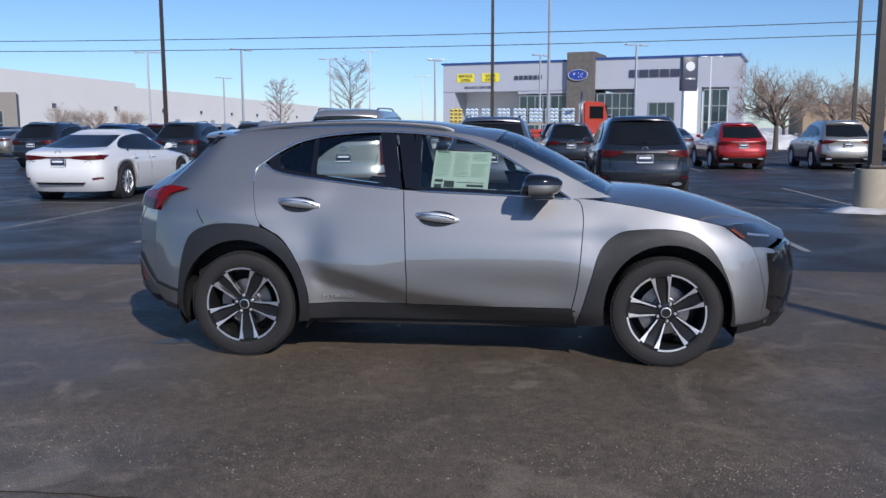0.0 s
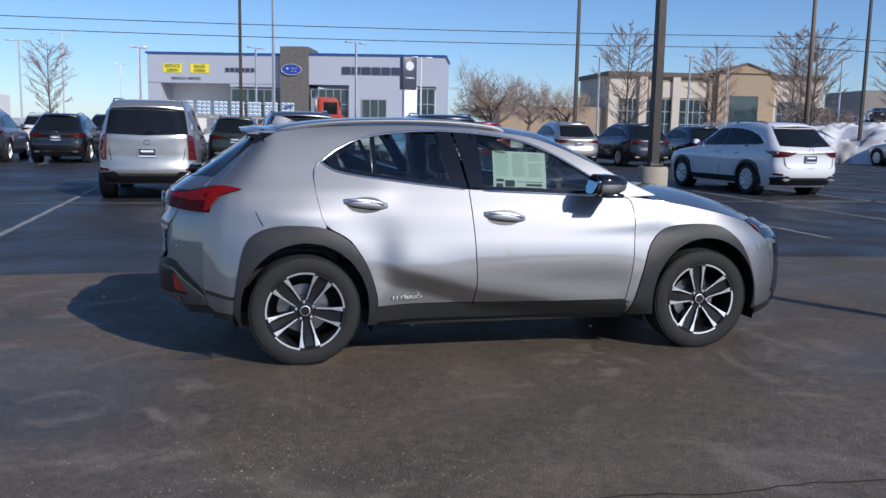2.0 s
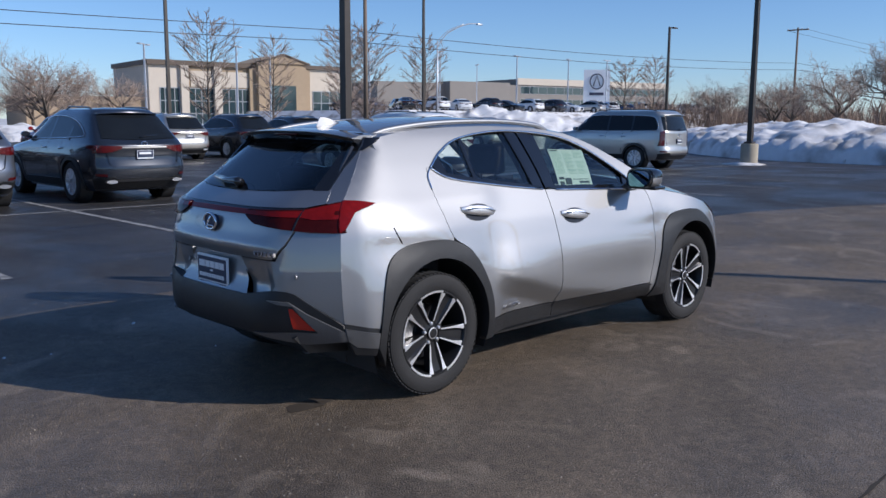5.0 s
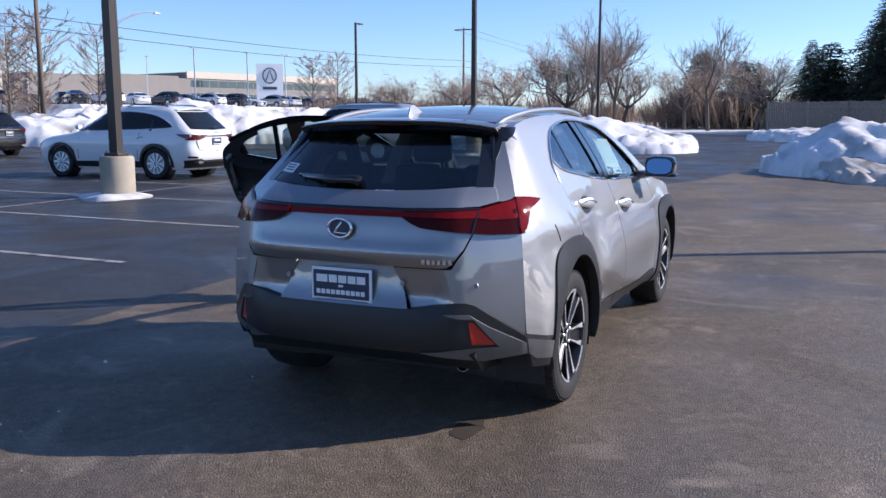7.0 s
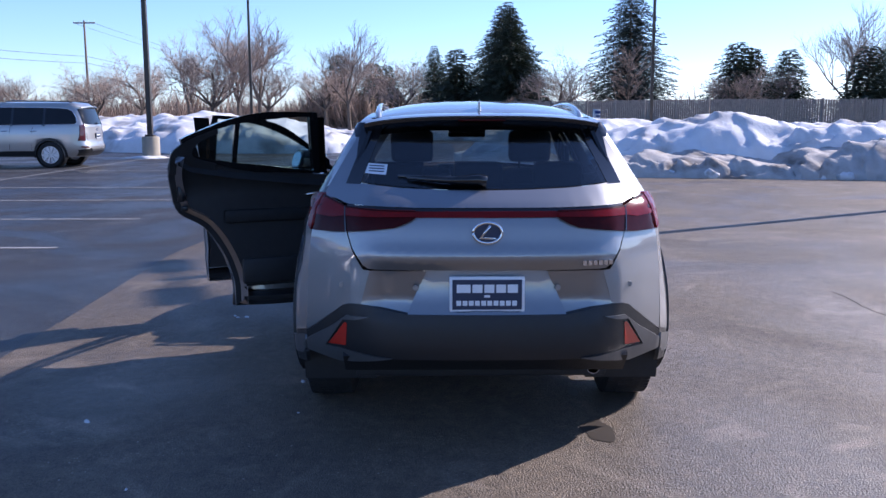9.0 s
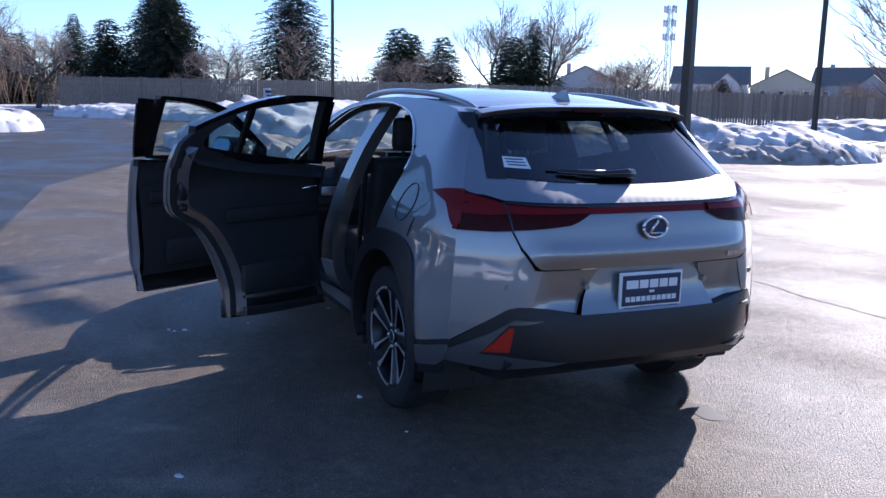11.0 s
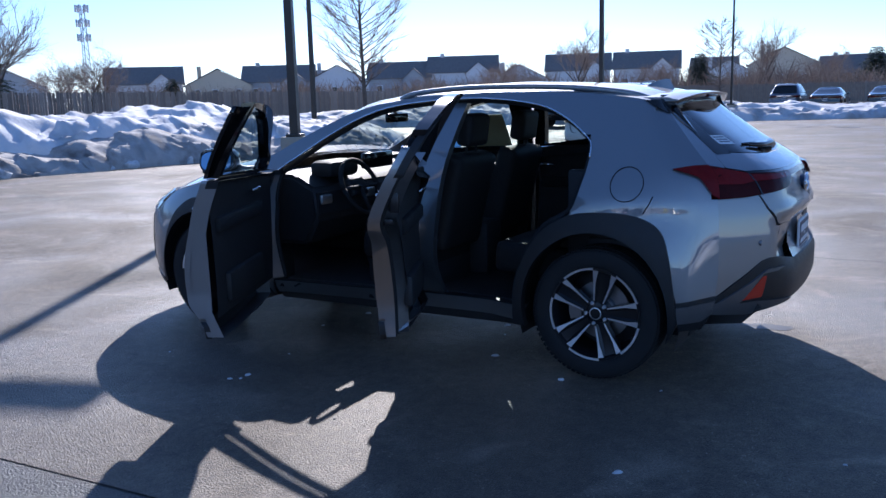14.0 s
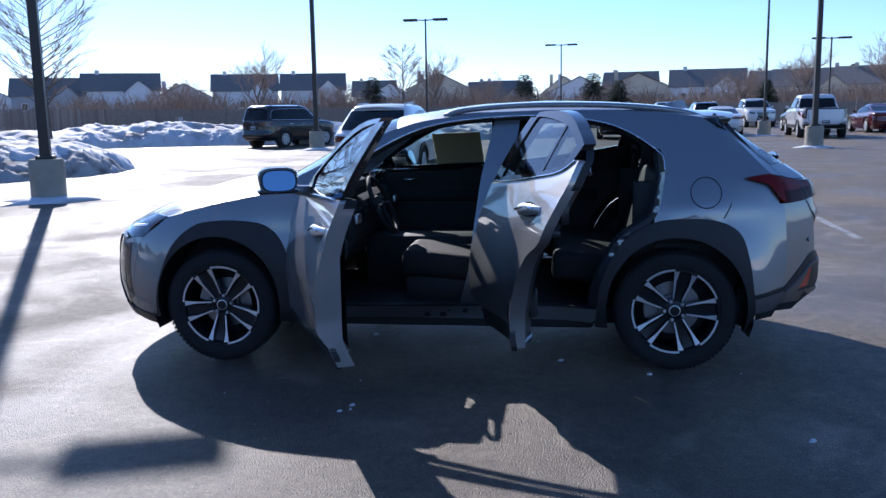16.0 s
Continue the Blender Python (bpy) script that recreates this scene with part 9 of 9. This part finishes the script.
# the bare opening on the left: sill, middle pillar, seals
for s in (1,):
    P = side_place(s, -0.045)
    sillp = [(-0.93, 0.345), (0.76, 0.345), (0.76, 0.265), (-0.87, 0.265)]
    hero("door_sill", skin(sillp, side_place(s, -0.028), (0, -s, 0), depth=0.10), M["silver"])
    bm = bmesh.new()
    rows = []
    for z in np.linspace(0.33, 1.42, 14):
        xm = interp(z, [0.33, 0.6, 1.05, 1.42], [-0.26, -0.28, -0.31, -0.38])
        w = interp(z, [0.33, 0.55, 1.0, 1.42], [0.16, 0.11, 0.085, 0.075])
        y = side_y(xm, z) - 0.05
        rows.append([(xm - w, s * y, z), (xm + w, s * y, z), (xm + w * 0.8, s * (y - 0.08), z), (xm - w * 0.8, s * (y - 0.08), z)])
    loft(bm, rows)
    bmesh.ops.recalc_face_normals(bm, faces=bm.faces)
    hero("middle_pillar", bm, M["silver"])
    for nm, line in (("rear_jamb", REAR_DOOR_BACK + [(-0.93, 0.34)]), ("front_jamb", FRONT_SHUT)):
        bm = bmesh.new()
        a = [side_place(s)(x, z) for x, z in line]
        b = [p + Vector((0.03 if nm == "rear_jamb" else -0.03, -s * 0.09, 0)) for p in a]
        loft(bm, [a, b], closed=False)
        bmesh.ops.recalc_face_normals(bm, faces=bm.faces)
        hero(nm, bm, M["silver"])
        bm = bmesh.new()
        tube(bm, [p + Vector((0.03 if nm == "rear_jamb" else -0.03, -s * 0.09, 0)) for p in a], 0.014, 6)
        hero("door_seal", bm, M["rubber"])
    bm = bmesh.new()
    tube(bm, [side_place(s, -0.05)(x, z - 0.01) for x, z in DLO_TOP], 0.018, 6)
    hero("door_seal", bm, M["rubber"])
    # fuel flap
    bm = bmesh.new()
    ringp = [side_place(s, 0.0015)(-1.478 + 0.082 * math.cos(a), 1.0 + 0.082 * math.sin(a)) for a in np.linspace(0, 2 * math.pi, 33)]
    tube(bm, ringp, 0.0028, 5)
    hero("fuel_flap", bm, M["gunmetal"], label="round fuel flap shut line")

# cut line where the quarter panel meets the arch, both sides, and the wordmark on the right rear door
for s in (-1, 1):
    bm = bmesh.new()
    tube(bm, [side_place(s, 0.001)(x, z) for x, z in ((-1.57, 0.862), (-1.60, 0.915), (-1.612, 0.945))], 0.003, 5)
    hero("panel_joint", bm, M["gunmetal"])
fc = bpy.data.curves.new("hybrid_badge_text", "FONT")
fc.body, fc.size, fc.extrude, fc.align_x = "HYBRID", 0.042, 0.003, "CENTER"
fo = new("text_source", fc)
bpy.context.view_layer.update()
me = bpy.data.meshes.new_from_object(fo.evaluated_get(bpy.context.evaluated_depsgraph_get()))
bpy.data.objects.remove(fo)
me.materials.append(M["chrome"])
badge = new("hybrid_badge", me)
badge.parent = ux
ya, yb = side_y(-0.82, 0.415), side_y(-0.58, 0.415)
badge.matrix_basis = Matrix.Translation((-0.70, -((ya + yb) / 2 + 0.010), 0.40)) @ Matrix.Rotation(math.atan2(ya - yb, 0.24), 4, "Z") @ Matrix.Rotation(radians(90), 4, "X") @ Matrix.Diagonal((1.35, 0.75, 1, 1))


# ---------------------------------------------------------------- cabin
def padded(bm, c, size, lean=0.0, r=0.05):
    """A padded block with rounded edges, leaning back by lean degrees about its foot."""
    tmp = bmesh.new()
    x, y, z = size
    box(tmp, -x / 2, x / 2, -y / 2, y / 2, 0, z)
    bmesh.ops.bevel(tmp, geom=tmp.edges[:], offset=r, segments=4, affect="EDGES", profile=0.6)
    m = Matrix.Translation(c) @ Matrix.Rotation(radians(lean), 4, "Y")
    me = bpy.data.meshes.new("tmp")
    tmp.transform(m)
    tmp.to_mesh(me)
    tmp.free()
    bm.from_mesh(me)
    bpy.data.meshes.remove(me)


for s in (-1, 1):
    seat = new("front_seat")
    seat.parent = ux
    bm = bmesh.new()
    padded(bm, (0.02, s * 0.36, 0.46), (0.52, 0.50, 0.16), -6, 0.06)
    part("seat_cushion", bm, M["seat"], seat, "black leather seat cushion")
    bm = bmesh.new()
    padded(bm, (-0.24, s * 0.36, 0.55), (0.14, 0.48, 0.58), -14, 0.06)
    part("backrest", bm, M["seat"], seat)
    for side in (-0.19, 0.19):
        bm = bmesh.new()
        padded(bm, (-0.20, s * 0.36 + side, 0.60), (0.12, 0.10, 0.42), -14, 0.045)
        part("side_bolster", bm, M["seat"], seat)
    bm = bmesh.new()
    padded(bm, (-0.385, s * 0.36, 1.155), (0.10, 0.26, 0.19), -8, 0.045)
    tube(bm, [(-0.375, s * 0.36 - 0.06, 1.08), (-0.385, s * 0.36 - 0.06, 1.19)], 0.007, 6)
    tube(bm, [(-0.375, s * 0.36 + 0.06, 1.08), (-0.385, s * 0.36 + 0.06, 1.19)], 0.007, 6)
    part("headrest", bm, M["seat"], seat)
    bm = bmesh.new()
    box(bm, -0.25, 0.25, s * 0.36 - 0.22, s * 0.36 + 0.22, 0.31, 0.48, 0.03)
    part("seat_base", bm, M["interior"], seat)
bench = new("rear_bench")
bench.parent = ux
bm = bmesh.new()
padded(bm, (-0.88, 0, 0.44), (0.50, 1.22, 0.18), -5, 0.06)
part("seat_cushion", bm, M["seat"], bench)
bm = bmesh.new()
padded(bm, (-1.14, 0, 0.55), (0.15, 1.24, 0.56), -20, 0.06)
part("backrest", bm, M["seat"], bench)
for yy in (-0.40, 0.0, 0.40):
    bm = bmesh.new()
    padded(bm, (-1.345, yy, 1.075), (0.09, 0.25, 0.13), -15, 0.04)
    part("headrest", bm, M["seat"], bench)
bm = bmesh.new()
prism(bm, [(0.62, 0.55), (0.52, 0.72), (0.54, 0.90), (0.70, 0.985), (1.05, 1.0), (1.05, 0.55)], "y", -0.70, 0.70)
bmesh.ops.bevel(bm, geom=bm.edges[:], offset=0.025, segments=3, affect="EDGES")
dash = hero("dashboard", bm, M["interior"])
bm = bmesh.new()
box(bm, 0.50, 0.54, -0.14, 0.20, 0.985, 1.09, 0.012)
part("display_screen", bm, M["gloss_black"], dash)
bm = bmesh.new()
box(bm, 0.54, 0.72, 0.20, 0.52, 0.95, 1.06, 0.04)
part("instrument_hood", bm, M["interior"], dash)
for yy in (-0.60, -0.12, 0.12, 0.60):
    bm = bmesh.new()
    box(bm, 0.515, 0.545, yy - 0.055, yy + 0.055, 0.80, 0.86, 0.012)
    part("air_vent", bm, M["alu"], dash)
bm = bmesh.new()
ring = [(0.42 + 0.185 * math.sin(a) * 0.42, 0.37 + 0.185 * math.cos(a), 0.89 + 0.185 * math.sin(a) * 0.91) for a in np.linspace(0, 2 * math.pi, 33)]
tube(bm, ring, 0.016, 8)
sw = hero("steering_wheel", bm, M["seat"])
bm = bmesh.new()
padded(bm, (0.435, 0.37, 0.83), (0.06, 0.16, 0.12), 24, 0.025)
for a in (0, math.pi, -math.pi / 2):
    tube(bm, [(0.43, 0.37, 0.89), (0.42 + 0.175 * math.sin(a) * 0.42, 0.37 + 0.175 * math.cos(a), 0.89 + 0.175 * math.sin(a) * 0.91)], 0.014, 6)
part("wheel_boss", bm, M["interior"], sw)
bm = bmesh.new()
tube(bm, [(0.45, 0.37, 0.88), (0.68, 0.37, 0.80)], 0.035, 8)
part("steering_column", bm, M["interior"], sw)
bm = bmesh.new()
box(bm, -0.35, 0.60, -0.11, 0.11, 0.32, 0.66, 0.03)
hero("centre_console", bm, M["interior"])
bm = bmesh.new()
box(bm, -1.70, -1.22, -0.66, 0.66, 0.62, 0.70, 0.01)
hero("load_floor", bm, M["interior"])
bm = bmesh.new()
box(bm, 0.355, 0.38, -0.13, 0.13, 1.285, 1.345, 0.012)
tube(bm, [(0.37, 0, 1.34), (0.42, 0, 1.385)], 0.01, 6)
hero("rear_view_mirror", bm, M["gloss_black"])
for s in (-1, 1):
    bm = bmesh.new()
    box(bm, -1.70, -1.10, s * 0.62 - 0.03, s * 0.62 + 0.03, 0.45, 1.05, 0.02)
    hero("boot_trim", bm, M["interior"])
    bm = bmesh.new()
    tube(bm, [(-0.30, s * 0.60, 1.25), (-0.28, s * 0.63, 0.9), (-0.26, s * 0.66, 0.45)], 0.018, 4)
    hero("seat_belt", bm, M["interior"])
# window sticker sheet inside the right front door glass, printed side out
tilt_sheet = lambda u, v: (-0.128 + 0.355 * u + 0.022 * v, 1.075 + 0.232 * v - 0.012 * u + 0.006 * v)
def on_sheet(u0, u1, v0, v1, off):
    return skin([tilt_sheet(u0, v0), tilt_sheet(u1, v0), tilt_sheet(u1, v1), tilt_sheet(u0, v1)], side_place(-1, off), (0, 1, 0), step=0.05, depth=0)


price = hero("price_sheet", on_sheet(0, 1, 0, 1, -0.016), M["paper"], label="pale printed price sheet behind the window")
part("sheet_back", on_sheet(0, 1, 0, 1, -0.019), M["paper_back"], price, "cream reverse of the price sheet")
rnd = random.Random(5)
bm = bmesh.new()
for col, (u0, u1) in enumerate(((0.04, 0.33), (0.36, 0.64), (0.67, 0.96))):
    for r in range(17):
        if 4 < r < 7 and col == 2:
            continue
        v = 0.93 - 0.036 * r
        skin([tilt_sheet(u0, v), tilt_sheet(u0 + (u1 - u0) * rnd.uniform(0.5, 1), v), tilt_sheet(u0 + (u1 - u0) * 0.9, v + 0.013), tilt_sheet(u0, v + 0.013)], side_place(-1, -0.0145), (0, 1, 0), step=0.1, depth=0, bm=bm)
part("print_bars", bm, M["ink_light"], price, "rows of pale print", smooth=False)
bm = bmesh.new()
for u0, u1, v0, v1 in ((0.05, 0.20, 0.20, 0.27), (0.22, 0.40, 0.07, 0.24), (0.05, 0.18, 0.05, 0.15), (0.45, 0.92, 0.20, 0.215), (0.45, 0.92, 0.05, 0.065), (0.62, 0.92, 0.10, 0.16), (0.03, 0.25, 0.955, 0.985)):
    skin([tilt_sheet(u0, v0), tilt_sheet(u1, v0), tilt_sheet(u1, v1), tilt_sheet(u0, v1)], side_place(-1, -0.0140), (0, 1, 0), step=0.1, depth=0, bm=bm)
part("print_boxes", bm, M["ink"], price, "dark printed boxes", smooth=False)
